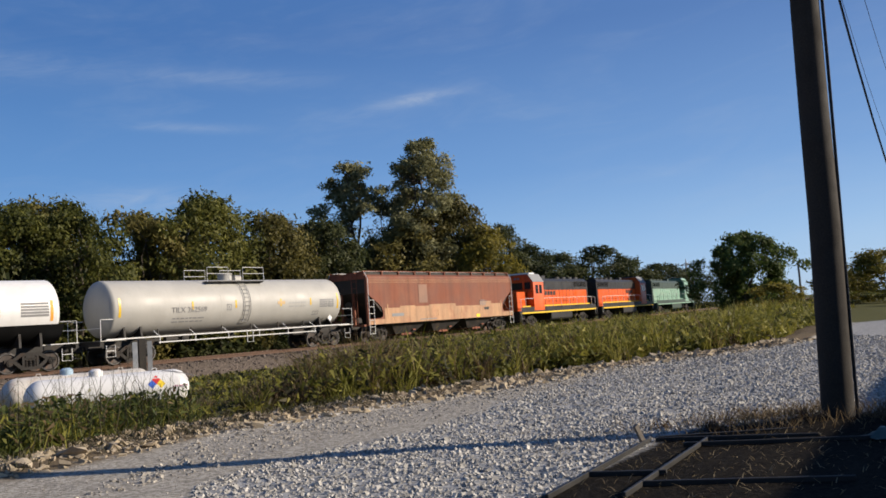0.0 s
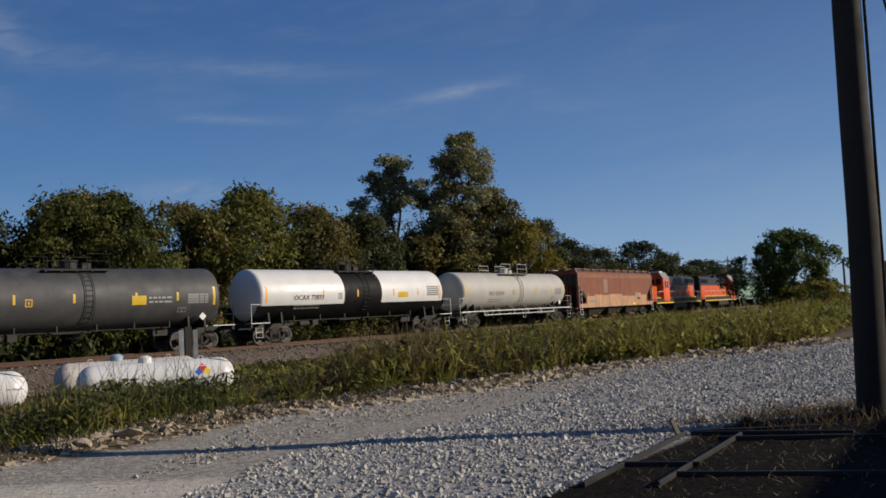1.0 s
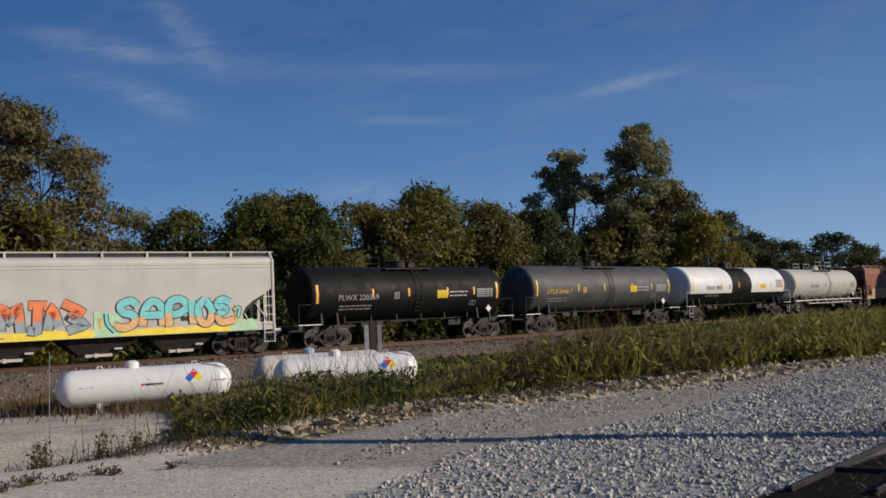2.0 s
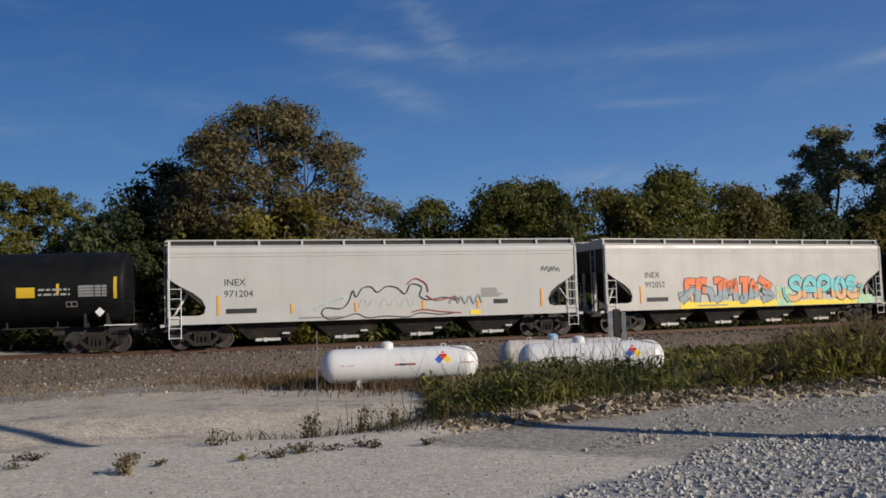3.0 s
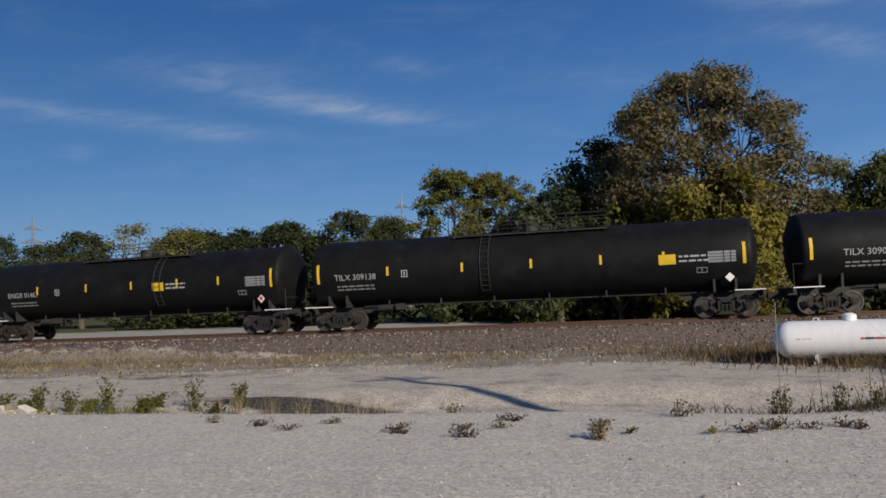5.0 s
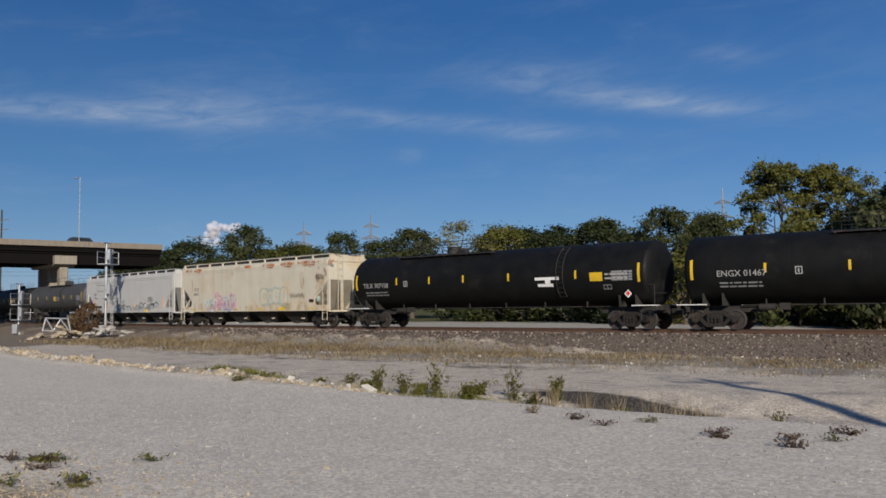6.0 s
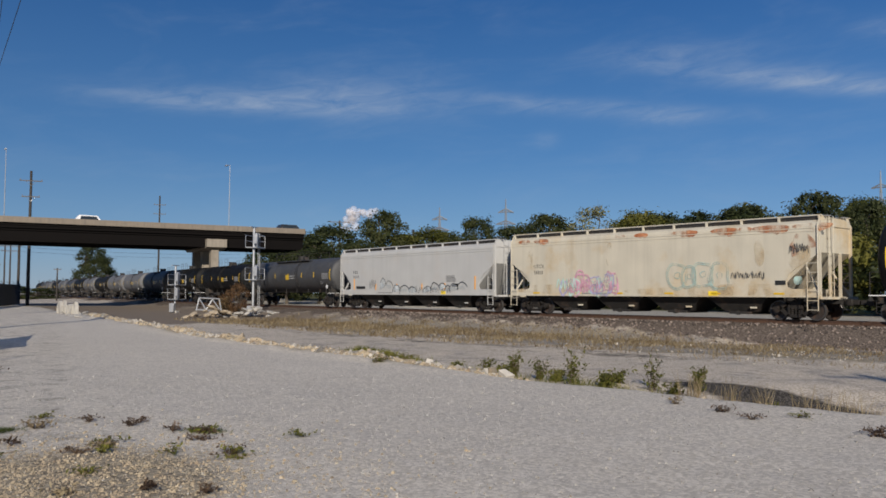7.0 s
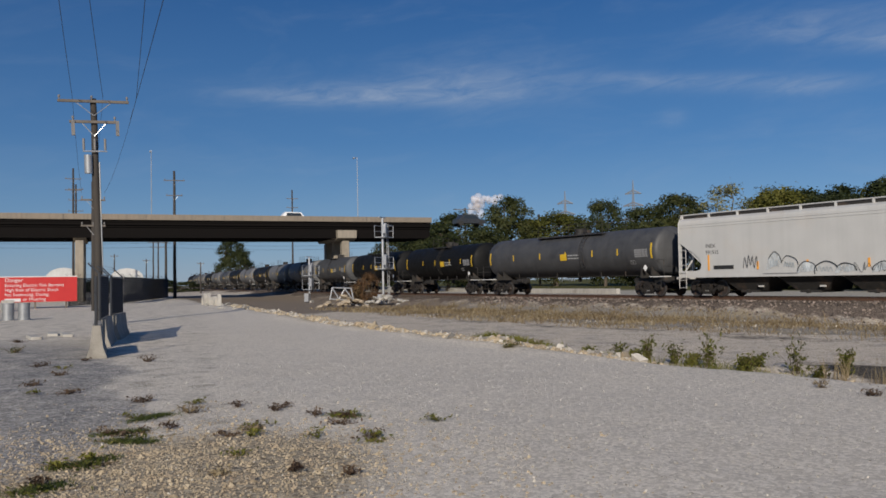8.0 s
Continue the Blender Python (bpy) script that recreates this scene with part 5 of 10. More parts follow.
    br = MB()
    br.cyl((-hb - 0.1, -0.2, 2.3), (-hb - 0.18, -0.2, 2.3), 0.28, n=16)
    br.box(-hb + 0.25, -hb + 0.75, -0.5, 0.5, 1.2, 1.55, bevel=0.03)
    part("brake_wheel", br, "underframe_black", car)
    # markings
    face = lambda x, z: (x, -W - 0.008, z)
    if mark:
        size, at = (0.42, 2.35) if top > 4.7 and strips != "decal_yellow" else (0.30, 1.9)
        lettering(mark, size, "decal_black", car, Matrix.Translation((-hb + at, -W - 0.006, z0 + 1.55)) @ pose(0, 0, 0, 90))
        lettering(number, size, "decal_black", car, Matrix.Translation((-hb + at, -W - 0.006, z0 + 1.55 - 1.2 * size)) @ pose(0, 0, 0, 90))
    def plate(nm, x0, x1, za, zb, mat, lab=""):
        part(nm, MB().box(x0, x1, -W - 0.028, -W - 0.012, za, zb), mat, car, lab, smooth=0)
    if strips != "decal_yellow":
        plate("data_plate", -hb + 2.45, -hb + 3.75, z0 + 0.42, z0 + 0.62, "decal_black" if mark else "decal_grey", "black stencilled data panel")
    for fx in (-0.78, -0.45, -0.15, 0.18, 0.46, 0.80):
        if strips == "decal_yellow":
            plate("reflector", fx * hb - 0.26, fx * hb + 0.26, z0 + 0.10, z0 + 0.19, "reflector_yellow")
        else:
            plate("reflector", fx * hb - 0.055, fx * hb + 0.055, z0 + 0.36, z0 + 0.36 + (0.85 if abs(fx) > 0.7 else 0.42), strips)
    for k in range(0 if strips == "decal_yellow" else 5):
        plate("small_print", hb - 5.0, hb - 5.0 + rnd.uniform(0.7, 1.1), z0 + 1.25 - k * 0.09, z0 + 1.29 - k * 0.09, "decal_grey")
    plate("small_print", *((hb - 2.1, hb - 1.6) if strips == "decal_yellow" else (hb - 4.4, hb - 3.7)), z0 + 0.55, z0 + 0.75, "decal_black")
    plate("patch", hb - 5.6, hb - 5.1, z0 + 0.04, z0 + 0.26, "decal_yellow")
    plate("small_print", -hb + 5.6, -hb + 7.6, z0 + 0.10, z0 + 0.16, "decal_grey")
    if art:
        art(car, face, hb, z0)
    add_ends(car, L)
    car["length"] = L
    return car


def blob(cx, cz, w, h, seed, wob=0.12):
    rnd = random.Random(seed)
    pts = []
    n = 9
    for k in range(n):
        a = 2 * math.pi * k / n
        c, s = math.cos(a), math.sin(a)
        sq = 1 / max(abs(c), abs(s)) ** 0.55
        pts.append((cx + w / 2 * c * sq * rnd.uniform(1 - wob, 1 + wob), cz + h / 2 * s * sq * rnd.uniform(1 - wob, 1 + wob)))
    return smooth_path(pts, 4, True)


def fill(points, lift, y=0.0):
    mb = MB()
    return mb.add([lift(x, z) for x, z in points[:-1]], [tuple(range(len(points) - 1))])


def sprayed_stroke(car, pts, width, split, above, below, lift, k, round_ends=True):
    """One thick sprayed stroke with a dark edge, one colour above a height and another below it."""
    path = smooth_path(pts, 5) if round_ends else [p for a, b in zip(pts, pts[1:]) for p in ((a[0] + (b[0] - a[0]) * q / 5, a[1] + (b[1] - a[1]) * q / 5) for q in range(5))] + [pts[-1]]
    part("sprayed_outline", ribbon(path, width + 0.075, lift(0.018 + 0.0012 * k)), "spray_black", car, smooth=0)
    run = []
    for i, p in enumerate(path):
        run.append(p)
        if i + 1 == len(path) or (path[i + 1][1] > split) != (p[1] > split):
            if i + 1 < len(path):
                run.append(path[i + 1])
            if len(run) > 1:
                part("sprayed_shape", ribbon(run, width, lift(0.0186 + 0.0012 * k)), above if p[1] > split else below, car, smooth=0)
            run = [path[i + 1]] if i + 1 < len(path) else []


def art_colour(car, face, hb, z0):
    """Two large sprayed pieces: blocky orange over grey, and rounded teal over orange and green."""
    deep = lambda d: (lambda x, z: (x, face(x, z)[1] - d, z))
    y = face(0, 0)[1]
    for x0, x1, za, zb, mat, lab in ((4.5, 11.0, -0.01, 0.36, "spray_yellow", "sprayed yellow ground"), (11.0, 12.1, 0.0, 1.05, "spray_green", "sprayed pale green ground"), (12.1, 16.9, 0.0, 0.26, "spray_yellow", "sprayed yellow ground"),
                                     (16.9, 18.2, 0.0, 0.50, "spray_green", "sprayed green ground")):
        rnd = random.Random(int(x0 * 10))
        top = [(-hb + x0 + (x1 - x0) * q / 12, z0 + zb + rnd.uniform(-0.06, 0.06)) for q in range(13)]
        part("sprayed_ground", fill([(-hb + x0, z0 + za)] + [(-hb + x1, z0 + za)] + top[::-1] + [(-hb + x0, z0 + za)], deep(0.0145)), mat, car, lab, smooth=0)
    # blocky strokes: each letter-like shape a few straight bars
    x = -hb + 4.45
    shapes = ([(0.0, 0.62), (0.55, 0.72), (0.55, 1.42), (1.2, 1.36)], [(0.1, 0.35), (0.85, 0.9), (1.2, 0.85)], [(1.15, 0.30), (1.30, 1.45), (1.85, 1.38)], [(1.5, 0.95), (2.05, 0.9), (2.2, 0.32)], [(2.3, 1.42), (2.75, 1.45), (2.72, 0.55), (2.3, 0.38)],
              [(3.0, 0.45), (3.1, 1.44), (3.35, 0.8), (3.65, 1.44), (3.75, 0.35)], [(4.05, 1.44), (4.75, 1.40)], [(4.4, 1.35), (4.35, 0.35), (4.0, 0.42)], [(4.75, 0.4), (4.95, 1.35), (5.2, 0.5)], [(5.35, 1.5), (6.1, 1.1), (5.6, 0.9), (6.25, 0.55), (5.5, 0.33)])
    for k, pts in enumerate(shapes):
        sprayed_stroke(car, [(x + a, z0 + b) for a, b in pts], 0.36, z0 + 0.93, "spray_orange", "spray_steel", deep, k, False)
    # rounded strokes
    x = -hb + 11.75
    shapes = ([(1.05, 1.28), (0.75, 1.5), (0.35, 1.32), (0.45, 1.02), (0.85, 0.88), (0.92, 0.55), (0.5, 0.35), (0.05, 0.45)], [(1.25, 0.38), (1.35, 1.1), (1.7, 1.46), (2.05, 1.2), (2.1, 0.4)], [(1.35, 0.85), (2.05, 0.85)],
              [(2.4, 0.32), (2.4, 1.3), (2.85, 1.52), (3.2, 1.2), (2.85, 0.9), (2.5, 0.85)], [(3.4, 1.45), (3.45, 0.4)], [(4.0, 1.48), (3.68, 1.1), (3.8, 0.5), (4.15, 0.42), (4.3, 0.95), (4.0, 1.46)],
              [(5.15, 1.3), (4.8, 1.45), (4.55, 1.2), (4.95, 0.98), (4.6, 0.75), (4.75, 0.42), (5.3, 0.5)], [(-0.25, 1.0), (-0.2, 0.55), (0.1, 0.2)], [(5.3, 0.95), (5.6, 1.05), (5.5, 0.6)])
    for k, pts in enumerate(shapes):
        sprayed_stroke(car, [(x + a, z0 + b) for a, b in pts], 0.32 if k < 7 else 0.12, z0 + (0.80 if k < 7 else 0.1), "spray_teal", "spray_amber", deep, 10 + k)


def art_outline(car, face, hb, z0):
    """A faint sprayed outline of a stretched figure-like scroll with maroon shadows, and a small scribble."""
    deep = lambda d: (lambda x, z: (x, face(x, z)[1] - d, z))
    x0 = -hb + 6.6
    main = [(0.0, 0.25), (0.2, 0.5), (0.9, 0.45), (1.25, 0.75), (1.45, 1.25), (1.6, 0.95), (1.9, 1.35), (2.3, 1.4), (2.6, 1.15), (3.0, 1.4), (3.5, 1.35), (3.9, 1.05), (4.2, 1.5), (4.7, 1.35), (4.6, 0.95), (5.0, 0.75), (5.8, 0.85), (6.4, 0.7)]
    low = [(0.0, 0.25), (0.3, 0.0), (1.0, 0.05), (1.6, 0.2), (2.1, 0.0), (3.0, 0.05), (4.0, -0.02), (4.6, 0.15), (5.6, 0.05), (6.2, 0.1)]
    for pts, mat in ((main, "spray_black"), (low, "spray_black")):
        part("sprayed_outline", ribbon(smooth_path([(x0 + a, z0 + 0.05 + b) for a, b in pts], 5), 0.045, deep(0.03)), mat, car, "thin black sprayed outline", smooth=0)
    for pts in ([(4.0, 1.5), (4.4, 1.75), (4.9, 1.5), (5.0, 1.1)], [(4.9, 0.95), (5.4, 0.72), (6.3, 0.85), (6.5, 0.65)], [(4.2, 0.2), (4.8, 0.3), (5.6, 0.18), (6.6, 0.1)]):
        part("sprayed_outline", ribbon(smooth_path([(x0 + a, z0 + 0.05 + b) for a, b in pts], 5), 0.055, deep(0.032)), "spray_maroon", car, "maroon sprayed shadow line", smooth=0)
    for k in range(5):
        q = [(1.7 + 0.5 * k, 0.5 + 0.15 * (k % 2)), (1.95 + 0.5 * k, 0.95), (2.15 + 0.5 * k, 0.55), (2.35 + 0.5 * k, 0.85)]
        part("sprayed_outline", ribbon(smooth_path([(x0 + a, z0 + b) for a, b in q], 4), 0.025, deep(0.03)), "spray_pale", car, smooth=0)
    part("sprayed_outline", ribbon(smooth_path([(x0 - 0.3, z0 + 0.5), (x0 + 0.2, z0 + 0.75), (x0 + 1.1, z0 + 1.0)], 4), 0.10, deep(0.028)), "spray_mint", car, smooth=0)
    add_scrawl(car, "spray_steel", deep(0.03), (hb - 6.6, z0 + 0.5), 1.6, 0.5, 5, 0.07, 4)
    add_scrawl(car, "spray_black", deep(0.03), (hb - 1.9, z0 + 2.0), 1.0, 0.3, 9, 0.03, 5)


def art_faded(car, face, hb, z0):
    deep = lambda d: (lambda x, z: (x, face(x, z)[1] - d, z))
    rnd = random.Random(4)
    # a worn pink and blue tangle of loops
    for k in range(26):
        x, mat = -hb + 4.2 + 4.1 * rnd.uniform(0, 1), rnd.choice(["spray_pink", "spray_pink", "spray_violet", "spray_mint"])
        part("sprayed_shape", ribbon(blob(x, z0 + rnd.uniform(0.3, 0.85), rnd.uniform(0.35, 0.95), rnd.uniform(0.4, 0.85), 40 + k, 0.45), rnd.uniform(0.05, 0.12), deep(0.024 + 0.0006 * k)), mat, car, "faded sprayed loop", smooth=0)
    add_scrawl(car, "spray_pink", deep(0.042), (-hb + 4.6, z0 + 0.15), 3.2, 0.8, 3, 0.06, 11)
    add_scrawl(car, "spray_mint", deep(0.044), (-hb + 3.8, z0 + 0.35), 1.4, 0.7, 8, 0.08, 5)
    add_scrawl(car, "spray_mint", deep(0.044), (-hb + 6.6, z0 + 0.60), 1.2, 0.5, 2, 0.05, 5)
    # plump teal bubbles, double-lined, with small loops inside
    for k, (x, w, h, up) in enumerate(((0.45, 1.0, 1.15, 0.0), (1.15, 0.75, 0.9, -0.06), (1.95, 1.05, 1.05, 0.04), (2.85, 0.95, 1.2, -0.02))):
        for grow, width in ((0.0, 0.055), (0.17, 0.04)):
            part("sprayed_outline", ribbon(blob(-hb + 11.4 + x, z0 + 1.02 + up, w + grow, h + grow, 70 + k, 0.10), width * 0.8, deep(0.030 + 0.001 * k)), "spray_teal_worn", car, "worn teal sprayed line", smooth=0)
        part("sprayed_outline", ribbon(blob(-hb + 11.4 + x + 0.05, z0 + 1.05 + up, 0.3 * w, 0.26 * h, 80 + k, 0.2), 0.04, deep(0.0305 + 0.001 * k)), "spray_teal_worn", car, smooth=0)
    add_scrawl(car, "spray_black", deep(0.03), (hb - 4.3, z0 + 0.8), 1.7, 0.42, 6, 0.022, 13)
    add_scrawl(car, "spray_black", deep(0.03), (hb - 1.4, z0 + 1.95), 0.9, 0.5, 7, 0.025, 8)
    part("sprayed_shape", fill(blob(hb - 1.0, z0 + 0.75, 0.4, 0.4, 8), deep(0.03)), "spray_mint", car, smooth=0)
    # rust that creeps down from the roof edge in long streaks
    W, z1 = -face(0, 0)[1] - 0.008, z0 + 3.20
    for k, (x, w, h) in enumerate(((0.6, 1.0, 0.16), (1.9, 1.3, 0.22), (7.6, 1.0, 0.08), (9.2, 0.9, 0.16), (11.5, 1.6, 0.26), (13.8, 1.5, 0.30), (15.3, 0.7, 0.18), (16.0, 1.9, 0.34), (18.0, 1.9, 0.26))):
        n = 12
        rows = [[], [], [], []]
        for i in range(n + 1):
            u = i / n
            bite = math.sin(math.pi * u) ** 0.5
            px = -hb + x + w * u
            drop = h * bite * (0.45 + 0.75 * u) * rnd.uniform(0.65, 1.15)
            rows[0].append((px, -W - 0.014, z1 - 0.02 - drop))
            rows[1].append((px, -W - 0.014, z1 - 0.015))
            rows[2].append((px, -W - 0.006, z1 + 0.02))
            rows[3].append((px, -W + 0.012, z1 + 0.03 + 0.10 * bite))
        faces = [(r * (n + 1) + i, r * (n + 1) + i + 1, (r + 1) * (n + 1) + i + 1, (r + 1) * (n + 1) + i) for r in range(3) for i in range(n)]
        part("rust_stain", MB().add([p for r in rows for p in r], faces), "rust_patch", car, "rusted streak along the roof edge", smooth=0)
    for k, (x, z, w, h) in enumerate(((hb - 0.75, 2.45, 1.1, 0.75), (hb - 1.1, 2.1, 0.5, 0.5))):
        part("rust_stain", fill(blob(x, z0 + z, w, h, 310 + k, 0.35), deep(0.0125 + 0.0005 * k)), "rust_patch", car, "rusted patch at the end of the side", smooth=0)
    for k, (x, z, w, h) in enumerate(((hb - 0.9, 1.6, 1.0, 1.5), (hb - 2.9, 2.1, 0.5, 1.2), (hb - 0.7, 0.6, 0.9, 0.9), (-hb + 1.6, 2.2, 0.5, 1.0), (-hb + 7.5, 2.2, 0.4, 1.3), (-hb + 12.5, 0.25, 7.0, 0.45), (hb - 3.2, 0.3, 5.0, 0.6), (-hb + 2.6, 0.35, 4.4, 0.5))):
        part("rust_stain", fill(blob(x, z0 + z, w, h, 340 + k, 0.3), deep(0.0115 + 0.0004 * k)), "rust_wash", car, "soft rusty run-off", smooth=0)


def art_bubbles(car, face, hb, z0):
    deep = lambda d: (lambda x, z: (x, face(x, z)[1] - d, z))
    # two worn pieces of thin-lined arches of uneven width, some of them broken off
    for x0, n, w, h in ((5.9, 5, 0.95, 0.80), (11.5, 6, 0.80, 0.72)):
        rnd = random.Random(int(x0 * 10))
        x = -hb + x0
        for k in range(n):
            ww, hh, base = w * rnd.uniform(0.7, 1.35), h * rnd.uniform(0.6, 1.2), z0 + rnd.uniform(0.05, 0.32)
            arch = [(x + rnd.uniform(-0.1, 0.1), base), (x + 0.04 * ww, base + 0.6 * hh), (x + rnd.uniform(0.3, 0.5) * ww, base + hh), (x + 0.85 * ww, base + 0.75 * hh), (x + ww, base + rnd.uniform(0.1, 0.5) * hh)]
            line = smooth_path(arch, 5)
            if k % 2 == 0:
                part("sprayed_shape", fill(line + [line[0]], deep(0.026 + 0.0012 * k)), "spray_pale", car, "worn pale sprayed filling", smooth=0)
            cut = rnd.randrange(0, 6)
            part("sprayed_outline", ribbon(line[cut:], rnd.uniform(0.035, 0.06), deep(0.0266 + 0.0012 * k)), "spray_black", car, "thin black sprayed arch", smooth=0)
            add_scrawl(car, "spray_steel", deep(0.0272 + 0.0012 * k), (x + 0.15 * ww, base + 0.1), 0.6 * ww, 0.5 * hh, 90 + k, 0.025, 4)
            x += ww * rnd.uniform(0.72, 1.0)
    add_scrawl(car, "spray_black", deep(0.036), (-hb + 4.4, z0 + 0.4), 0.9, 0.8, 14, 0.03, 4)
    add_scrawl(car, "spray_black", deep(0.036), (hb - 8.6, z0 + 0.1), 4.0, 0.5, 15, 0.02, 13)


def art_brown(car, face, hb, z0):
    rnd = random.Random(3)
    for k in range(9):
        x = -hb + 1.7 + k * (2 * hb - 4.2) / 8.5
        w = (2 * hb - 4.2) / 8.5 + 0.004
        h = rnd.uniform(0.9, 1.25)
        part("faded_panel", MB().box(x, x + w, face(0, 0)[1] - 0.008, face(0, 0)[1] - 0.004, z0 + 0.30, z0 + h), "boxcar_faded_paint", car, "sun-bleached lower panel", smooth=0)
    part("sprayed_ground", MB().box(-hb + 5.6, -hb + 6.6, face(0, 0)[1] - 0.008, face(0, 0)[1] - 0.004, z0 + 1.25, z0 + 2.5), "patch_grey", car, "grey overpainted patch", smooth=0)


def ragged(name, scale, lo, hi):
    """Let the paint under a stain or worn spray show through in ragged spots."""
    nt = MATS[name].node_tree
    co, ns, rg = nt.nodes.new("ShaderNodeTexCoord"), nt.nodes.new("ShaderNodeTexNoise"), nt.nodes.new("ShaderNodeMapRange")
    ns.inputs["Scale"].default_value, ns.inputs["Detail"].default_value = scale, 6
    mp = nt.nodes.new("ShaderNodeMapping"); mp.inputs["Scale"].default_value = (1, 1, 0.6)
    nt.links.new(co.outputs["Object"], mp.inputs[0]); nt.links.new(mp.outputs[0], ns.inputs["Vector"])
    rg.inputs[1].default_value, rg.inputs[2].default_value = lo, hi
    tr, mx = nt.nodes.new("ShaderNodeBsdfTransparent"), nt.nodes.new("ShaderNodeMixShader")
    nt.links.new(ns.outputs["Fac"], rg.inputs[0]); nt.links.new(rg.outputs[0], mx.inputs[0])
    nt.links.new(tr.outputs[0], mx.inputs[1]); nt.links.new(nt.nodes["Principled BSDF"].outputs[0], mx.inputs[2])
    nt.links.new(mx.outputs[0], nt.nodes["Material Output"].inputs[0])


material("rust_patch", (0.36, 0.13, 0.055), 0.85, 0, 0.3, 3, 30, 0.001, (0.50, 0.28, 0.15), 0.4, 3.0)
ragged("rust_patch", 1.6, 0.40, 0.62)
material("spray_violet", (0.42, 0.40, 0.60), 0.7, 0, 0.2, 3, 30)
material("spray_teal_worn", (0.36, 0.50, 0.46), 0.7, 0, 0.2, 3, 30)
material("rust_wash", (0.52, 0.39, 0.22), 0.8, 0, 0.2, 3, 30)
ragged("rust_wash", 1.3, 0.45, 0.90)
for _m in ("spray_pink", "spray_mint", "spray_pale", "spray_violet", "spray_teal_worn"):
    ragged(_m, 2.2, 0.32, 0.60)
material("spray_amber", (0.72, 0.42, 0.20), 0.7, 0, 0.2, 3, 30)
material("patch_grey", (0.27, 0.155, 0.11), 0.8, 0, 0.2, 1.5, 30)


def loco(name, label, L, colours, cab_end, seed):
    """A four-axle road switcher: frame, walkway, long hood, cab, short hood, fuel tank, rails, steps, fans."""
    body, dark, stripe = colours
    car = thing(name, label, "locomotive", "locomotives of the train")
    e = cab_end
    hb = L / 2 - 0.75
    X = lambda a, b: sorted((e * a, e * b))
    fr = MB().box(-hb, hb, -1.5, 1.5, 1.12, 1.32)
    part("frame", fr, dark, car)
    for side in (-1, 1):
        part("sill_stripe", MB().box(-hb + 0.4, hb - 0.4, side * 1.5 - 0.012, side * 1.5 + 0.012, 1.08, 1.2), stripe, car, smooth=0)
        part("side_sill", MB().box(-hb + 0.4, hb - 0.4, side * 1.492 - 0.006, side * 1.492 + 0.006, 1.2, 1.62), dark, car, smooth=0)
        part("hood_stripe", MB().box(-hb + 1.2, hb - 1.2, side * 1.20 - 0.006, side * 1.20 + 0.006, 1.64, 1.74), stripe, car, smooth=0)
    # long hood runs from the far end to the cab
    h0, h1 = X(-hb + 0.9, hb - 5.0)
    hood = MB().box(h0, h1, -0.86, 0.86, 1.32, 3.45, bevel=0.04)
    hd = part("long_hood", hood, body, car)
    r0, r1 = X(-hb + 0.88, hb - 5.02)
    rf = MB().prism([(-0.88, 3.08), (0.88, 3.08), (0.88, 3.86), (0.62, 4.12), (-0.62, 4.12), (-0.88, 3.86)], r0, r1, "x")
    part("hood_roof", rf, dark, car, "dark upper hood with grilles")
    fn = MB()
    for k in range(4):
        x = e * (-hb + 2.2 + k * 1.5)
        fn.cyl((x, 0, 4.10), (x, 0, 4.30), 0.52, n=20)
    part("radiator_fan", fn, dark, car)
    ex = MB().box(*X(0.6, 1.4), -0.3, 0.3, 4.1, 4.42)
    part("exhaust_stack", ex, dark, car)
    gl = MB()
    for x in np.arange(1.0, 4.2, 0.14):
        xx = e * (-hb + x)
        for side in (-1, 1):
            gl.box(xx - 0.02, xx + 0.02, side * 0.885 - 0.02, side * 0.885 + 0.02, 3.35, 3.82)
    tagged(part("radiator_grille", gl, dark, car, smooth=0), kind="stuff")
    part("hood_end", MB().box(*X(-hb + 0.55, -hb + 0.9), -0.84, 0.84, 1.32, 3.9, bevel=0.04), dark, car)
    dl = MB()
    n = 9
    for k in range(n):
        x0 = e * (-hb + 4.4 + k * (2 * hb - 10.2) / n)
        for side in (-1, 1):
            dl.box(min(x0, x0 + e * 0.03), max(x0, x0 + e * 0.03), side * 0.865 - 0.006, side * 0.865 + 0.006, 1.7, 3.2)
    tagged(part("door_seam", dl, dark, car, smooth=0), kind="stuff")
    # cab
    c0, c1 = X(hb - 5.0, hb - 2.9)
    cab = MB().prism([(-1.5, 1.32), (1.5, 1.32), (1.5, 3.75), (1.05, 4.42), (-1.05, 4.42), (-1.5, 3.75)], c0, c1, "x")
    cb = part("cab", cab, body, car)
    part("cab_roof", MB().prism([(-1.55, 3.74), (-1.08, 4.45), (1.08, 4.45), (1.55, 3.74), (1.52, 3.74), (1.06, 4.40), (-1.06, 4.40), (-1.52, 3.74)], c0 - 0.1, c1 + 0.1, "x"), "decal_grey" if seed != 3 else body, car, "grey cab roof")
    for side in (-1, 1):
        cm = (c0 + c1) / 2
        for q in (-0.62, 0.12):
            part("cab_window", MB().box(cm + q, cm + q + 0.55, side * 1.503 - 0.008, side * 1.503 + 0.008, 2.75, 3.5), "cab_glass", cb, smooth=0)
    ff = e * (hb - 2.9)
    for y0, y1 in ((-1.25, -0.7), (0.7, 1.25), (-0.5, 0.5)):
        part("cab_window", MB().box(ff - 0.012, ff + 0.012, y0, y1, 3.15, 3.75), "cab_glass", cb, smooth=0)
    nose = MB().box(*X(hb - 2.9, hb - 0.95), -0.84, 0.84, 1.32, 2.95, bevel=0.06)
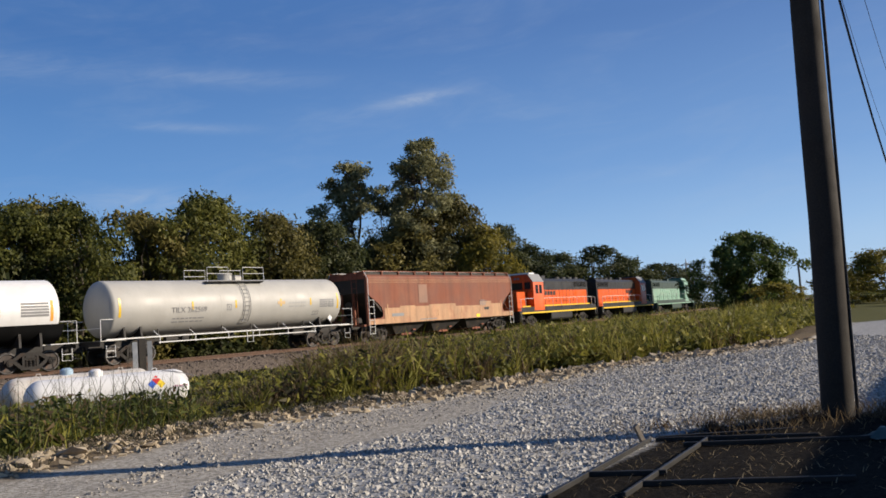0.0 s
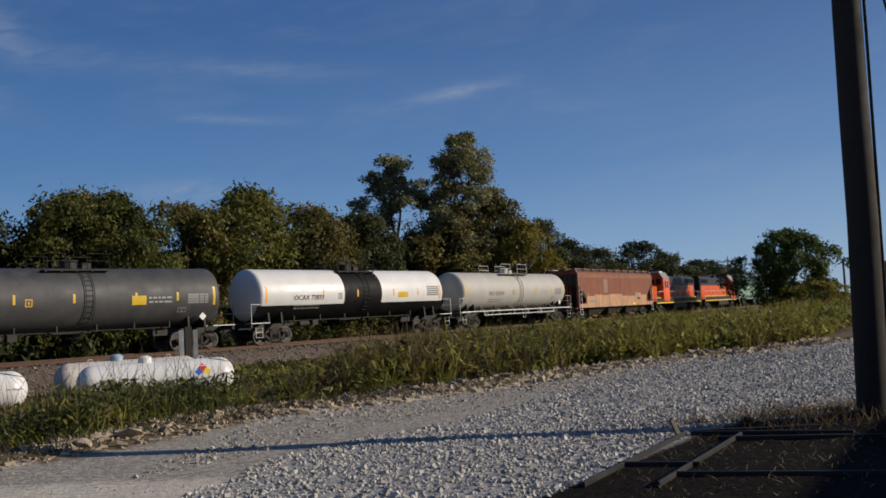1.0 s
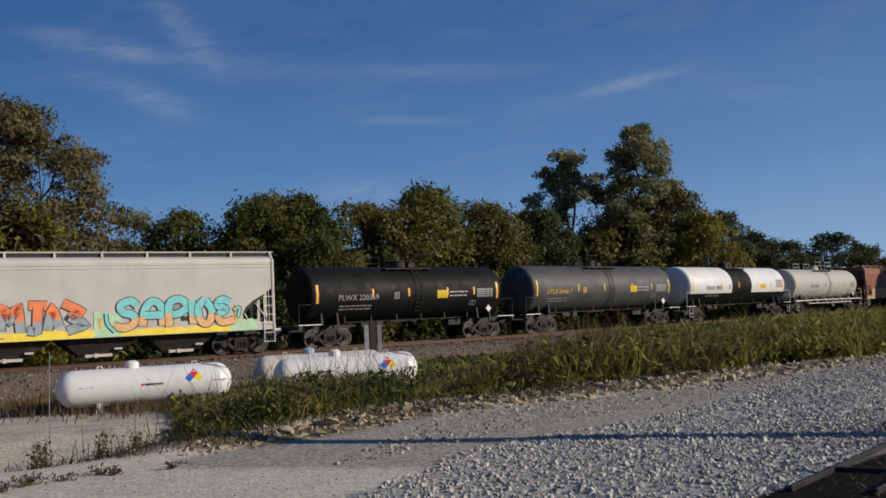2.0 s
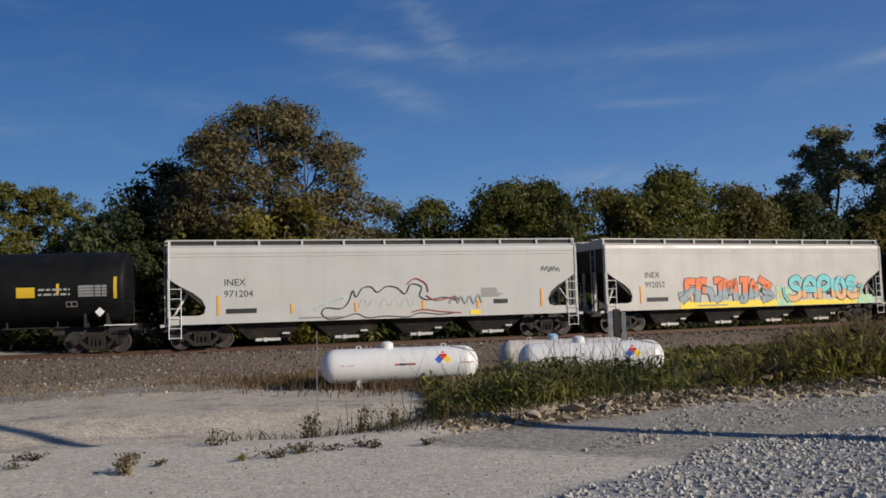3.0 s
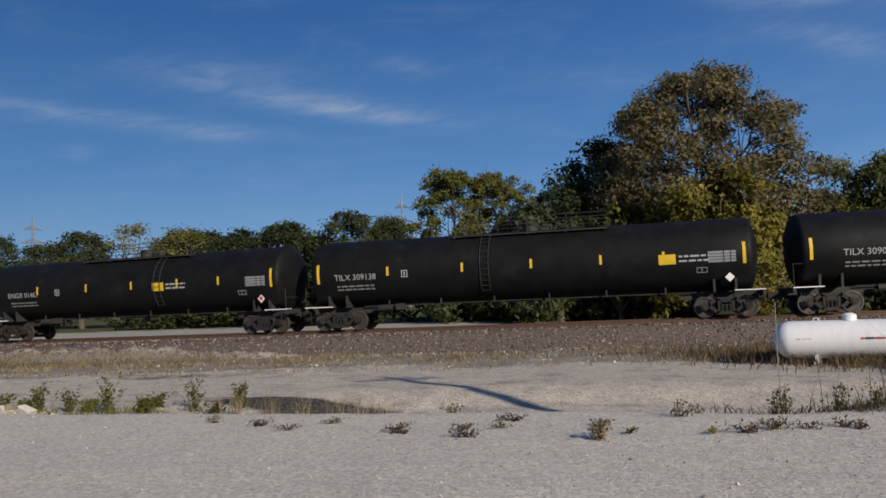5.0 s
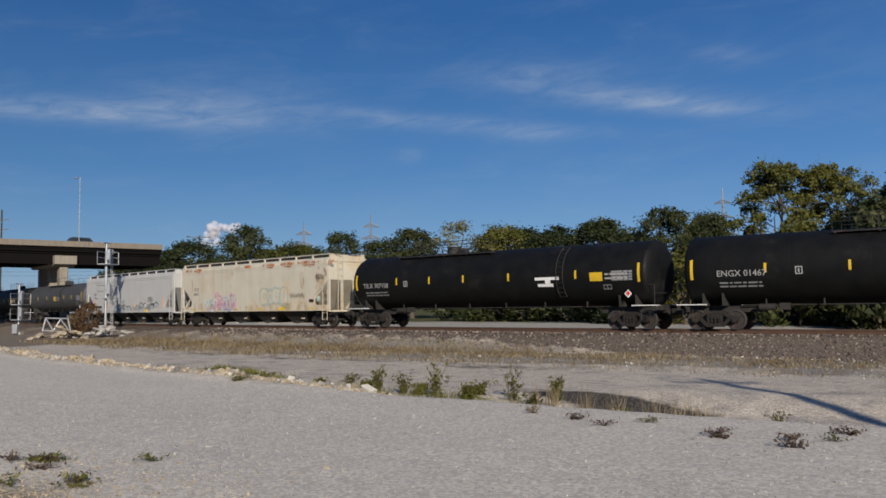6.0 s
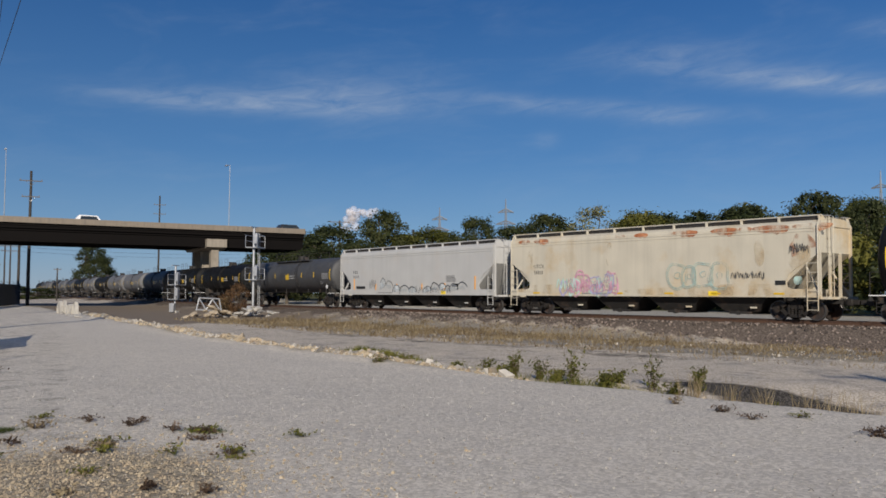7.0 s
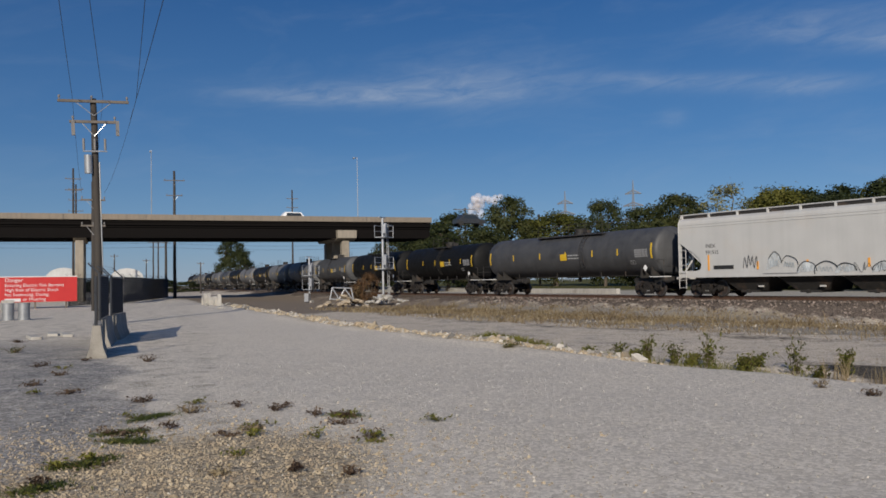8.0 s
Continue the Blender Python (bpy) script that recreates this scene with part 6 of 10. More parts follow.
    part("short_hood", nose, body, car)
    hl = MB()
    for y in (-0.15, 0.15):
        hl.cyl((ff - e * 0.02, y, 4.1), (ff + e * 0.06, y, 4.1), 0.11, n=12)
    part("headlight", hl, "decal_grey", car)
    part("number_box", MB().box(*X(hb - 4.4, hb - 3.4), -1.0, 1.0, 4.44, 4.58), "truck_white" if seed == 2 else dark, car)
    # fuel tank, steps, rails
    part("fuel_tank", MB().prism([(-1.35, 0.42), (1.35, 0.42), (1.45, 0.55), (1.45, 1.05), (1.2, 1.12), (-1.2, 1.12), (-1.45, 1.05), (-1.45, 0.55)], -2.4, 2.4, "x"), dark, car)
    rl = MB()
    for side in (-1, 1):
        y = side * 1.46
        pts = np.linspace(-hb + 1.3, hb - 1.3, 9)
        for x in pts:
            rl.tube([(x, y, 1.32), (x, y, 2.35)], 0.017, 5)
        rl.tube([(pts[0], y, 2.35), (pts[-1], y, 2.35)], 0.017, 5)
        for q in (-1, 1):
            rl.tube([(q * (hb - 0.35), y, 0.7), (q * (hb - 0.35), y, 2.3), (q * (hb - 1.2), y, 2.3)], 0.02, 5)
    part("handrail", rl, "decal_white" if seed != 3 else "decal_grey", car)
    for q in (-1, 1):
        for side in (-1, 1):
            for k in range(4):
                x0 = q * (hb - 0.85)
                part("step", MB().box(min(x0, x0 + q * 0.6), max(x0, x0 + q * 0.6), min(side * 1.0, side * 1.5), max(side * 1.0, side * 1.5), 0.38 + k * 0.25, 0.41 + k * 0.25), dark, car, smooth=0)
        part("pilot", MB().box(min(q * (hb - 0.02), q * (hb + 0.05)), max(q * (hb - 0.02), q * (hb + 0.05)), -1.5, 1.5, 0.5, 1.32), dark, car, smooth=0)
    # brand mark on the hood drawn as plain bars
    if seed != 3:
        for side in (-1,):
            m = MB()
            xm = e * (hb - 6.5) if e < 0 else hb - 8.6
            for k in range(4):
                m.add([(xm + k * 0.62 + dx, -0.885, z) for dx, z in ((0, 2.62), (0.46, 2.62), (0.58, 2.98), (0.12, 2.98))], [(0, 1, 2, 3)])
            part("brand_bar", m, dark, car, "dark slanted bars of a faded brand mark", smooth=0)
    for q in (-1, 1):
        add_truck(car, q * (hb - 2.9))
    add_ends(car, L)
    car["length"] = L
    return car


# the train, front to back: each car with its front and back place along the track at 0 s
SPEED = 23.66
TRAIN = []


def consist():
    def put(maker, front, back, *a, **k):
        L = front - back
        TRAIN.append((maker(a[0], a[1], L, *a[2:], **k), (front + back) / 2))
    bn = ("loco_orange", "loco_black", "stripe_yellow")
    put(loco, 105.6, 84.8, "locomotive", "faded green road locomotive with dark upper hood", ("loco_green", "loco_dark_green", "loco_green"), 1, 3)
    put(loco, 84.8, 64.6, "locomotive", "orange and black road locomotive with yellow stripes", bn, 1, 1)
    put(loco, 64.6, 45.5, "locomotive", "orange and black locomotive running with its cab last", bn, -1, 2)
    put(hopper_car, 45.5, 25.6, "hopper_car", "rusty brown covered hopper car with bleached lower panels", "boxcar_red_paint", 21, None, None, low_paint="boxcar_faded_paint", bays=3, top=4.47, art=art_brown, strips="boxcar_faded_paint")
    put(tank_car, 25.6, 8.0, "tank_car", "light grey tank car with white handrails along the sill", 1.38, 4.05, "light_grey_paint", 4, "TILX 262569", "decal_grey", 0.22, "reflector_yellow", "mid", 0.66, side_rail=True)
    put(tank_car, 8.0, -9.8, "tank_car", "white tank car with a black band and black lower half", 1.45, 4.12, "white_paint", 7, "OCAX 73833", "decal_black", 0.16, "reflector_orange", "short", 0.70, (-1.5, 1.7))
    put(tank_car, -9.8, -26.4, "tank_car", "dark grey tank car with yellow lettering", 1.46, 4.14, "dark_grey_paint", 8, "UTLX 664617", "paint_gold", 0.10, "reflector_yellow", "short", 0.66)
    put(tank_car, -26.4, -41.2, "tank_car", "black tank car with white lettering and orange reflectors", 1.43, 4.08, "black_paint", 10, "PLWX 220369", "decal_dull", 0.14, "reflector_orange", "short", 0.62)
    put(hopper_car, -41.2, -61.7, "hopper_car", "beige covered hopper car sprayed with orange and teal graffiti", "hopper_tan_paint", 31, "INEX", "992052", top=4.74, art=art_colour)
    put(hopper_car, -61.7, -82.4, "hopper_car", "pale grey covered hopper car with a thin black sprayed outline", "hopper_grey_paint", 32, "INEX", "971204", top=4.74, art=art_outline)
    put(tank_car, -82.4, -99.8, "tank_car", "black tank car with white lettering and yellow reflectors", 1.61, 4.36, "black_paint", 12, "GATX 221071", "decal_dull", 0.11, "reflector_yellow", "plain", 0.72, railed=False)
    put(tank_car, -99.8, -121.9, "tank_car", "long black tank car with a pale sprayed scribble", 1.61, 4.36, "black_paint", 13, "TILX 309015", "decal_dull", 0.09, scrawl=True, sign_x=0.80, railed=False)
    put(tank_car, -121.9, -144.0, "tank_car", "long black tank car with a railed top walk", 1.61, 4.36, "black_paint", 14, "TILX 309138", "decal_dull", 0.07, sign_x=0.80)
    put(tank_car, -144.0, -164.8, "tank_car", "long black tank car with top railing", 1.61, 4.36, "black_paint", 15, "ENGX 01467", "decal_dull", 0.09, sign_x=0.60)
    put(tank_car, -164.8, -186.8, "tank_car", "long black tank car with top railing and white lettering", 1.61, 4.36, "black_paint", 17, "TILX 307158", "decal_dull", 0.06, sign_x=0.84, spots=(0.196, 0.322, 0.445, 0.597, 0.80), walk_x=-3.1, white_bars=True)
    put(hopper_car, -187.5, -208.2, "hopper_car", "cream covered hopper car stained with rust below the roof", "hopper_cream_paint", 33, "UTCX", "56833", end_paint="hopper_cream_paint", strips="decal_yellow", top=4.78, art=art_faded)
    put(hopper_car, -208.2, -228.8, "hopper_car", "pale grey covered hopper car with black and white graffiti", "hopper_grey_paint", 34, "INEX", "991515", end_paint="hopper_grey_paint", art=art_bubbles)
    put(tank_car, -228.8, -250.0, "tank_car", "dark grey tank car with faint yellow lettering", 1.46, 4.18, "dark_grey_paint", 18, None, "paint_gold", sign_x=0.50)
    paints = ["black_paint", "black_paint", "dark_grey_paint", "mid_grey_paint", "mid_grey_paint", "black_paint", "mid_grey_paint", "black_paint", "dark_grey_paint", "mid_grey_paint", "black_paint", "mid_grey_paint", "dark_grey_paint", "black_paint"]
    s = -250.0
    made = {}
    for k, pnt in enumerate(paints):
        L = 16.2
        words = {"black_paint": "black tank car far back in the train", "dark_grey_paint": "dark grey tank car far back in the train", "mid_grey_paint": "weathered mid-grey tank car far back in the train"}[pnt]
        if pnt in made:
            TRAIN.append((copy_thing(made[pnt], Matrix()), s - L / 2))
        else:
            put(tank_car, s, s - L, "tank_car", words, 1.46, 4.18, pnt, 20 + 2 * k, None, style="short", sign_x=0.55)
            made[pnt] = TRAIN[-1][0]
        s -= L


consist()


def motions():
    """The train runs along its track at one speed."""
    for car, s0 in TRAIN:
        half = 6.2
        rows = []
        for k in range(33):
            t = 0.25 * k
            s = s0 + SPEED * t
            x0, y0, _ = on_track(s - half)
            x1, y1, _ = on_track(s + half)
            rows.append((t, pose((x0 + x1) / 2, (y0 + y1) / 2, RAIL_Z, 0, 0, math.degrees(math.atan2(y1 - y0, x1 - x0)))))
        walk(car, rows)
    # a white van and a dark car cross the overpass
    van = vehicle("car", "white car crossing the overpass", VAN_X0, "van")
    walk(van, [(t, BRIDGE @ Matrix.Translation((VAN_X0 + VAN_SPEED * t, 2.2, BRIDGE_TOP - 0.95))) for t in (0.0, 2.0, 4.0, 6.0, 8.0)])
    car = vehicle("car", "dark car crossing the overpass", CAR_X0, "car")
    walk(car, [(t, BRIDGE @ Matrix.Translation((CAR_X0 + CAR_SPEED * t, 2.2, BRIDGE_TOP - 0.95))) for t in (0.0, 2.0, 4.0, 6.0, 8.0)])

# ---- things in the yard and beside the track ----
def propane_tank(label, x, y, heading, L, R, paint, cap, rusty):
    """A horizontal gas tank: shell with domed heads, filler dome, lifting lugs, feet, diamond label."""
    gz = ground_z(x, y)
    th = thing("propane_tank", label, "gas tank", "gas tanks by the track", at=pose(x, y, gz, 0, 0, heading))
    zc = 0.14 + R
    hl = L / 2
    left = [(-hl + 0.46 * (1 - math.cos(a)), R * math.sin(a)) for a in np.linspace(0.05, math.pi / 2, 12)]
    prof = left + [(-hl + 0.46 + (L - 0.92) * k / 6, R) for k in range(1, 6)] + [(-q, r) for q, r in left[::-1]]
    part("shell", MB().lathe_x(prof, 40, 0, zc), paint, th)
    seams = MB()
    for q in (-0.17, 0.34):
        seams.lathe_x([(q * L - 0.012, R + 0.0005), (q * L, R + 0.004), (q * L + 0.012, R + 0.0005)], 40, 0, zc, False)
    part("weld_seam", seams, paint, th)
    d = MB()
    d.cyl((-0.08 * L, 0, zc + R - 0.03), (-0.08 * L, 0, zc + R + 0.13), 0.19, 0.19, 20)
    d.cyl((-0.08 * L, 0, zc + R + 0.13), (-0.08 * L, 0, zc + R + 0.19), 0.19, 0.10, 20)
    part("filler_dome", d, cap, th, "domed valve cover")
    for q in (-0.26, 0.28):
        f = MB().box(q * L - 0.06, q * L + 0.06, -0.36, 0.36, 0.05, 0.24)
        f.box(q * L - 0.10, q * L + 0.10, -0.42, 0.42, -0.05, 0.06)
        part("foot", f, paint, th)
        part("lug", MB().tube([(q * L - 0.08, 0, zc + R - 0.02), (q * L - 0.05, 0, zc + R + 0.07), (q * L + 0.05, 0, zc + R + 0.07), (q * L + 0.08, 0, zc + R - 0.02)], 0.014), paint, th)
    if not rusty:
        # four-part safety diamond, brand bars, hoop line
        cx, cz, q = 0.27 * L, zc + 0.14, 0.125
        for dx, dz, mat in ((0, 1, "decal_red"), (-1, 0, "decal_blue"), (1, 0, "decal_yellow"), (0, -1, "decal_white")):
            ox, oz = cx + dx * q, cz + dz * q
            part("diamond_field", curved_tile(R, zc, [(ox - q, oz), (ox, oz - q), (ox + q, oz), (ox, oz + q)], 0.005), mat, th, "field of a four-coloured safety diamond", smooth=0)
        for k, (x0, w, mat) in enumerate(((-0.03 * L, 0.09, "decal_red"), (-0.03 * L + 0.105, 0.24, "spray_black"), (-0.03 * L + 0.36, 0.24, "spray_maroon"))):
            if "half hidden" not in label:
                part("brand_bar", curved_tile(R, zc, [(x0, zc), (x0 + w, zc), (x0 + w, zc + 0.06), (x0, zc + 0.06)], 0.004), mat, th, "thin bar of a brand mark", smooth=0)
        for x0 in (-0.37 * L, 0.38 * L):
            for k in range(3):
                part("small_print", curved_tile(R, zc, [(x0 + k * 0.14, zc + 0.02), (x0 + k * 0.14 + 0.11, zc + 0.02), (x0 + k * 0.14 + 0.11, zc + 0.06), (x0 + k * 0.14, zc + 0.06)], 0.004), "spray_pink", th, smooth=0)
        hose = [(cx + 0.25 + 0.95 * t, -(R + 0.02) * math.cos(1.25 - 0.75 * t), zc + (R + 0.02) * math.sin(1.25 - 0.75 * t)) for t in np.linspace(0, 1, 7)]
        part("hose", MB().tube(hose, 0.012, 5), "decal_grey", th)
    return th


def curved_tile(R, zc, pts, lift):
    """A flat outline bent round the tank's camera side."""
    mb = MB()
    return mb.add([(x, -(R + lift) * math.cos(math.asin((z - zc) / R)), zc + (R + lift) * (z - zc) / R) for x, z in pts], [tuple(range(len(pts)))])


propane_tank("clean white gas tank with a four-coloured safety diamond", -14.08, 22.35, 33.5, 4.75, 0.52, "propane_white", "propane_white", False)
propane_tank("white gas tank with a safety diamond half hidden by weeds", -9.35, 26.0, 30.0, 4.55, 0.52, "propane_white", "propane_white", False)
propane_tank("older rust-stained white gas tank with a blue-grey cap", -10.9, 27.6, 31.0, 4.4, 0.52, "propane_rusty", "decal_pale_blue", True)


def marker_post():
    x, y = -10.9, 33.3
    gz = ground_z(x, y)
    th = thing("marker_post", "grey timber post with two white metal panels", "post", at=pose(x, y, gz - 0.3, 0, 0, 28))
    h = 1.70 - gz + 0.3
    part("post", MB().box(-0.13, 0.13, -0.13, 0.13, 0, h, bevel=0.015), "pole_wood", th)
    part("panel", MB().box(-0.36, -0.18, -0.16, -0.13, h - 1.45, h - 0.12), "galvanised", th, "white painted metal panel")
    part("panel", MB().box(0.17, 0.34, -0.16, -0.13, h - 1.45, h - 0.12), "grey_metal", th, "grey metal panel")
    part("stub", MB().box(0.40, 0.50, -0.1, 0.0, 0, h - 1.15), "weathered_wood", th, "short stake beside the post")


marker_post()
tagged(part("marker_rod", MB().loft([(-10.3, 13.5, ground_z(-10.3, 13.5) - 0.2), (-10.31, 13.5, 0.6), (-10.29, 13.5, 1.42)], [0.009, 0.009, 0.007], 6), "grey_metal"), "thin grey metal rod standing in the ground", "rod")


def utility_pole(label, x, y, h, r0, r1, heading, arms=(), lean=(0, 0), extras=None, wood="pole_wood"):
    gz = ground_z(x, y)
    th = thing("utility_pole", label, "utility pole", "utility poles", at=pose(x, y, gz - 0.3, lean[0], lean[1], heading))
    mb = MB().loft([(0.012 * math.sin(k * 2.1), 0.012 * math.cos(k * 1.7), k * (h + 0.3) / 8) for k in range(9)], [r0 + (r1 - r0) * k / 8 for k in range(9)], 14)
    part("pole", mb, wood, th)
    for za, w, ins in arms:
        z = za + 0.3
        arm = part("crossarm", MB().box(-w, w, -r1 - 0.11, -r1 - 0.01, z - 0.06, z + 0.06, bevel=0.01), "weathered_wood", th)
        br = MB()
        for s in (-1, 1):
            br.tube([(s * w * 0.5, -r1 - 0.06, z - 0.05), (0, -r1 - 0.03, z - 0.62)], 0.018, 5)
        part("brace", br, "galvanised", th)
        for f in ins:
            part("insulator", MB().cyl((f * w, -r1 - 0.06, z + 0.06), (f * w, -r1 - 0.06, z + 0.17), 0.03, n=8).cyl((f * w, -r1 - 0.06, z + 0.15), (f * w, -r1 - 0.06, z + 0.25), 0.06, 0.04, 10), "insulator", arm)
    if extras:
        extras(th)
    return th


def wire(points_from, points_to, sag, r=0.012, label="black overhead wire between two poles"):
    a, b = Vector(points_from), Vector(points_to)
    pts = []
    for k in range(15):
        t = k / 14
        p = a.lerp(b, t)
        p.z -= sag * 4 * t * (1 - t)
        pts.append(p)
    tagged(part("overhead_wire", MB().loft(pts, [r] * len(pts), 5), "wire"), label, "wire", "overhead wires")


# the near pole at the road, the next one along it, and their wires
def near_pole_extras(th):
    part("conduit", MB().tube([(-0.03, -0.215, 0.3), (-0.03, -0.205, 5.0), (-0.03, -0.17, 10.5)], 0.022, 6), "wire", th, "black cable clipped along the pole")


NEAR_POLE = (5.43, 11.75)
utility_pole("tall dark wooden utility pole beside the gravel road", *NEAR_POLE, 11.0, 0.205, 0.158, 72, [(10.7, 1.2, (-0.9, -0.4, 0.4, 0.9))], (1.1, -0.3), near_pole_extras, "pole_dark")
utility_pole("wooden utility pole with a crossarm farther along the road", 26.4, 45.6, 8.45, 0.16, 0.12, 153, [(8.25, 1.3, (-0.95, -0.2, 0.95)), (5.2, 0.7, (0.9,))])
wire((5.83, 12.1, 8.0), (26.1, 45.5, 6.0), 3.2, 0.022, "thick twisted black cable sagging between two poles")
wire((5.5, 12.4, 10.8), (25.2, 46.2, 8.5), 1.0, 0.008)
wire((5.7, 12.2, 10.8), (26.1, 45.7, 8.5), 1.0, 0.008)
wire((7.4, 11.0, 10.8), (27.4, 45.1, 8.5), 1.0, 0.008)


def fence_arm():
    """The tip of a yard fence's barbed-wire arm, its post just out of sight."""
    th = thing("fence_post", "steel fence post with a barbed-wire arm", "fence post", at=pose(2.62, 3.52, 0, 0, 0, 0))
    part("post", MB().cyl((0, 0, -0.3), (0, 0, 2.35), 0.036, n=12), "vehicle_dark", th)
    part("arm", MB().box(-0.03, 0.03, -0.03, 0.03, 0, 0.47, pose(0, 0, 2.34, -46, 0, 37)), "vehicle_dark", th)
    wr = MB()
    for k in range(3):
        p = Vector((0, 0, 2.34)) + (pose(0, 0, 0, -46, 0, 37) @ Vector((0, 0, 0.12 + 0.15 * k)))
        pts = [p + Vector((-0.35 * t, -3.0 * t, 1.1 * t * (1 - 0.3 * t))) for t in np.linspace(0, 1, 9)]
        wr.tube(pts, 0.004, 4)
        for q in np.linspace(0.03, 0.97, 14):
            c = p + Vector((-0.35 * q, -3.0 * q, 1.1 * q * (1 - 0.3 * q)))
            wr.cyl(c + Vector((-0.02, 0, -0.02)), c + Vector((0.02, 0, 0.02)), 0.003, n=4)
    part("barbed_wire", wr, "wire", th)


fence_arm()


def timber_beds():
    """Low rectangular beds of old timbers on dark ground under the pole."""
    for a, b in (((1.28, 8.39), (2.90, 11.30)), ((1.94, 8.25), (3.50, 11.00)), ((2.95, 11.25), (4.75, 10.75)), ((3.15, 10.75), (5.30, 10.30)), ((2.20, 8.70), (4.0, 8.3)), ((1.75, 9.35), (2.55, 9.15)),
                 ((4.1, 7.9), (5.2, 10.0)), ((3.0, 11.35), (5.6, 11.3))):
        a, b = Vector((*a, 0.03)), Vector((*b, 0.03))
        d = b - a
        m = Matrix.Translation(a) @ pose(0, 0, 0, 0, 0, math.degrees(math.atan2(d.y, d.x)))
        tagged(part("timber", MB().box(0, d.length, -0.017, 0.017, -0.04, 0.014, m, bevel=0.006), "dark_timber"), "dark weathered timber edging on black soil", "timber", "timber edging")
    m = pose(2.78, 11.12, 0.0, 0, 0, 35)
    tagged(part("stake", MB().box(-0.03, 0.03, -0.02, 0.02, 0, 0.26, m @ pose(0, 0, 0, 0, -28, 0)), "weathered_wood"), "short leaning wooden stake at the timber corner", "stake")
    mb = MB()
    rnd = random.Random(8)
    verts, faces = [], []
    for j in range(7):
        for i in range(9):
            x, y = (i - 4) * 0.06, (j - 3) * 0.06
            r = min(1, math.hypot(x / 0.25, y / 0.19))
            verts.append((5.35 + x, 10.35 + y, 0.02 + 0.12 * (1 - r * r) * rnd.uniform(0.6, 1.1)))
    faces = [(j * 9 + i, j * 9 + i + 1, j * 9 + i + 10, j * 9 + i + 9) for j in range(6) for i in range(8)]
    tagged(part("tarpaulin", mb.add(verts, faces), "tarp_teal"), "crumpled dark teal tarpaulin heap in the shade", "tarpaulin")


timber_beds()


def shade_building():
    """Plain low shed added unseen at right to shade the ground by the pole."""
    a, b, c = (11.3, 2.8), (15.9, 10.5), (26.2, 27.5)
    h = 4.25
    mb = MB()
    mb.prism([a, b, c, (35.2, 23.5), (25.3, -1.2)], 0, h, "z")
    th = thing("shed", "plain dark low shed beside the yard", "shed")
    part("wall", mb, "building_dark", th, smooth=0)
    part("roof", MB().prism([(a[0] - 0.2, a[1] - 0.2), (b[0] - 0.25, b[1]), (c[0], c[1] + 0.3), (35.5, 23.5), (25.5, -1.5)], h, h + 0.15, "z"), "building_dark", th, smooth=0)


shade_building()


# ---- things at the far left: barrier fence, pole, sign, signals, bridge ----
def jersey_barrier(x, y, heading):
    gz = ground_z(x, y)
    prof = [(-0.22, 0.0), (0.22, 0.0), (0.22, 0.08), (0.14, 0.30), (0.085, 0.80), (-0.085, 0.80), (-0.14, 0.30), (-0.22, 0.08)]
    th = thing("concrete_barrier", "weathered grey concrete road barrier carrying a fence", "barrier", "concrete barriers", at=pose(x, y, gz - 0.03, 0, 0, heading))
    part("body", MB().prism(prof, -1.5, 1.5, "x"), "barrier_concrete", th, smooth=20)
    lp = MB().tube([(1.5, 0.0, 0.62), (1.58, 0, 0.62), (1.58, 0, 0.22), (1.5, 0, 0.22)], 0.012, 5)
    part("lifting_loop", lp, "truck_steel", th)
    return th


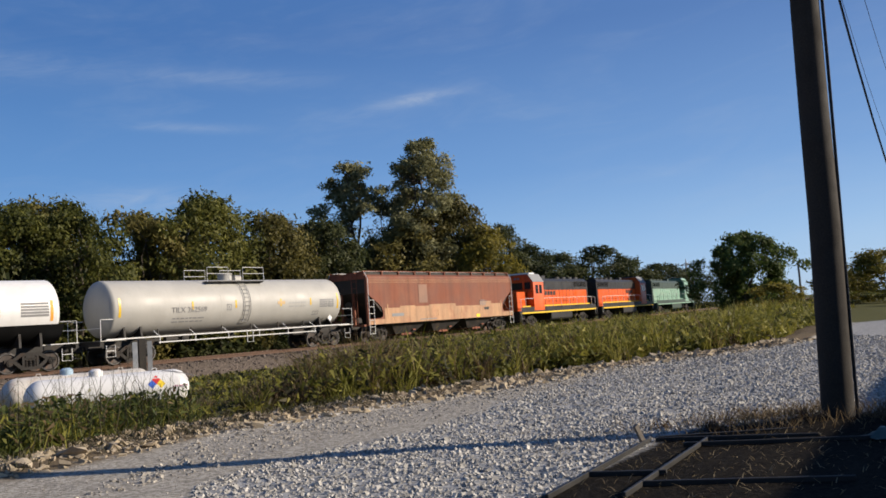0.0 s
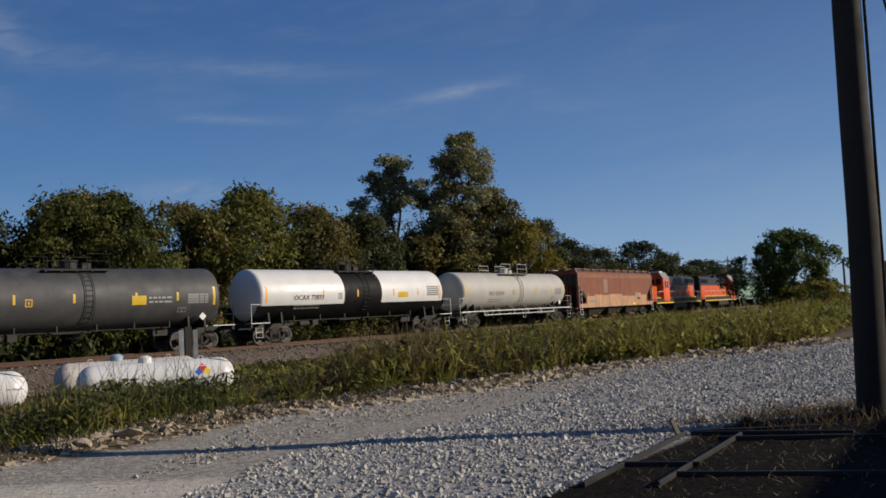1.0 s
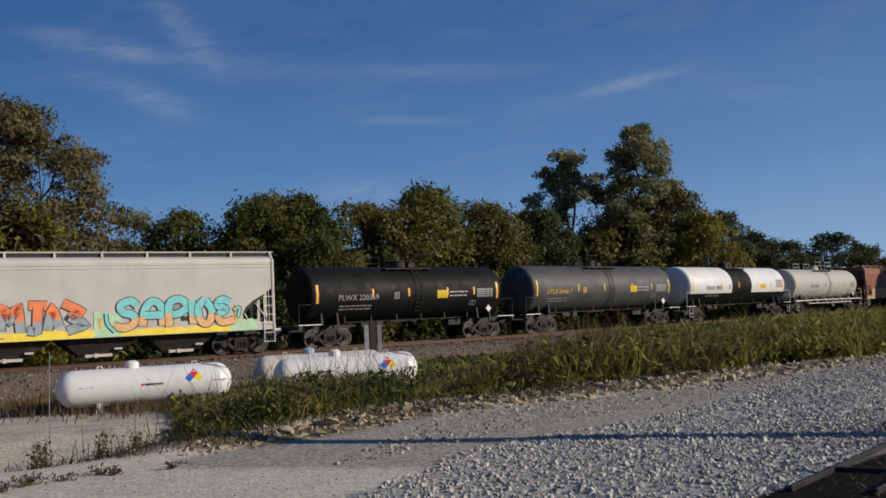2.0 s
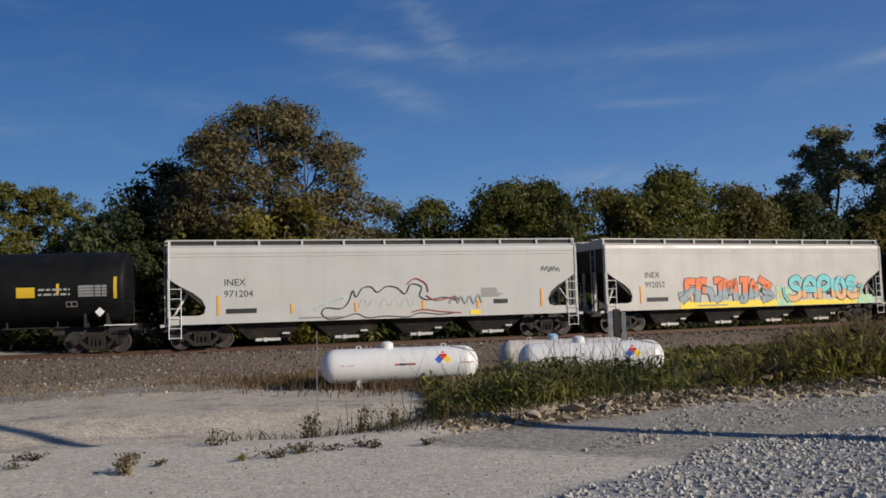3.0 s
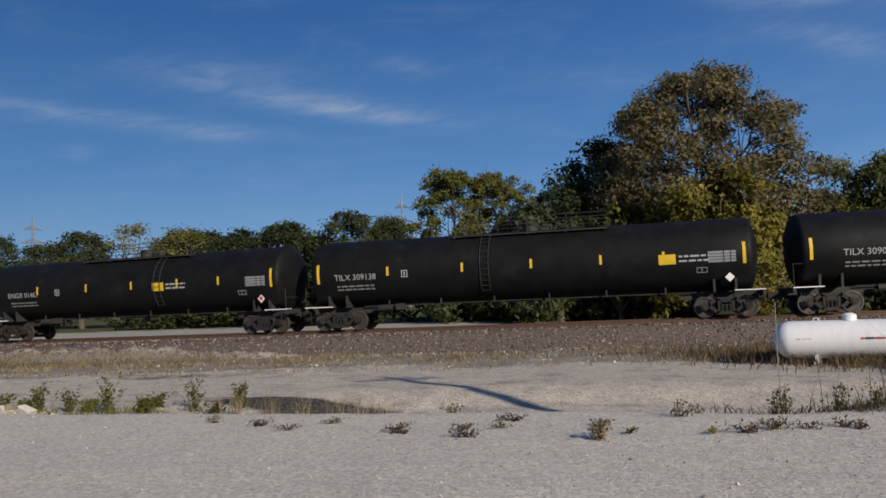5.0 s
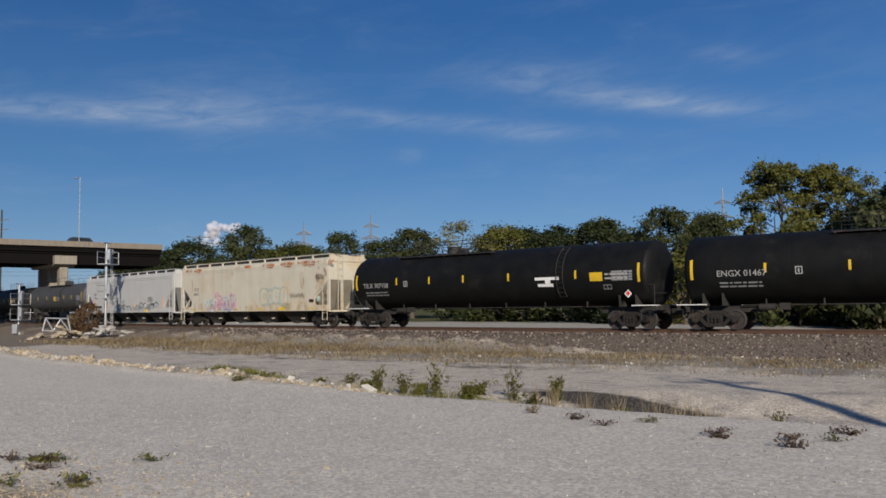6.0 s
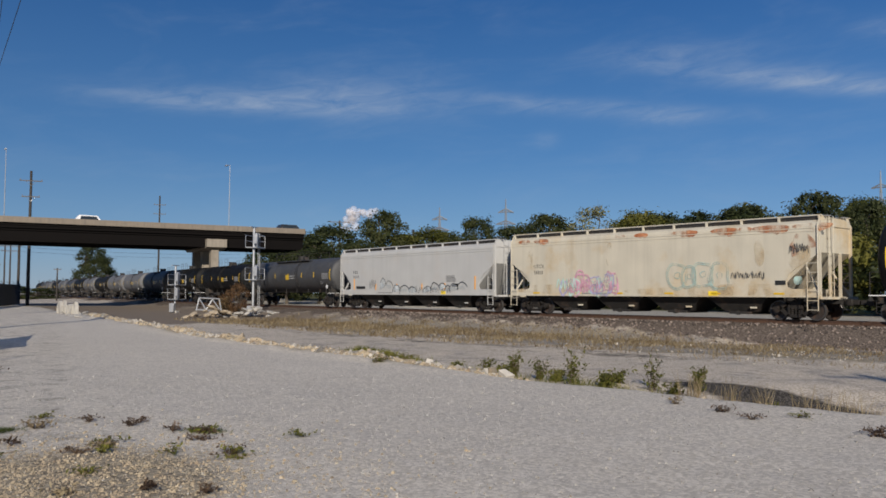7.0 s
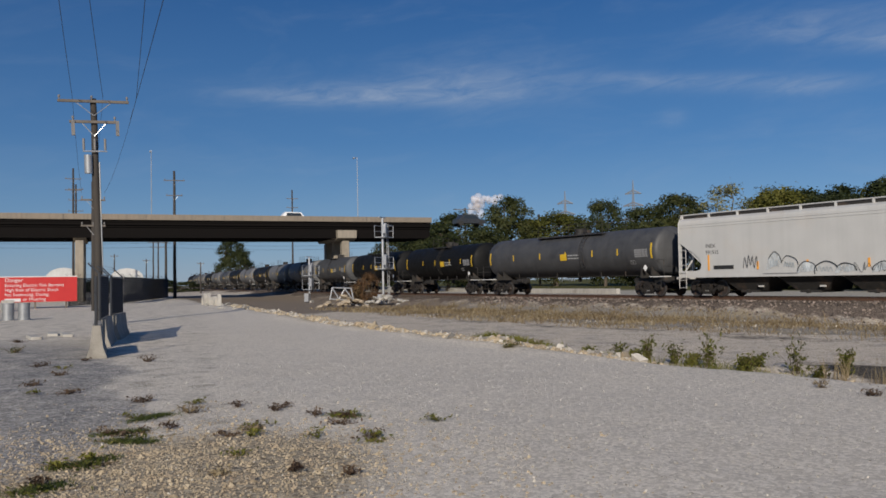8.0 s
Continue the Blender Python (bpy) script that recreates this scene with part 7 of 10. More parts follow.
def mesh_fence(x, y, heading, z, length, h, dark, foot=0.85, slats=False):
    """A chain-link panel with posts and barbed arms, standing on the barriers."""
    th = thing("chain_link_fence", "dark chain-link fence panel with barbed-wire arms", "fence", "fence panels", at=pose(x, y, z, 0, 0, heading))
    for q in (-length / 2, length / 2):
        part("post", MB().cyl((q, 0, -foot - 0.1), (q, 0, h), 0.035, n=8), "vehicle_dark", th)
        part("arm", MB().tube([(q, 0, h - 0.02), (q + 0.05, 0.30, h + 0.28)], 0.022, 5), "vehicle_dark", th)
    rl = MB()
    rl.tube([(-length / 2, 0, h - 0.05), (length / 2, 0, h - 0.05)], 0.022, 5)
    part("top_rail", rl, "vehicle_dark", th)
    sl = MB()
    if foot == 0 or slats:
        for q in np.arange(-length / 2 + 0.06, length / 2 - 0.05, 0.095):
            sl.box(q, q + 0.062, 0.006, 0.010, 0.03, h - 0.08)
        tagged(part("slats", sl, "fence_dark", th, "dark plastic slats woven into the mesh", smooth=0), kind="stuff")
    mb = MB()
    step = 0.14 if foot == 0 or slats else 0.055
    n = int((length + h) / step)
    for k in range(n):
        o = -length / 2 - h + k * step
        for sgn in (1, -1):
            x0, x1 = (o, o + h) if sgn > 0 else (o + h, o)
            za, zb = 0.0, h - 0.05
            # clip the slanting wire to the panel
            pa, pb = Vector((x0, 0, za)), Vector((x1, 0, zb))
            lo, hi = -length / 2, length / 2
            t0, t1 = 0.0, 1.0
            dx = pb.x - pa.x
            ta, tb = sorted(((lo - pa.x) / dx, (hi - pa.x) / dx))
            t0, t1 = max(t0, ta), min(t1, tb)
            if t1 - t0 > 0.02:
                mb.cyl(pa.lerp(pb, t0), pa.lerp(pb, t1), 0.004, n=3, caps=False)
    part("mesh", mb, "vehicle_dark" if dark else "grey_metal", th, "woven wire mesh", smooth=0)
    bw = MB()
    for k in range(3):
        bw.tube([(-length / 2, 0.10 * (k + 1), h + 0.10 * (k + 1)), (length / 2, 0.10 * (k + 1), h + 0.10 * (k + 1))], 0.005, 4)
    part("barbed_wire", bw, "wire", th)


for k, (fx, fy, head) in enumerate(((-20.25, -10.70, 206.5), (-24.15, -12.45, 203.0), (-27.5, -13.7, 200.0))):
    jersey_barrier(fx, fy, head)
    if k:
        mesh_fence(fx + 0.1, fy, head, ground_z(fx, fy) + 0.77, 3.2, 1.25, True, slats=True)
part("fence_pole", MB().cyl((-18.95, -10.06, 0), (-18.95, -10.06, 1.9), 0.035, n=10), "vehicle_dark")
tagged(bpy.data.objects["fence_pole"], "thin dark steel post at the end of the barrier", "post")
for k in range(2):
    mesh_fence(-72.6 - 5.3 * k, -38.85 - 0.1 * k, 181, ground_z(-75, -39) + 0.05, 5.3, 2.45, True, 0.0)
for k in range(7):
    fx, fy = -83.4 - 5.0 * k, -39.9 - 1.5 * k
    mesh_fence(fx, fy, math.degrees(math.atan2(-1.5, -5.0)), ground_z(fx, fy) + 0.05, 5.2, 2.6, True, 0.0)


def left_pole_extras(th):
    z = 7.45
    part("transformer", MB().cyl((-0.28, -0.18, z - 0.55), (-0.28, -0.18, z + 0.25), 0.17, n=14), "grey_metal", th, "grey pole-top transformer can")
    for dx in (-0.45, 0.0, 0.42):
        part("cutout", MB().cyl((dx, -0.3, z + 0.45), (dx, -0.3, z + 0.95), 0.05, n=8), "insulator", th)
    mb = MB().tube([(-0.5, -0.3, z + 0.4), (0.5, -0.3, z + 0.4)], 0.03, 5)
    part("bracket", mb, "galvanised", th)
    for dx in (-0.85, 0.95):
        part("switch", MB().box(dx - 0.07, dx + 0.07, -0.3, -0.15, 8.55, 9.2), "insulator", th)
    cab = MB().tube([(0.16, -0.05, 0.3), (0.17, -0.05, 7.4)], 0.03, 6)
    part("conduit", cab, "grey_metal", th)


utility_pole("weathered wooden utility pole with two crossarms and a transformer", -36.3, -18.8, 9.9, 0.19, 0.13, 118, [(9.75, 1.45, (-0.95, -0.05, 0.95)), (8.85, 1.0, (-0.85, 0.85))], (0.4, -1.6), left_pole_extras)
utility_pole("wooden utility pole far beyond the fence", -57.6, -30.2, 9.0, 0.14, 0.11, 118, [(7.7, 0.8, (-0.9, 0.9)), (5.9, 0.8, (-0.9, 0.0, 0.9))])
utility_pole("tall distant utility pole behind the overpass", -131.7, -72.0, 20.7, 0.2, 0.14, 118, [(19.0, 1.2, (-0.9, 0.9)), (17.2, 1.2, (-0.9, 0.9))])
utility_pole("tall dark wooden utility pole behind the overpass", -116.2, -48.8, 17.65, 0.24, 0.15, 115, [(16.3, 1.4, (-0.9, 0.9)), (14.2, 1.1, (-0.9, 0.9))])
utility_pole("dark wooden utility pole seen under the overpass", -124.0, -53.4, 11.5, 0.2, 0.15, 115)
for _x, _y, _h, _arms in ((-164.4, -73.3, 10.6, ()), (-164.9, -72.5, 10.9, [(10.2, 1.9, (-0.9, 0.9)), (9.3, 1.6, (-0.9, 0.9))]), (-200.3, -91.0, 8.2, [(7.8, 0.9, (-0.9, 0.9))]), (-172.0, -66.6, 6.4, [(6.1, 0.7, (-0.9, 0.9))]), (-178.0, -88.0, 8.6, [(8.2, 0.8, (-0.9, 0.9))])):
    utility_pole("thin distant utility pole beyond the overpass", _x, _y, _h, 0.17, 0.12, 115, _arms)
for _z in (10.1, 9.3):
    wire((-165.4, -71.6, _z), (-198.0, -36.0, _z + 0.4), 0.5, 0.02)
    wire((-164.0, -73.4, _z), (-150.0, -118.0, _z + 0.8), 0.4, 0.02)
utility_pole("tall distant utility pole behind the overpass", -151.0, -82.0, 20.5, 0.22, 0.15, 115, [(19.6, 1.3, (-0.9, 0.9)), (17.6, 1.3, (-0.9, 0.9)), (15.6, 1.3, (-0.9, 0.9))])
utility_pole("tall distant utility pole behind the overpass", -190.0, -52.2, 22.0, 0.22, 0.15, 115, [(20.0, 1.3, (-0.9, 0.9)), (18.0, 1.3, (-0.9, 0.9))])
utility_pole("grey utility pole among the trees", -159.6, -11.2, 14.4, 0.2, 0.16, 100, [(14.1, 1.9, (-0.9, 0.0, 0.9))])
utility_pole("short grey pole among the trees", -150.0, 2.2, 12.2, 0.2, 0.18, 100)
for a, bx, by in ((-0.95, -14.7, -9.1), (-0.05, -15.1, -8.7), (0.95, -15.8, -7.1)):
    wire((-36.3 - 0.6 * a, -18.6 + 1.25 * a, 10.0), (bx, by, 10.9), 0.12, 0.011)
    wire((-36.3 - 0.6 * a, -18.6 + 1.25 * a, 10.0), (-57.6 - 0.3 * a, -30.2 + 0.7 * a, 8.2), 0.5, 0.008)
wire((-36.9, -17.7, 9.1), (-16.2, -6.3, 10.7), 0.12, 0.011)


def danger_sign():
    """A red board on posts with white lettering."""
    th = thing("warning_sign", "red warning board with white lettering on low posts", "sign", at=pose(-66.3, -39.6, ground_z(-66, -40), 0, 0, 90 + 29.5))
    w, z0, z1 = 3.1, 0.55, 2.55
    part("board", MB().box(-w, w, -0.04, 0.04, z0, z1), "sign_red", th)
    part("border", MB().box(-w, w, -0.05, 0.05, z1, z1 + 0.07), "sign_white", th)
    for x in (-2.3, 0.0, 2.3):
        part("post", MB().box(x - 0.08, x + 0.08, 0.05, 0.16, -0.2, z1 - 0.1), "weathered_wood", th)
    for k, text in enumerate(("Danger", "Entering Electric Fish Barriers", "High Risk of Electric Shock", "No Swimming, Diving,", "or Mooring")):
        lettering(text, 0.44 if k == 0 else 0.36, "sign_white", th, Matrix.Translation((-2.2 if k < 4 else -0.9, -0.05, z1 - 0.46 - 0.375 * k)) @ pose(0, 0, 0, 90))
    part("small_print", MB().box(-2.2, -1.05, -0.048, -0.044, z1 - 0.46 - 0.375 * 4 + 0.02, z1 - 0.46 - 0.375 * 4 + 0.26), "sign_white", th, smooth=0)


danger_sign()


def rock(name, x, y, s, rnd, mat, label, category, group, lift=0.0):
    """An angular broken stone, half sunk."""
    key = ("rock", mat, rnd.randrange(14))
    if key not in CACHE:
        bm = bmesh.new()
        bmesh.ops.create_icosphere(bm, subdivisions=1, radius=0.5)
        q = random.Random(key[2] * 31 + 7)
        planes = [Vector((q.uniform(-1, 1), q.uniform(-1, 1), q.uniform(-1, 1))).normalized() for _ in range(7)]
        sc = (q.uniform(1.0, 1.8), q.uniform(0.7, 1.1), q.uniform(0.28, 0.55))
        for v in bm.verts:
            for p in planes:
                d = v.co.dot(p) - 0.30
                if d > 0:
                    v.co -= p * d
            v.co = Vector((v.co.x * sc[0], v.co.y * sc[1], v.co.z * sc[2])) + Vector((q.uniform(-1, 1), q.uniform(-1, 1), q.uniform(-1, 1))) * 0.02
        me = bpy.data.meshes.new(name)
        bm.to_mesh(me)
        bm.free()
        me.materials.append(MATS[mat])
        CACHE[key] = me
    ob = new(name, CACHE[key])
    ob.matrix_basis = pose(x, y, ground_z(x, y) + s * 0.10 + lift, rnd.uniform(-18, 18), rnd.uniform(-18, 18), rnd.uniform(0, 360)) @ Matrix.Diagonal((s, s, s, 1))
    return tagged(ob, label, category, group)


def gas_cage():
    """Grey crates and cylinders left of the fence."""
    rnd = random.Random(2)
    for k in range(5):
        x, y = -42.4 + 1.0 * (k % 3) - 0.6 * (k // 3), -26.9 - 1.1 * (k % 3) + 0.5 * (k // 3)
        th = thing("metal_drum", "dented pale grey metal drum on the gravel", "drum", "metal drums", at=pose(x, y, ground_z(x, y), 0, 0, rnd.uniform(0, 90)))
        d = MB()
        for z0, z1, r in ((0, 0.05, 0.31), (0.05, 0.30, 0.29), (0.30, 0.33, 0.305), (0.33, 0.58, 0.29), (0.58, 0.61, 0.305), (0.61, 0.85, 0.29), (0.85, 0.89, 0.31)):
            d.cyl((0, 0, z0), (0, 0, z1), r, n=18)
        part("shell", d, "grey_metal", th)
    for k in range(3):
        x, y = -60.0 + 1.9 * k, -38.0 - 1.4 * k
        th = thing("concrete_block", "square pale concrete block on the gravel", "concrete block", "concrete blocks", at=pose(x, y, ground_z(x, y), 0, 0, 35))
        part("body", MB().box(-0.9, 0.9, -0.4, 0.4, 0, 0.8, bevel=0.04), "concrete", th)
    # a stub of broken wall: upright chunks of uneven height, and fragments fallen beside it
    for k in range(9):
        t = k / 8
        x, y = -70.4 + 2.3 * t + rnd.uniform(-0.15, 0.15), -27.2 + 2.2 * t + rnd.uniform(-0.15, 0.15)
        w, h = rnd.uniform(0.2, 0.36), rnd.uniform(0.45, 1.15)
        th = thing("concrete_chunk", "broken pale concrete chunk standing at the yard's edge", "concrete chunk", "broken concrete at the yard's edge", at=pose(x, y, ground_z(x, y) - 0.08, rnd.uniform(-9, 9), rnd.uniform(-9, 9), 40 + rnd.uniform(-25, 25)))
        low = [(-w, -0.17, 0), (w, -0.17, 0), (w, 0.17, 0), (-w, 0.17, 0)]
        mid = [(q * rnd.uniform(0.75, 1.1), u * rnd.uniform(0.7, 1.1), h * rnd.uniform(0.45, 0.65)) for q, u, _ in low]
        top = [(q * rnd.uniform(0.4, 0.9), u * rnd.uniform(0.5, 0.9), h * rnd.uniform(0.8, 1.0)) for q, u, _ in low]
        ring = lambda a, b: [(a + i, a + (i + 1) % 4, b + (i + 1) % 4, b + i) for i in range(4)]
        part("body", MB().add(low + mid + top, [(3, 2, 1, 0)] + ring(0, 4) + ring(4, 8) + [(8, 9, 10, 11)]), "concrete", th, smooth=0)
    for k in range(16):
        x, y = -62.0 + rnd.gauss(0, 4.0), -22.2 + rnd.gauss(0, 1.0)
        y += 0.42 * (x + 62.0)
        rock("concrete_fragment", x, y, rnd.uniform(0.18, 0.55), rnd, "concrete", "pale concrete fragment on the yard's edge", "rubble", "concrete fragments")


gas_cage()
for _x, _y in ((-28.4, -16.0), (-29.1, -16.9), (-27.1, -16.4)):
    tagged(part("concrete_slab", MB().box(-0.75, 0.75, -0.16, 0.16, -0.03, 0.09, pose(_x, _y, ground_z(_x, _y), 0, 0, 118 + 3 * _x), bevel=0.02), "concrete"), "flat pale concrete slab lying on the gravel", "slab", "slabs in the yard")


def signal_mast(x, y, h, heads, label, ladder=True, heading=-15):
    gz = ground_z(x, y)
    th = thing("railway_signal", label, "railway signal", "railway signals", at=pose(x, y, gz, 0, 0, heading))
    part("mast", MB().cyl((0, 0, 0), (0, 0, h), 0.11, n=12), "galvanised", th)
    part("base", MB().box(-0.35, 0.35, -0.35, 0.35, -0.2, 0.22, bevel=0.03), "concrete", th)
    for z in heads:
        hd = part("signal_head", MB().box(-0.66, -0.20, -0.14, 0.16, z, z + 1.25, bevel=0.04), "galvanised", th)
        part("relay_box", MB().box(-0.1, 0.34, 0.12, 0.42, z + 0.25, z + 1.1, bevel=0.03), "galvanised", th)
        for k in range(3):
            part("hood", MB().cyl((-0.62, 0.0, z + 0.18 + 0.33 * k), (-0.86, 0.0, z + 0.18 + 0.33 * k), 0.12, n=10), "vehicle_dark", hd)
        pf = part("platform", MB().box(-1.15, 0.55, -0.55, 0.55, z - 0.12, z - 0.05), "galvanised", th)
        for q in (-0.55, 0.55):
            part("guard_rail", MB().tube([(-1.15, q, z - 0.06), (-1.15, q, z + 1.0), (0.55, q, z + 1.0), (0.55, q, z - 0.06)], 0.028, 5), "galvanised", pf)
            part("mid_rail", MB().tube([(-1.15, q, z + 0.5), (0.55, q, z + 0.5)], 0.024, 5), "galvanised", pf)
        for zz in (0.5, 1.0):
            part("guard_rail", MB().tube([(-1.15, -0.55, z + zz), (-1.15, 0.55, z + zz)], 0.024, 5), "galvanised", pf)
    part("cap", MB().box(-0.75, 0.75, -0.05, 0.05, h, h + 0.08), "galvanised", th)
    if ladder:
        ld = MB()
        for dx in (-0.62, -0.28):
            ld.tube([(dx - 0.35, 0.22, 0.1), (dx - 0.1, 0.22, h - 0.5)], 0.03, 5)
        for z in np.arange(0.4, h - 0.6, 0.33):
            q = -0.1 - 0.25 * (1 - z / h)
            ld.tube([(-0.62 + q, 0.22, z), (-0.28 + q, 0.22, z)], 0.013, 5)
        part("ladder", ld, "galvanised", th)
    part("control_box", MB().box(0.25, 0.75, -0.25, 0.25, 0.1, 1.0, bevel=0.02), "galvanised", th)
    return th


signal_mast(-78.6, -13.3, 8.0, (6.3, 3.4), "silver railway signal mast with platforms and ladder")
signal_mast(-92.0, -23.6, 4.9, (3.0, 1.5), "short silver crossing signal", False)


def debris():
    """A bent steel frame on rubble, and a heap of broken pale concrete and scrap by the track."""
    gz = ground_z(-75.0, -16.2) + 0.55
    th = thing("steel_frame", "pale bent steel frame standing on rubble", "steel frame", at=pose(-75.0, -16.4, gz, 0, 4, 100))
    for p, q in (((-1.05, 0, 0.0), (-0.9, 0, 1.1)), ((1.05, 0, 0.0), (0.75, 0, 1.1)), ((-0.95, 0, 1.08), (0.8, 0, 1.12)), ((-0.9, 0, 1.05), (-0.25, 0, 0.1)), ((-0.25, 0, 0.1), (0.2, 0, 1.05)), ((0.2, 0, 1.05), (0.95, 0, 0.1)), ((-1.05, 0, 0.08), (1.05, 0, 0.05))):
        part("bar", MB().cyl(p, q, 0.06, n=6), "galvanised", th)
    rnd = random.Random(5)
    for k in range(46):
        a = rnd.uniform(0, 6.28)
        r = rnd.uniform(0, 1) ** 0.6
        if k < 24:
            x, y = -75.0 + 1.4 * r * math.cos(a), -16.0 + 2.4 * r * math.sin(a)
        else:
            x, y = -76.2 + 1.4 * r * math.cos(a), -13.0 + 2.5 * r * math.sin(a)
        s = rnd.uniform(0.35, 1.0)
        rock("rubble_block", x, y, s, rnd, "rock_lime" if k < 24 else "concrete", "pale broken block in a rubble heap", "rubble", "rubble by the track", lift=0.9 * (1 - r))


debris()


def overpass():
    """A road bridge: deck with parapet and girders on concrete piers, light poles, vehicles."""
    a, b = Vector((-82.0, -78.0, 0)), Vector((-124.0, 6.0, 0))
    d = (b - a).normalized()
    L = 73.0
    head = math.degrees(math.atan2(d.y, d.x))
    top = 10.15
    th = thing("overpass", "concrete road overpass with dark girders and a pale parapet", "bridge", at=Matrix.Translation(a) @ pose(0, 0, 0, 0, 0, head))
    # local x along the deck, y away from the camera
    ext = 170.0
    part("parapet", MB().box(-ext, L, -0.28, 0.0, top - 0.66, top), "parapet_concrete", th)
    part("parapet", MB().box(-ext, L, 11.0, 11.3, top - 0.95, top), "concrete", th)
    # deck and edge coloured near black too, standing in for shade under the parapet
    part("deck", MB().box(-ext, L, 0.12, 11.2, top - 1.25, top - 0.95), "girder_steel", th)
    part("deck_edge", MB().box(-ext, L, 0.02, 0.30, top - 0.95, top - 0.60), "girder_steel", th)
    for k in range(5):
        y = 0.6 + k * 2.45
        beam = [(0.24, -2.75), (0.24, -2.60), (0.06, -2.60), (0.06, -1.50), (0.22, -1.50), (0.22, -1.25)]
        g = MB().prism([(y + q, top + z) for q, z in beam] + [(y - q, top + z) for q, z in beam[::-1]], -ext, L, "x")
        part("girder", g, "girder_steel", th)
    drip = MB()
    for x in np.arange(-ext, L, 9.0):
        drip.box(x - 0.03, x + 0.03, -0.30, -0.28, top - 0.62, top - 0.05)
    part("parapet_joint", drip, "concrete_dark", th, smooth=0)
    for px, front in ((29.7, 0.55), (61.4, -0.3), (1.0, 0.55), (-28.0, 0.55)):
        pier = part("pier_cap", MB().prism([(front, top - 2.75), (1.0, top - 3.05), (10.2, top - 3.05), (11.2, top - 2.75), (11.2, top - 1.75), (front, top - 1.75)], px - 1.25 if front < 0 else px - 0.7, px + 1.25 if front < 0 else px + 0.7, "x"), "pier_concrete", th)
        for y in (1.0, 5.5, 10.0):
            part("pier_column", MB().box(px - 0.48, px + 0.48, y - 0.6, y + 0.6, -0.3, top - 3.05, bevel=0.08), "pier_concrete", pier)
    for x, h in ((37.6, 7.6), (62.9, 7.7), (12.0, 7.4)):
        lp = part("light_pole", MB().cyl((x, -0.1, top - 0.1), (x, -0.1, top + h), 0.05, 0.035, 8), "grey_metal", th)
        part("lamp_arm", MB().tube([(x, -0.1, top + h), (x, 1.3, top + h + 0.15)], 0.05, 5).box(x - 0.12, x + 0.12, 1.2, 1.9, top + h + 0.08, top + h + 0.2), "galvanised", lp)
    return Matrix.Translation(a) @ pose(0, 0, 0, 0, 0, head), top


BRIDGE, BRIDGE_TOP = overpass()


def vehicle(name, label, x, kind):
    th = thing(name, label, "car", "vehicles on the overpass", at=BRIDGE @ Matrix.Translation((x, 2.2, BRIDGE_TOP - 0.95)))
    paint = "truck_white" if kind == "van" else "vehicle_dark"
    part("body", MB().prism([(-2.1, 0.35), (2.1, 0.35), (2.15, 0.8), (1.3, 0.95), (0.8, 1.55), (-1.2, 1.58), (-1.7, 0.95), (-2.1, 0.9)], -0.85, 0.85), paint, th)
    part("side_window", MB().prism([(-1.1, 1.0), (1.0, 1.0), (0.7, 1.45), (-1.0, 1.47)], -0.862, -0.852), "cab_glass", th, smooth=0)
    for q in (-1.5, 1.5):
        for y in (-0.85, 0.85):
            part("wheel", MB().cyl((q, y - 0.1, 0.35), (q, y + 0.1, 0.35), 0.35, n=14), "tyre_rubber", th)
    return th


VAN_X0, VAN_SPEED, CAR_X0, CAR_SPEED = -11.0, 8.25, 17.0, 7.8


def lattice_tower(x, y, h, heading, w=5.0):
    th = thing("power_pylon", "distant grey steel power pylon", "pylon", "power pylons", at=pose(x, y, 0, 0, 0, heading))
    mb = MB()
    for sx in (-1, 1):
        for sy in (-1, 1):
            mb.cyl((sx * w / 2, sy * w / 2, -1), (sx * 0.6, sy * 0.6, h * 0.62), 0.30, 0.24, 5)
            mb.cyl((sx * 0.6, sy * 0.6, h * 0.62), (0, 0, h), 0.24, 0.18, 5)
    for k in range(7):
        t0, t1 = k / 7, (k + 1) / 7
        q0, q1 = (w / 2) * (1 - t0) + 0.6 * t0, (w / 2) * (1 - t1) + 0.6 * t1
        for s in (-1, 1):
            mb.cyl((-q0, s * q0, h * 0.62 * t0), (q1, s * q1, h * 0.62 * t1), 0.09, n=4)
            mb.cyl((q0, s * q0, h * 0.62 * t0), (-q1, s * q1, h * 0.62 * t1), 0.09, n=4)
    part("tower", mb, "far_steel", th)
    for z, ww in ((0.62, 6.5), (0.76, 4.6), (0.88, 3.6)):
        ar = MB()
        for s in (-1, 1):
            ar.cyl((0, 0, h * z + 0.9), (s * ww, 0, h * z - 0.8), 0.32, n=5)
            ar.cyl((0, 0, h * z - 0.4), (s * ww, 0, h * z - 0.8), 0.26, n=5)
        part("arm", ar, "far_steel", th)


lattice_tower(-399.5, 18.4, 42.0, 75, 6.0)
lattice_tower(-397.0, 48.9, 46.0, 75)
lattice_tower(-347.0, 198.8, 54.0, 50)
lattice_tower(150.5, 550.0, 27.0, 10, 4.0)
lattice_tower(157.0, 550.0, 29.5, 10, 4.0)
tagged(part("radio_mast", MB().cyl((90, 242.6, 0), (90, 242.6, 20.5), 0.16, 0.08, 6), "far_steel"), "thin grey mast beyond the trees", "mast")
utility_pole("grey utility pole far along the road", 62.0, 149.0, 7.6, 0.2, 0.16, 100)


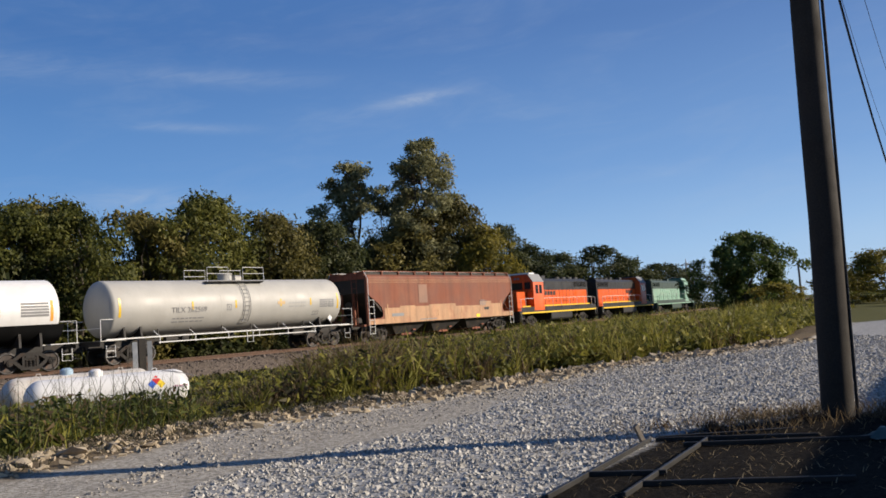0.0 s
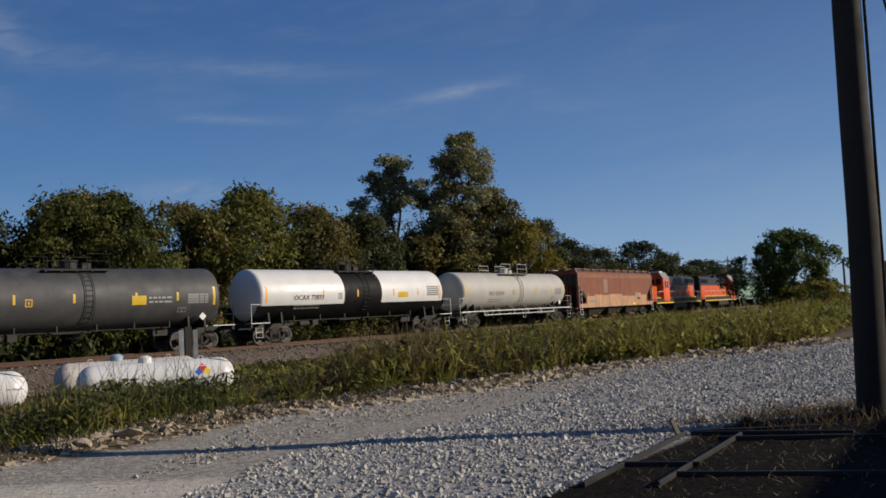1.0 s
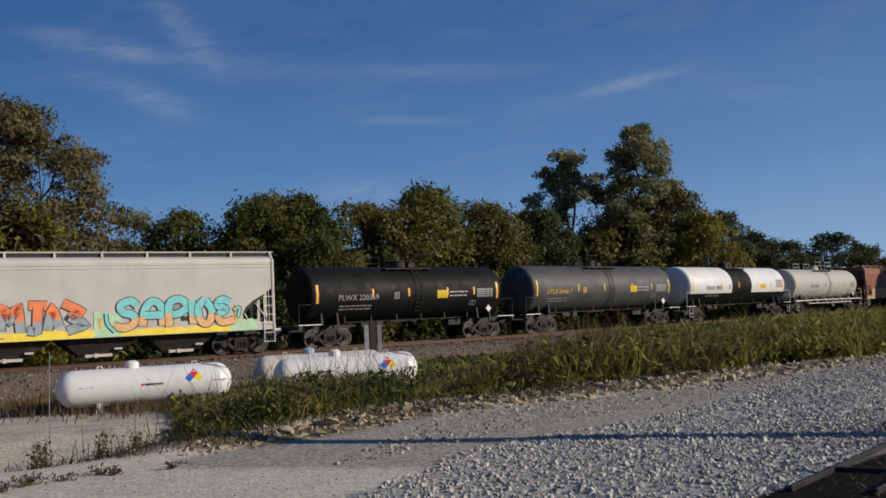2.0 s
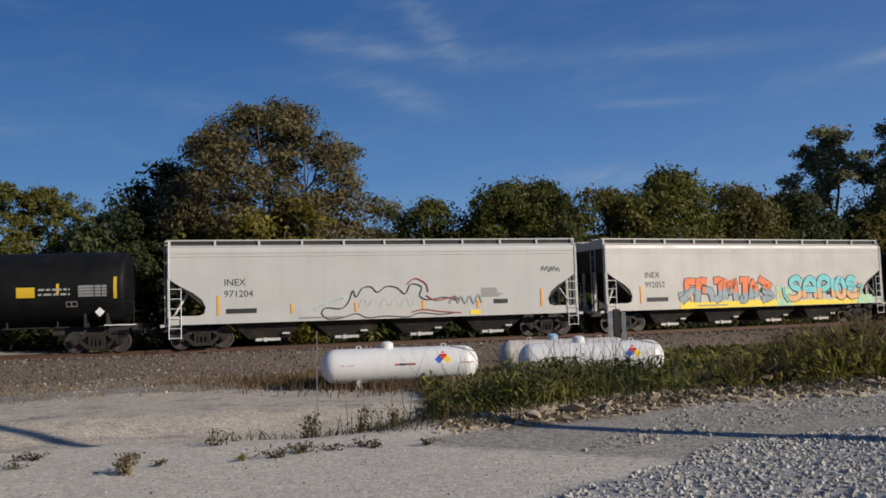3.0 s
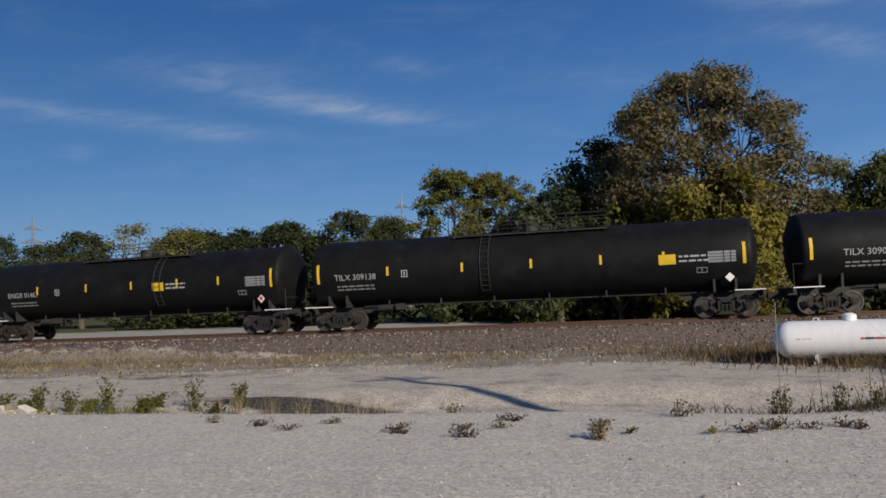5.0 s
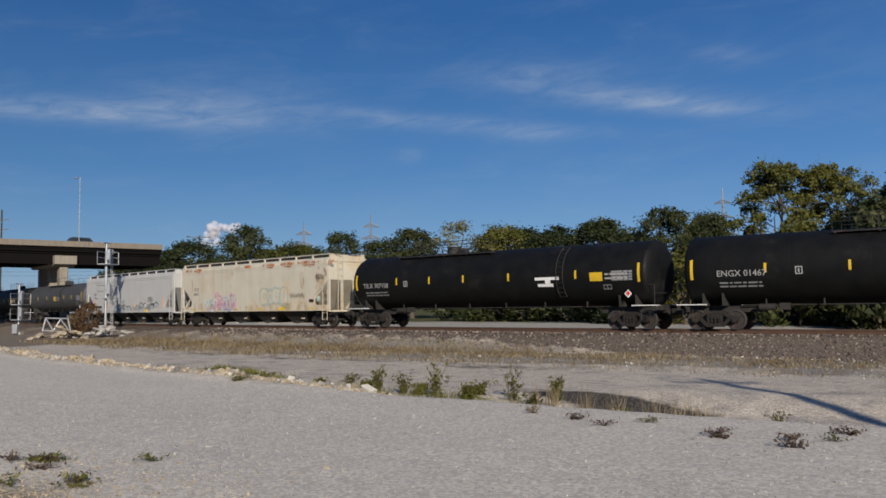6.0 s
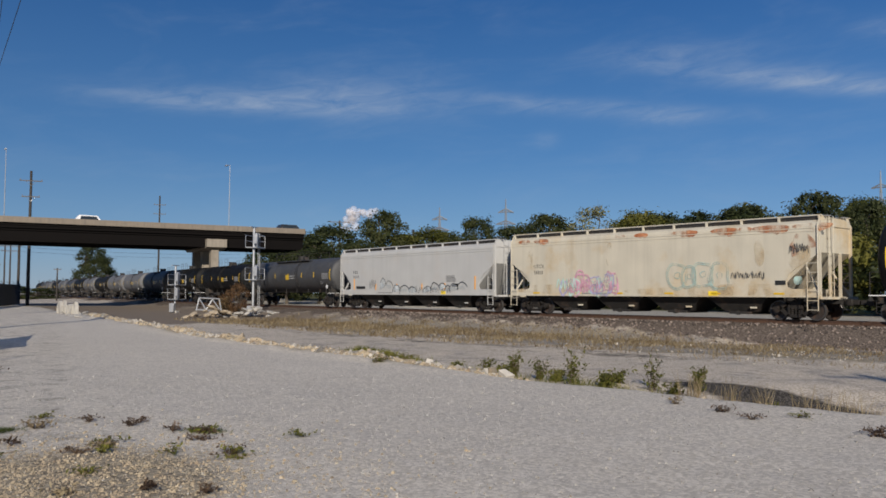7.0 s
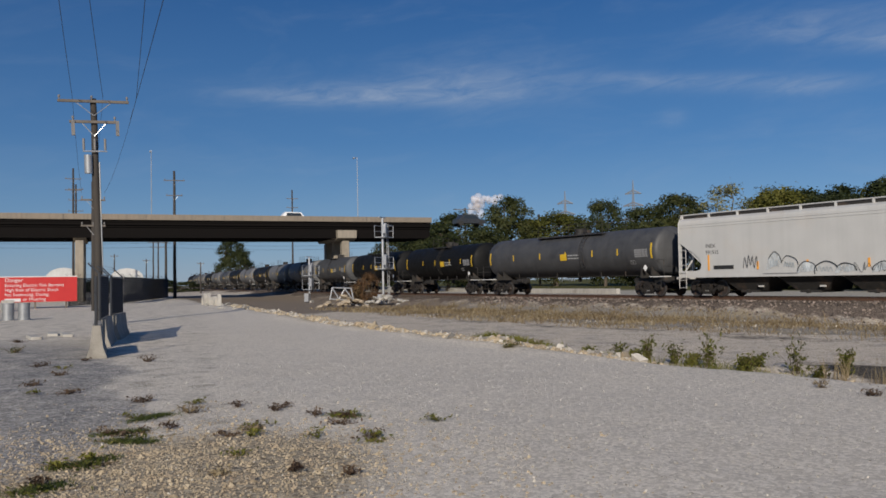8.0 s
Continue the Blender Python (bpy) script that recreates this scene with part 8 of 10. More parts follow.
def far_buildings():
    """Low pale sheds and a road strip far behind the track and under the bridge."""
    for x, y, w, d, h, head, lab in ((-180.5, -86.3, 14, 6.5, 5.6, 25, "pale arched-roof storage shed far off"), (-174.6, -97.8, 16, 6.5, 5.8, 31, "pale storage shed far off"), (-62, 70, 7, 5, 5.0, 40, "small pale building half hidden by trees")):
        th = thing("storage_shed", lab, "shed", "far sheds", at=pose(x, y, -0.4, 0, 0, head))
        part("wall", MB().box(-w / 2, w / 2, -d / 2, d / 2, 0, h * 0.7), "building_pale", th)
        arc = [(d / 2 * math.cos(a), h * 0.7 + h * 0.35 * math.sin(a)) for a in np.linspace(0, math.pi, 9)]
        part("roof", MB().prism(arc, -w / 2 - 0.2, w / 2 + 0.2, "x"), "building_pale", th)
    # a parked pale flat trailer row behind the track, seen under the cars
    for k in range(5):
        s = -70 - 24 * k
        x, y, h = on_track(s, 13.0 + 1.5 * (k % 2))
        th = thing("concrete_wall", "low pale concrete wall segment behind the track", "wall", "low walls behind the track", at=pose(x, y, ground_z(x, y), 0, 0, math.degrees(h)))
        part("body", MB().box(-8, 8, -0.2, 0.2, -0.2, 0.42, bevel=0.03), "concrete", th)


far_buildings()



def steam_plume():
    """A small white puff of steam far beyond the trees."""
    rnd = random.Random(12)
    bm = bmesh.new()
    for k in range(30):
        t = rnd.uniform(0, 1)
        c = Vector((-1500 + rnd.uniform(-15, 15), (-88 + 16 * t if t < 0.4 else -82 + 34 * (t - 0.4) / 0.6) + rnd.gauss(0, 4.5), (118 + 60 * t if t < 0.4 else 143 - 8 * (t - 0.4)) + rnd.gauss(0, 4)))
        r = rnd.uniform(4.0, 9.0) * (1.1 - 0.45 * t)
        geom = bmesh.ops.create_icosphere(bm, subdivisions=2, radius=r, matrix=Matrix.Translation(c))
        for v in geom["verts"]:
            d = (v.co - c)
            v.co = c + d * (1 + 0.22 * noise.noise(v.co * 0.09) + 0.06 * noise.noise(v.co * 0.24))
    me = bpy.data.meshes.new("steam_plume")
    bm.to_mesh(me)
    bm.free()
    me.polygons.foreach_set("use_smooth", [True] * len(me.polygons))
    me.materials.append(MATS["steam"])
    tagged(new("steam_plume", me), "small white puff of steam beyond the trees", "steam", kind="stuff")


def steam_material():
    m = material("steam", (0.80, 0.76, 0.77), 1.0, 0, 0.05, 0.05, 0.2, 0, spec=0.0)
    nt = m.node_tree
    tr, mx = nt.nodes.new("ShaderNodeBsdfTransparent"), nt.nodes.new("ShaderNodeMixShader")
    mx.inputs[0].default_value = 0.24
    nt.links.new(tr.outputs[0], mx.inputs[1]); nt.links.new(nt.nodes["Principled BSDF"].outputs[0], mx.inputs[2])
    nt.links.new(mx.outputs[0], nt.nodes["Material Output"].inputs[0])


steam_material()
steam_plume()

# ---- trees, bushes, grass ----
def leaf_cards(points, size, rnd_state, flat=0.0, elong=1.5, out=None):
    """Small bent leaf sprays (four corners each) at the points, turned at random."""
    n = len(points)
    rs = rnd_state
    nrm = rs.normal(size=(n, 3)); nrm[:, 2] += flat
    if out is not None:
        nrm = nrm * 0.55 + out
    nrm /= np.linalg.norm(nrm, axis=1, keepdims=True)
    t = np.cross(nrm, rs.normal(size=(n, 3))); t /= np.linalg.norm(t, axis=1, keepdims=True) + 1e-9
    b = np.cross(nrm, t)
    s = size * rs.uniform(0.6, 1.35, (n, 1))
    v = np.empty((n, 4, 3))
    v[:, 0] = points - t * s * elong * 0.5
    v[:, 1] = points + b * s * 0.42 + nrm * s * 0.12
    v[:, 2] = points + t * s * elong * 0.5
    v[:, 3] = points - b * s * 0.42 + nrm * s * 0.12
    return v.reshape(-1, 3), np.arange(4 * n).reshape(n, 4)


def leaf_points(points, size, rs, out, elong=1.5):
    """Pointed leaf sprays of three corners each, facing mostly outwards."""
    n = len(points)
    nrm = rs.normal(size=(n, 3)) * 0.55 + out
    nrm /= np.linalg.norm(nrm, axis=1, keepdims=True)
    t = np.cross(nrm, rs.normal(size=(n, 3))); t /= np.linalg.norm(t, axis=1, keepdims=True) + 1e-9
    b = np.cross(nrm, t)
    s = size * rs.uniform(0.6, 1.35, (n, 1))
    v = np.empty((n, 3, 3))
    v[:, 0] = points - t * s * elong * 0.5 - b * s * 0.32
    v[:, 1] = points + t * s * elong * 0.5 + nrm * s * 0.12
    v[:, 2] = points - t * s * elong * 0.35 + b * s * 0.5
    return v.reshape(-1, 3), np.arange(3 * n).reshape(n, 3)


def envelope(t, waist):
    """Half width of a crown at the share t of its height: widest at the waist, domed above."""
    return math.sqrt(max(0.0, 1 - ((t - waist) / (1 - waist)) ** 2)) if t > waist else 0.62 + 0.38 * t / waist


def tree_template(kind, mat, h, w, clumps, sprays, leaves, leaf, seed, low=0.14, waist=0.38, lobes=0.2, size=(0.10, 0.17), bare=0.0, fork=0.22, inside=0.2):
    """Meshes of one tree: a forked trunk with limbs and twigs, and clumps of leaf sprays hung on them.
    lobes: how uneven the outline is; size: clump radius as a share of the width; bare: share of twigs that show beyond the leaves."""
    rnd, rs = random.Random(seed), np.random.RandomState(seed)
    ph = [rnd.uniform(0, 6.28) for _ in range(4)]

    def reach(a, t):
        return 1 + lobes * (0.6 * math.sin(2 * a + ph[0] + 3 * t) + 0.5 * math.sin(3 * a + ph[1] - 5 * t) + 0.4 * math.sin(5 * a + ph[2] + 7 * t))
    wood = MB()
    r0 = 0.017 * h + 0.05
    top = Vector((rnd.uniform(-0.3, 0.3), rnd.uniform(-0.3, 0.3), fork * h))
    wood.cyl((0, 0, -0.6), top, r0 * 1.15, r0 * 0.85, 9)
    nodes = [top]
    n_limb = 7
    for k in range(n_limb):
        a = 6.283 * (k + rnd.uniform(-0.25, 0.25)) / n_limb
        lift = (0.92, 0.55, 0.78, 0.45, 0.85, 0.62, 0.7)[k % 7] * rnd.uniform(0.92, 1.05)
        out = w / 2 * envelope(min(0.95, lift), waist) * (0.28 if lift > 0.8 else 0.55)
        end = Vector((out * math.cos(a), out * math.sin(a), h * (low + (1 - low) * lift)))
        prev, rad = top, r0 * rnd.uniform(0.42, 0.6)
        for j in range(1, 6):
            t = j / 5
            p = top.lerp(end, t) + Vector((rnd.gauss(0, 0.02) * h, rnd.gauss(0, 0.02) * h, 0.05 * h * math.sin(math.pi * t)))
            wood.cyl(prev, p, rad, rad * 0.78, 6, False)
            prev, rad = p, rad * 0.78
            nodes.append(p)
    pts, ways = [], []
    for k in range(clumps):
        t = rnd.uniform(0.02, 0.97) ** 0.8
        a = rnd.uniform(0, 6.283)
        s = w * rnd.uniform(*size)
        half = max(0.1, w / 2 * envelope(t, waist) * reach(a, t) - 0.5 * s)
        r = half * math.sqrt(rnd.uniform(0.25, 1.0))
        c = Vector((r * math.cos(a), r * math.sin(a), h * (low + (1 - low) * t) - 0.4 * s))
        near = min(nodes, key=lambda q: (q - c).length + (3.0 if q.z > c.z + 0.5 else 0))
        mid = near.lerp(c, 0.55) + Vector((rnd.gauss(0, 0.12), rnd.gauss(0, 0.12), 0.12 * s))
        wood.cyl(near, mid, r0 * 0.16, r0 * 0.10, 4, False); wood.cyl(mid, c, r0 * 0.10, r0 * 0.05, 3, False)
        out = Vector((c.x, c.y, (c.z - 0.45 * h) * 0.8)).normalized()
        m = max(4, int(sprays * (2 * s / (w * (size[0] + size[1]))) ** 2))
        d = rs.normal(size=(m, 3)); d /= np.linalg.norm(d, axis=1, keepdims=True)
        d = d + np.array([[0.75 * out.x, 0.75 * out.y, 0.75 * out.z + 0.35]])
        d /= np.linalg.norm(d, axis=1, keepdims=True)
        q = np.array([list(c)]) + d * s * rs.uniform(0.55, 1.0, (m, 1)) * np.array([[1.1, 1.1, 0.85]])
        p = np.repeat(q, leaves, 0) + rs.normal(size=(m * leaves, 3)) * s * 0.21
        pts.append(p); ways.append(np.repeat(d, leaves, 0))
        n_in = int(m * leaves * inside)
        e = rs.normal(size=(n_in, 3)); e /= np.linalg.norm(e, axis=1, keepdims=True)
        pts.append(np.array([list(c)]) + e * s * rs.uniform(0.1, 0.85, (n_in, 1))); ways.append(e)
        if rnd.random() < 0.35 + bare:
            for _ in range(2 if bare < 0.3 else 4):
                u = d[rnd.randrange(m)]
                e = c + Vector(u) * s * rnd.uniform(0.8, 1.0 + 0.9 * bare) + Vector((0, 0, 0.3 * s * bare))
                wood.cyl(c, e, r0 * 0.05, r0 * 0.014, 3, False)
    pts, ways = np.concatenate(pts), np.concatenate(ways)
    up = pts[:, 2] > 0.1
    v, f = leaf_points(pts[up], leaf, rs, ways[up])
    crown = np_mesh("crown", v, f, mat)
    trunk = wood.mesh("trunk")
    trunk.materials.append(MATS["bark"])
    TREE_KINDS[kind] = (trunk, crown, h, w)


TREE_KINDS = {}
tree_template("g0", "leaf_green", 11, 8.0, 62, 15, 11, 0.205, 1)
tree_template("g1", "leaf_green", 10, 8.5, 60, 15, 11, 0.205, 2, waist=0.45)
tree_template("o0", "leaf_olive", 11, 8.0, 62, 15, 11, 0.205, 3)
tree_template("o1", "leaf_olive", 10, 7.5, 58, 15, 11, 0.205, 4, waist=0.45)
tree_template("d0", "leaf_dark", 10, 7.5, 58, 15, 11, 0.205, 5)
tree_template("d1", "leaf_dark", 9, 8.0, 56, 15, 11, 0.205, 6, waist=0.45)
tree_template("y0", "leaf_yellow", 8, 7.5, 54, 15, 11, 0.20, 7)
tree_template("y1", "leaf_yellow", 8, 7.0, 52, 15, 11, 0.20, 8)
tree_template("s0", "leaf_silver", 9, 6, 46, 10, 7, 0.17, 9, lobes=0.3, bare=0.8, inside=0.0)
tree_template("b0", "leaf_olive", 9, 7.5, 58, 15, 11, 0.205, 10, low=0.02)
tree_template("BR", "leaf_lush", 9, 11, 110, 18, 10, 0.24, 11, low=0.06, waist=0.42, lobes=0.40, size=(0.06, 0.13), bare=0.3)
tree_template("TA", "leaf_brown", 17, 15.5, 250, 17, 10, 0.20, 12, low=0.12, waist=0.40, lobes=0.14, size=(0.05, 0.095), bare=0.35, fork=0.16, inside=0.05)
tree_template("TB", "leaf_silver", 20, 9.0, 150, 17, 10, 0.21, 13, low=0.06, waist=0.30, lobes=0.32, size=(0.07, 0.13), inside=0.12)
tree_template("TBL", "leaf_silver", 18, 7.0, 84, 16, 10, 0.21, 14, low=0.05, waist=0.45, lobes=0.36, size=(0.08, 0.15), inside=0.1)
tree_template("TC", "leaf_green", 13, 7.5, 110, 14, 9, 0.19, 15, low=0.05, waist=0.45, lobes=0.4, size=(0.06, 0.12), bare=0.9, inside=0.1)
for _k, _m in enumerate(("leaf_green", "leaf_olive", "leaf_dark", "leaf_yellow")):
    tree_template("u" + str(_k), _m, 5, 5.5, 22, 12, 9, 0.24, 30 + _k, low=0.02, waist=0.5, size=(0.12, 0.2), fork=0.1)
tree_template("w0", "leaf_rust", 2.6, 3.0, 34, 12, 7, 0.10, 77, low=0.02, bare=0.6, inside=0.1)
TREE_WORDS = {"w": "dry brown bush beside the bent steel frame", "u0": "green bush at the foot of the trees", "u1": "olive bush at the foot of the trees", "u2": "dark green bush at the foot of the trees", "u3": "yellowing bush at the foot of the trees", "g": "green leafy tree in the belt behind the track", "o": "olive-green tree in the belt behind the track", "d": "dark green tree in the belt behind the track", "y": "yellowing bushy tree behind the track",
              "s": "thin grey-green tree with bare twigs", "b": "dense dark bushy tree behind the track", "BR": "broad green tree standing alone by the road", "TA": "large round-crowned tree turning brown above the train",
              "TB": "tall grey-green tree rising above the wood", "TBL": "slender grey-green tree beside the tallest tree", "TC": "olive tree with upright twigs behind the track"}


def plant(kind, x, y, top, width, k):
    pick = kind if kind in TREE_KINDS else kind + str(k % 2 if kind + str(k % 2) in TREE_KINDS else 0)
    trunk, crown, h, w = TREE_KINDS[pick]
    gz = ground_z(x, y)
    rnd = random.Random(k * 13 + 5)
    th = thing("tree", TREE_WORDS[kind], "tree", "trees behind the track", at=pose(x, y, gz - 0.1, 0, 0, rnd.uniform(0, 360)))
    th.scale = (width / w * 1.3, width / w * 1.3, (top - gz) / h * 1.02)
    part("trunk", trunk, None, th)
    part("crown", crown, None, th)
    return th


TREES = [
    (-27.8, 60.1, 11.5, 6.1, "o"), (-25.3, 61.2, 11.2, 5.8, "g"), (-22.1, 64.6, 11.1, 6.0, "b"), (-17.8, 68.0, 12.0, 7.4, "g"), (-13.5, 73.1, 11.3, 6.2, "o"),
    (-10.1, 77.7, 10.8, 6.6, "d"), (-7.7, 88.1, 18.2, 7.2, "TBL"), (-0.6, 88.4, 19.9, 8.6, "TB"), (-4.6, 86.4, 13.6, 6.4, "s"), (2.6, 86.8, 13.2, 6.2, "o"), (-1.6, 85.2, 12.6, 6.0, "o"), (4.9, 84.3, 9.9, 6.0, "y"), (7.5, 96.2, 11.2, 5.4, "d"),
    (15.2, 114.5, 9.0, 9.2, "d"), (22.0, 118.5, 9.8, 8.0, "d"), (28.1, 127.5, 8.5, 8.5, "d"), (34.9, 136.2, 7.8, 9.0, "d"), (41.7, 144.7, 6.7, 8.6, "d"),
    (35.4, 100.5, 8.9, 8.4, "BR"), (52.6, 114.1, 5.5, 4.5, "o"), (55.5, 107.1, 6.4, 8.4, "y"), (-2.8, 84.4, 10.1, 8.8, "o"), (10.5, 99.9, 9.2, 6.9, "d"),
    (-30.8, 53.8, 9.6, 6.2, "g"), (-26.8, 55.9, 10.5, 5.9, "g"), (-23.5, 57.4, 10.0, 6.0, "g"), (-20.1, 60.8, 10.1, 5.6, "b"), (-17.0, 63.8, 11.0, 6.8, "g"),
    (-12.8, 68.9, 10.6, 6.2, "o"), (-36.1, 55.2, 9.9, 4.7, "s"), (-9.5, 73.5, 10.2, 6.2, "d"),
    (-39.2, 45.3, 16.2, 12.4, "TA"), (-46.4, 43.1, 12.4, 7.2, "d"), (-34.6, 41.4, 8.8, 6.7, "y"), (-44.4, 37.2, 8.6, 6.2, "d"), (-34.9, 53.6, 10.0, 5.0, "s"),
    (-62.7, 41.0, 13.2, 6.4, "TC"), (-60.4, 43.9, 12.8, 5.4, "TC"), (-105.1, 57.7, 13.4, 8.5, "y"),
    (-119.8, 36.0, 12.7, 10.3, "o"), (-118.1, 41.1, 12.8, 9.0, "g"), (-110.8, 46.1, 13.0, 9.6, "y"), (-98.8, 48.5, 13.3, 8.3, "o"), (-87.6, 48.4, 11.3, 5.7, "o"),
    (-123.2, 21.0, 12.7, 9.8, "o"), (-117.0, 26.3, 13.2, 8.6, "s"), (-115.5, 32.3, 12.5, 10.1, "y"), (-109.0, 36.5, 11.1, 8.1, "o"), (-103.7, 42.1, 12.3, 8.5, "o"),
    (-134.5, 11.8, 13.2, 7.1, "g"), (-140.0, -2.8, 14.5, 8.6, "o"), (-139.6, -10.8, 12.1, 11.7, "g"), (-139.9, 4.5, 11.8, 11.0, "y"), (-133.8, 17.5, 11.9, 8.8, "g"),
    (-111.5, -10.4, 7.4, 7.0, "g"), (-116.0, -5.8, 8.2, 7.4, "o"), (-108.0, -14.0, 6.2, 5.0, "g"), (-148.0, -22.4, 9.0, 9.0, "g"), (-247.4, -86.2, 14.8, 8.6, "g"), (-244.5, -83.6, 11.0, 6.6, "g"), (-134.3, -14.7, 10.4, 8.7, "d"), (-138.9, -17.5, 8.4, 8.2, "d"),
]
for _k, (_x, _y, _t, _w, _kind) in enumerate(TREES):
    _kind = {"y": "g", "o": "d", "g": "d"}.get(_kind, _kind) if _x < -80 else _kind
    plant(_kind, _x, _y, _t, _w, _k)


def undergrowth():
    """Low bushes filling the belt behind the track, down to the ground."""
    rnd = random.Random(77)
    k = 200
    for s in np.arange(-22, 96, 3.4):
        for off, h, w in (((rnd.uniform(12.0, 14.5) if s > 25 else rnd.uniform(19, 22)), rnd.uniform(3.2, 5.2), rnd.uniform(4.2, 5.8)), (rnd.uniform(16, 20), rnd.uniform(5.5, 7.5), rnd.uniform(5.0, 6.5))):
            x, y, _ = on_track(s + rnd.uniform(-1.5, 1.5), off)
            # mostly dark-leaved bushes: the trees' shade put into the leaf colour
            kind = rnd.choice(["u0", "u2", "u2", "u2", "u2"]) if s < 35 else rnd.choice(["u2", "u2", "u1", "u0"])
            plant(kind, x, y, h, w, k)
            k += 1
    for s in np.arange(-175, -22, 6.5):
        x, y, _ = on_track(s + rnd.uniform(-2, 2), rnd.uniform(30, 44))
        if -100 < x < -52 and (x + 62) ** 2 + (y - 41) ** 2 > 30:
            plant(rnd.choice(["u0", "u2", "u2"]), x, y, rnd.uniform(4.5, 7.0), rnd.uniform(6, 8), k)
            k += 1
    for s in (-24, -28, -33, -38, -42):
        x, y, _ = on_track(s, rnd.uniform(21, 25))
        plant(rnd.choice(["u0", "u2", "u2"]), x, y, rnd.uniform(3.8, 6.0), rnd.uniform(5, 6.5), k)
        k += 1
    for s in np.arange(-20, 70, 5.5):
        x, y, _ = on_track(s + rnd.uniform(-1.5, 1.5), rnd.uniform(30, 34))
        plant(rnd.choice(["g", "o", "o"]) if s < 30 else "d", x, y, rnd.uniform(8.2, 9.6) * (1 if s < 45 else 0.85), rnd.uniform(6, 8), k)
        k += 1
    for s in np.arange(56, 156, 4.2):
        x, y, _ = on_track(s + rnd.uniform(-2, 2), rnd.uniform(22, 30))
        plant(rnd.choice(["o", "g", "o", "s"]), x, y, rnd.uniform(7.6, 9.8) - 0.022 * (s - 58), rnd.uniform(6, 8), k)
        k += 1
    for q in range(12):
        plant(rnd.choice(["u2", "u1", "u3"]), 44 + q * 5.2 + rnd.uniform(-2, 2), 128 - q * 3.5 + rnd.uniform(-6, 6), rnd.uniform(2.8, 4.6), rnd.uniform(6, 8), k)
        k += 1
    for q in range(9):
        plant(rnd.choice(["u3", "u1", "u0"]), 36 + q * 4.5 + rnd.uniform(-2, 2), 92 - q * 2.0 + rnd.uniform(-5, 5), rnd.uniform(1.6, 3.0), rnd.uniform(4, 6), k)
        k += 1
    for q in range(10):
        plant("u2", -205 - q * 9, -84 - q * 9 + rnd.uniform(-5, 5), rnd.uniform(2.2, 3.6), rnd.uniform(8, 11), k)
        k += 1


undergrowth()
for _x, _y, _h, _w in ((-79.0, -14.7, 2.5, 1.7), (-79.8, -15.7, 1.8, 1.6)):
    plant("w", _x, _y, _h, _w, 900)


def blades(px, py, pz, h, w, lean, rs, arch=0.5):
    """Grass blades: two quads each, bent over towards the tip."""
    n = len(px)
    a = rs.uniform(0, 2 * np.pi, n)
    face = rs.uniform(0, 2 * np.pi, n)
    ux, uy = np.cos(face) * w / 2, np.sin(face) * w / 2
    lx, ly = np.cos(a) * lean * h, np.sin(a) * lean * h
    v = np.zeros((n, 6, 3))
    for i, (t, ww) in enumerate(((0.0, 1.0), (0.55, 0.85), (1.0, 0.12))):
        bend = t * t * arch + t * (1 - arch)
        zz = pz + h * (t - 0.25 * arch * lean * t * t)
        for j, sg in ((0, 1), (1, -1)):
            v[:, 2 * i + j, 0] = px + lx * bend + sg * ux * ww
            v[:, 2 * i + j, 1] = py + ly * bend + sg * uy * ww
            v[:, 2 * i + j, 2] = zz
    base = np.arange(n)[:, None] * 6
    f = np.concatenate([base + np.array([[0, 1, 3, 2]]), base + np.array([[2, 3, 5, 4]])])
    return v.reshape(-1, 3), f


def scatter(n, x0, x1, y0, y1, keep, rs):
    px, py = rs.uniform(x0, x1, n), rs.uniform(y0, y1, n)
    k = keep(px, py)
    return px[k], py[k]


def weed_line(px, py):
    """Positive to the right of the line where the tall weeds begin."""
    return px - (-6.6 + (py - 11.5) * -0.62)


def grass_object(name, mat, label, v, f):
    me = np_mesh(name, v, f, mat)
    return tagged(new(name, me), label, "grass", kind="stuff")


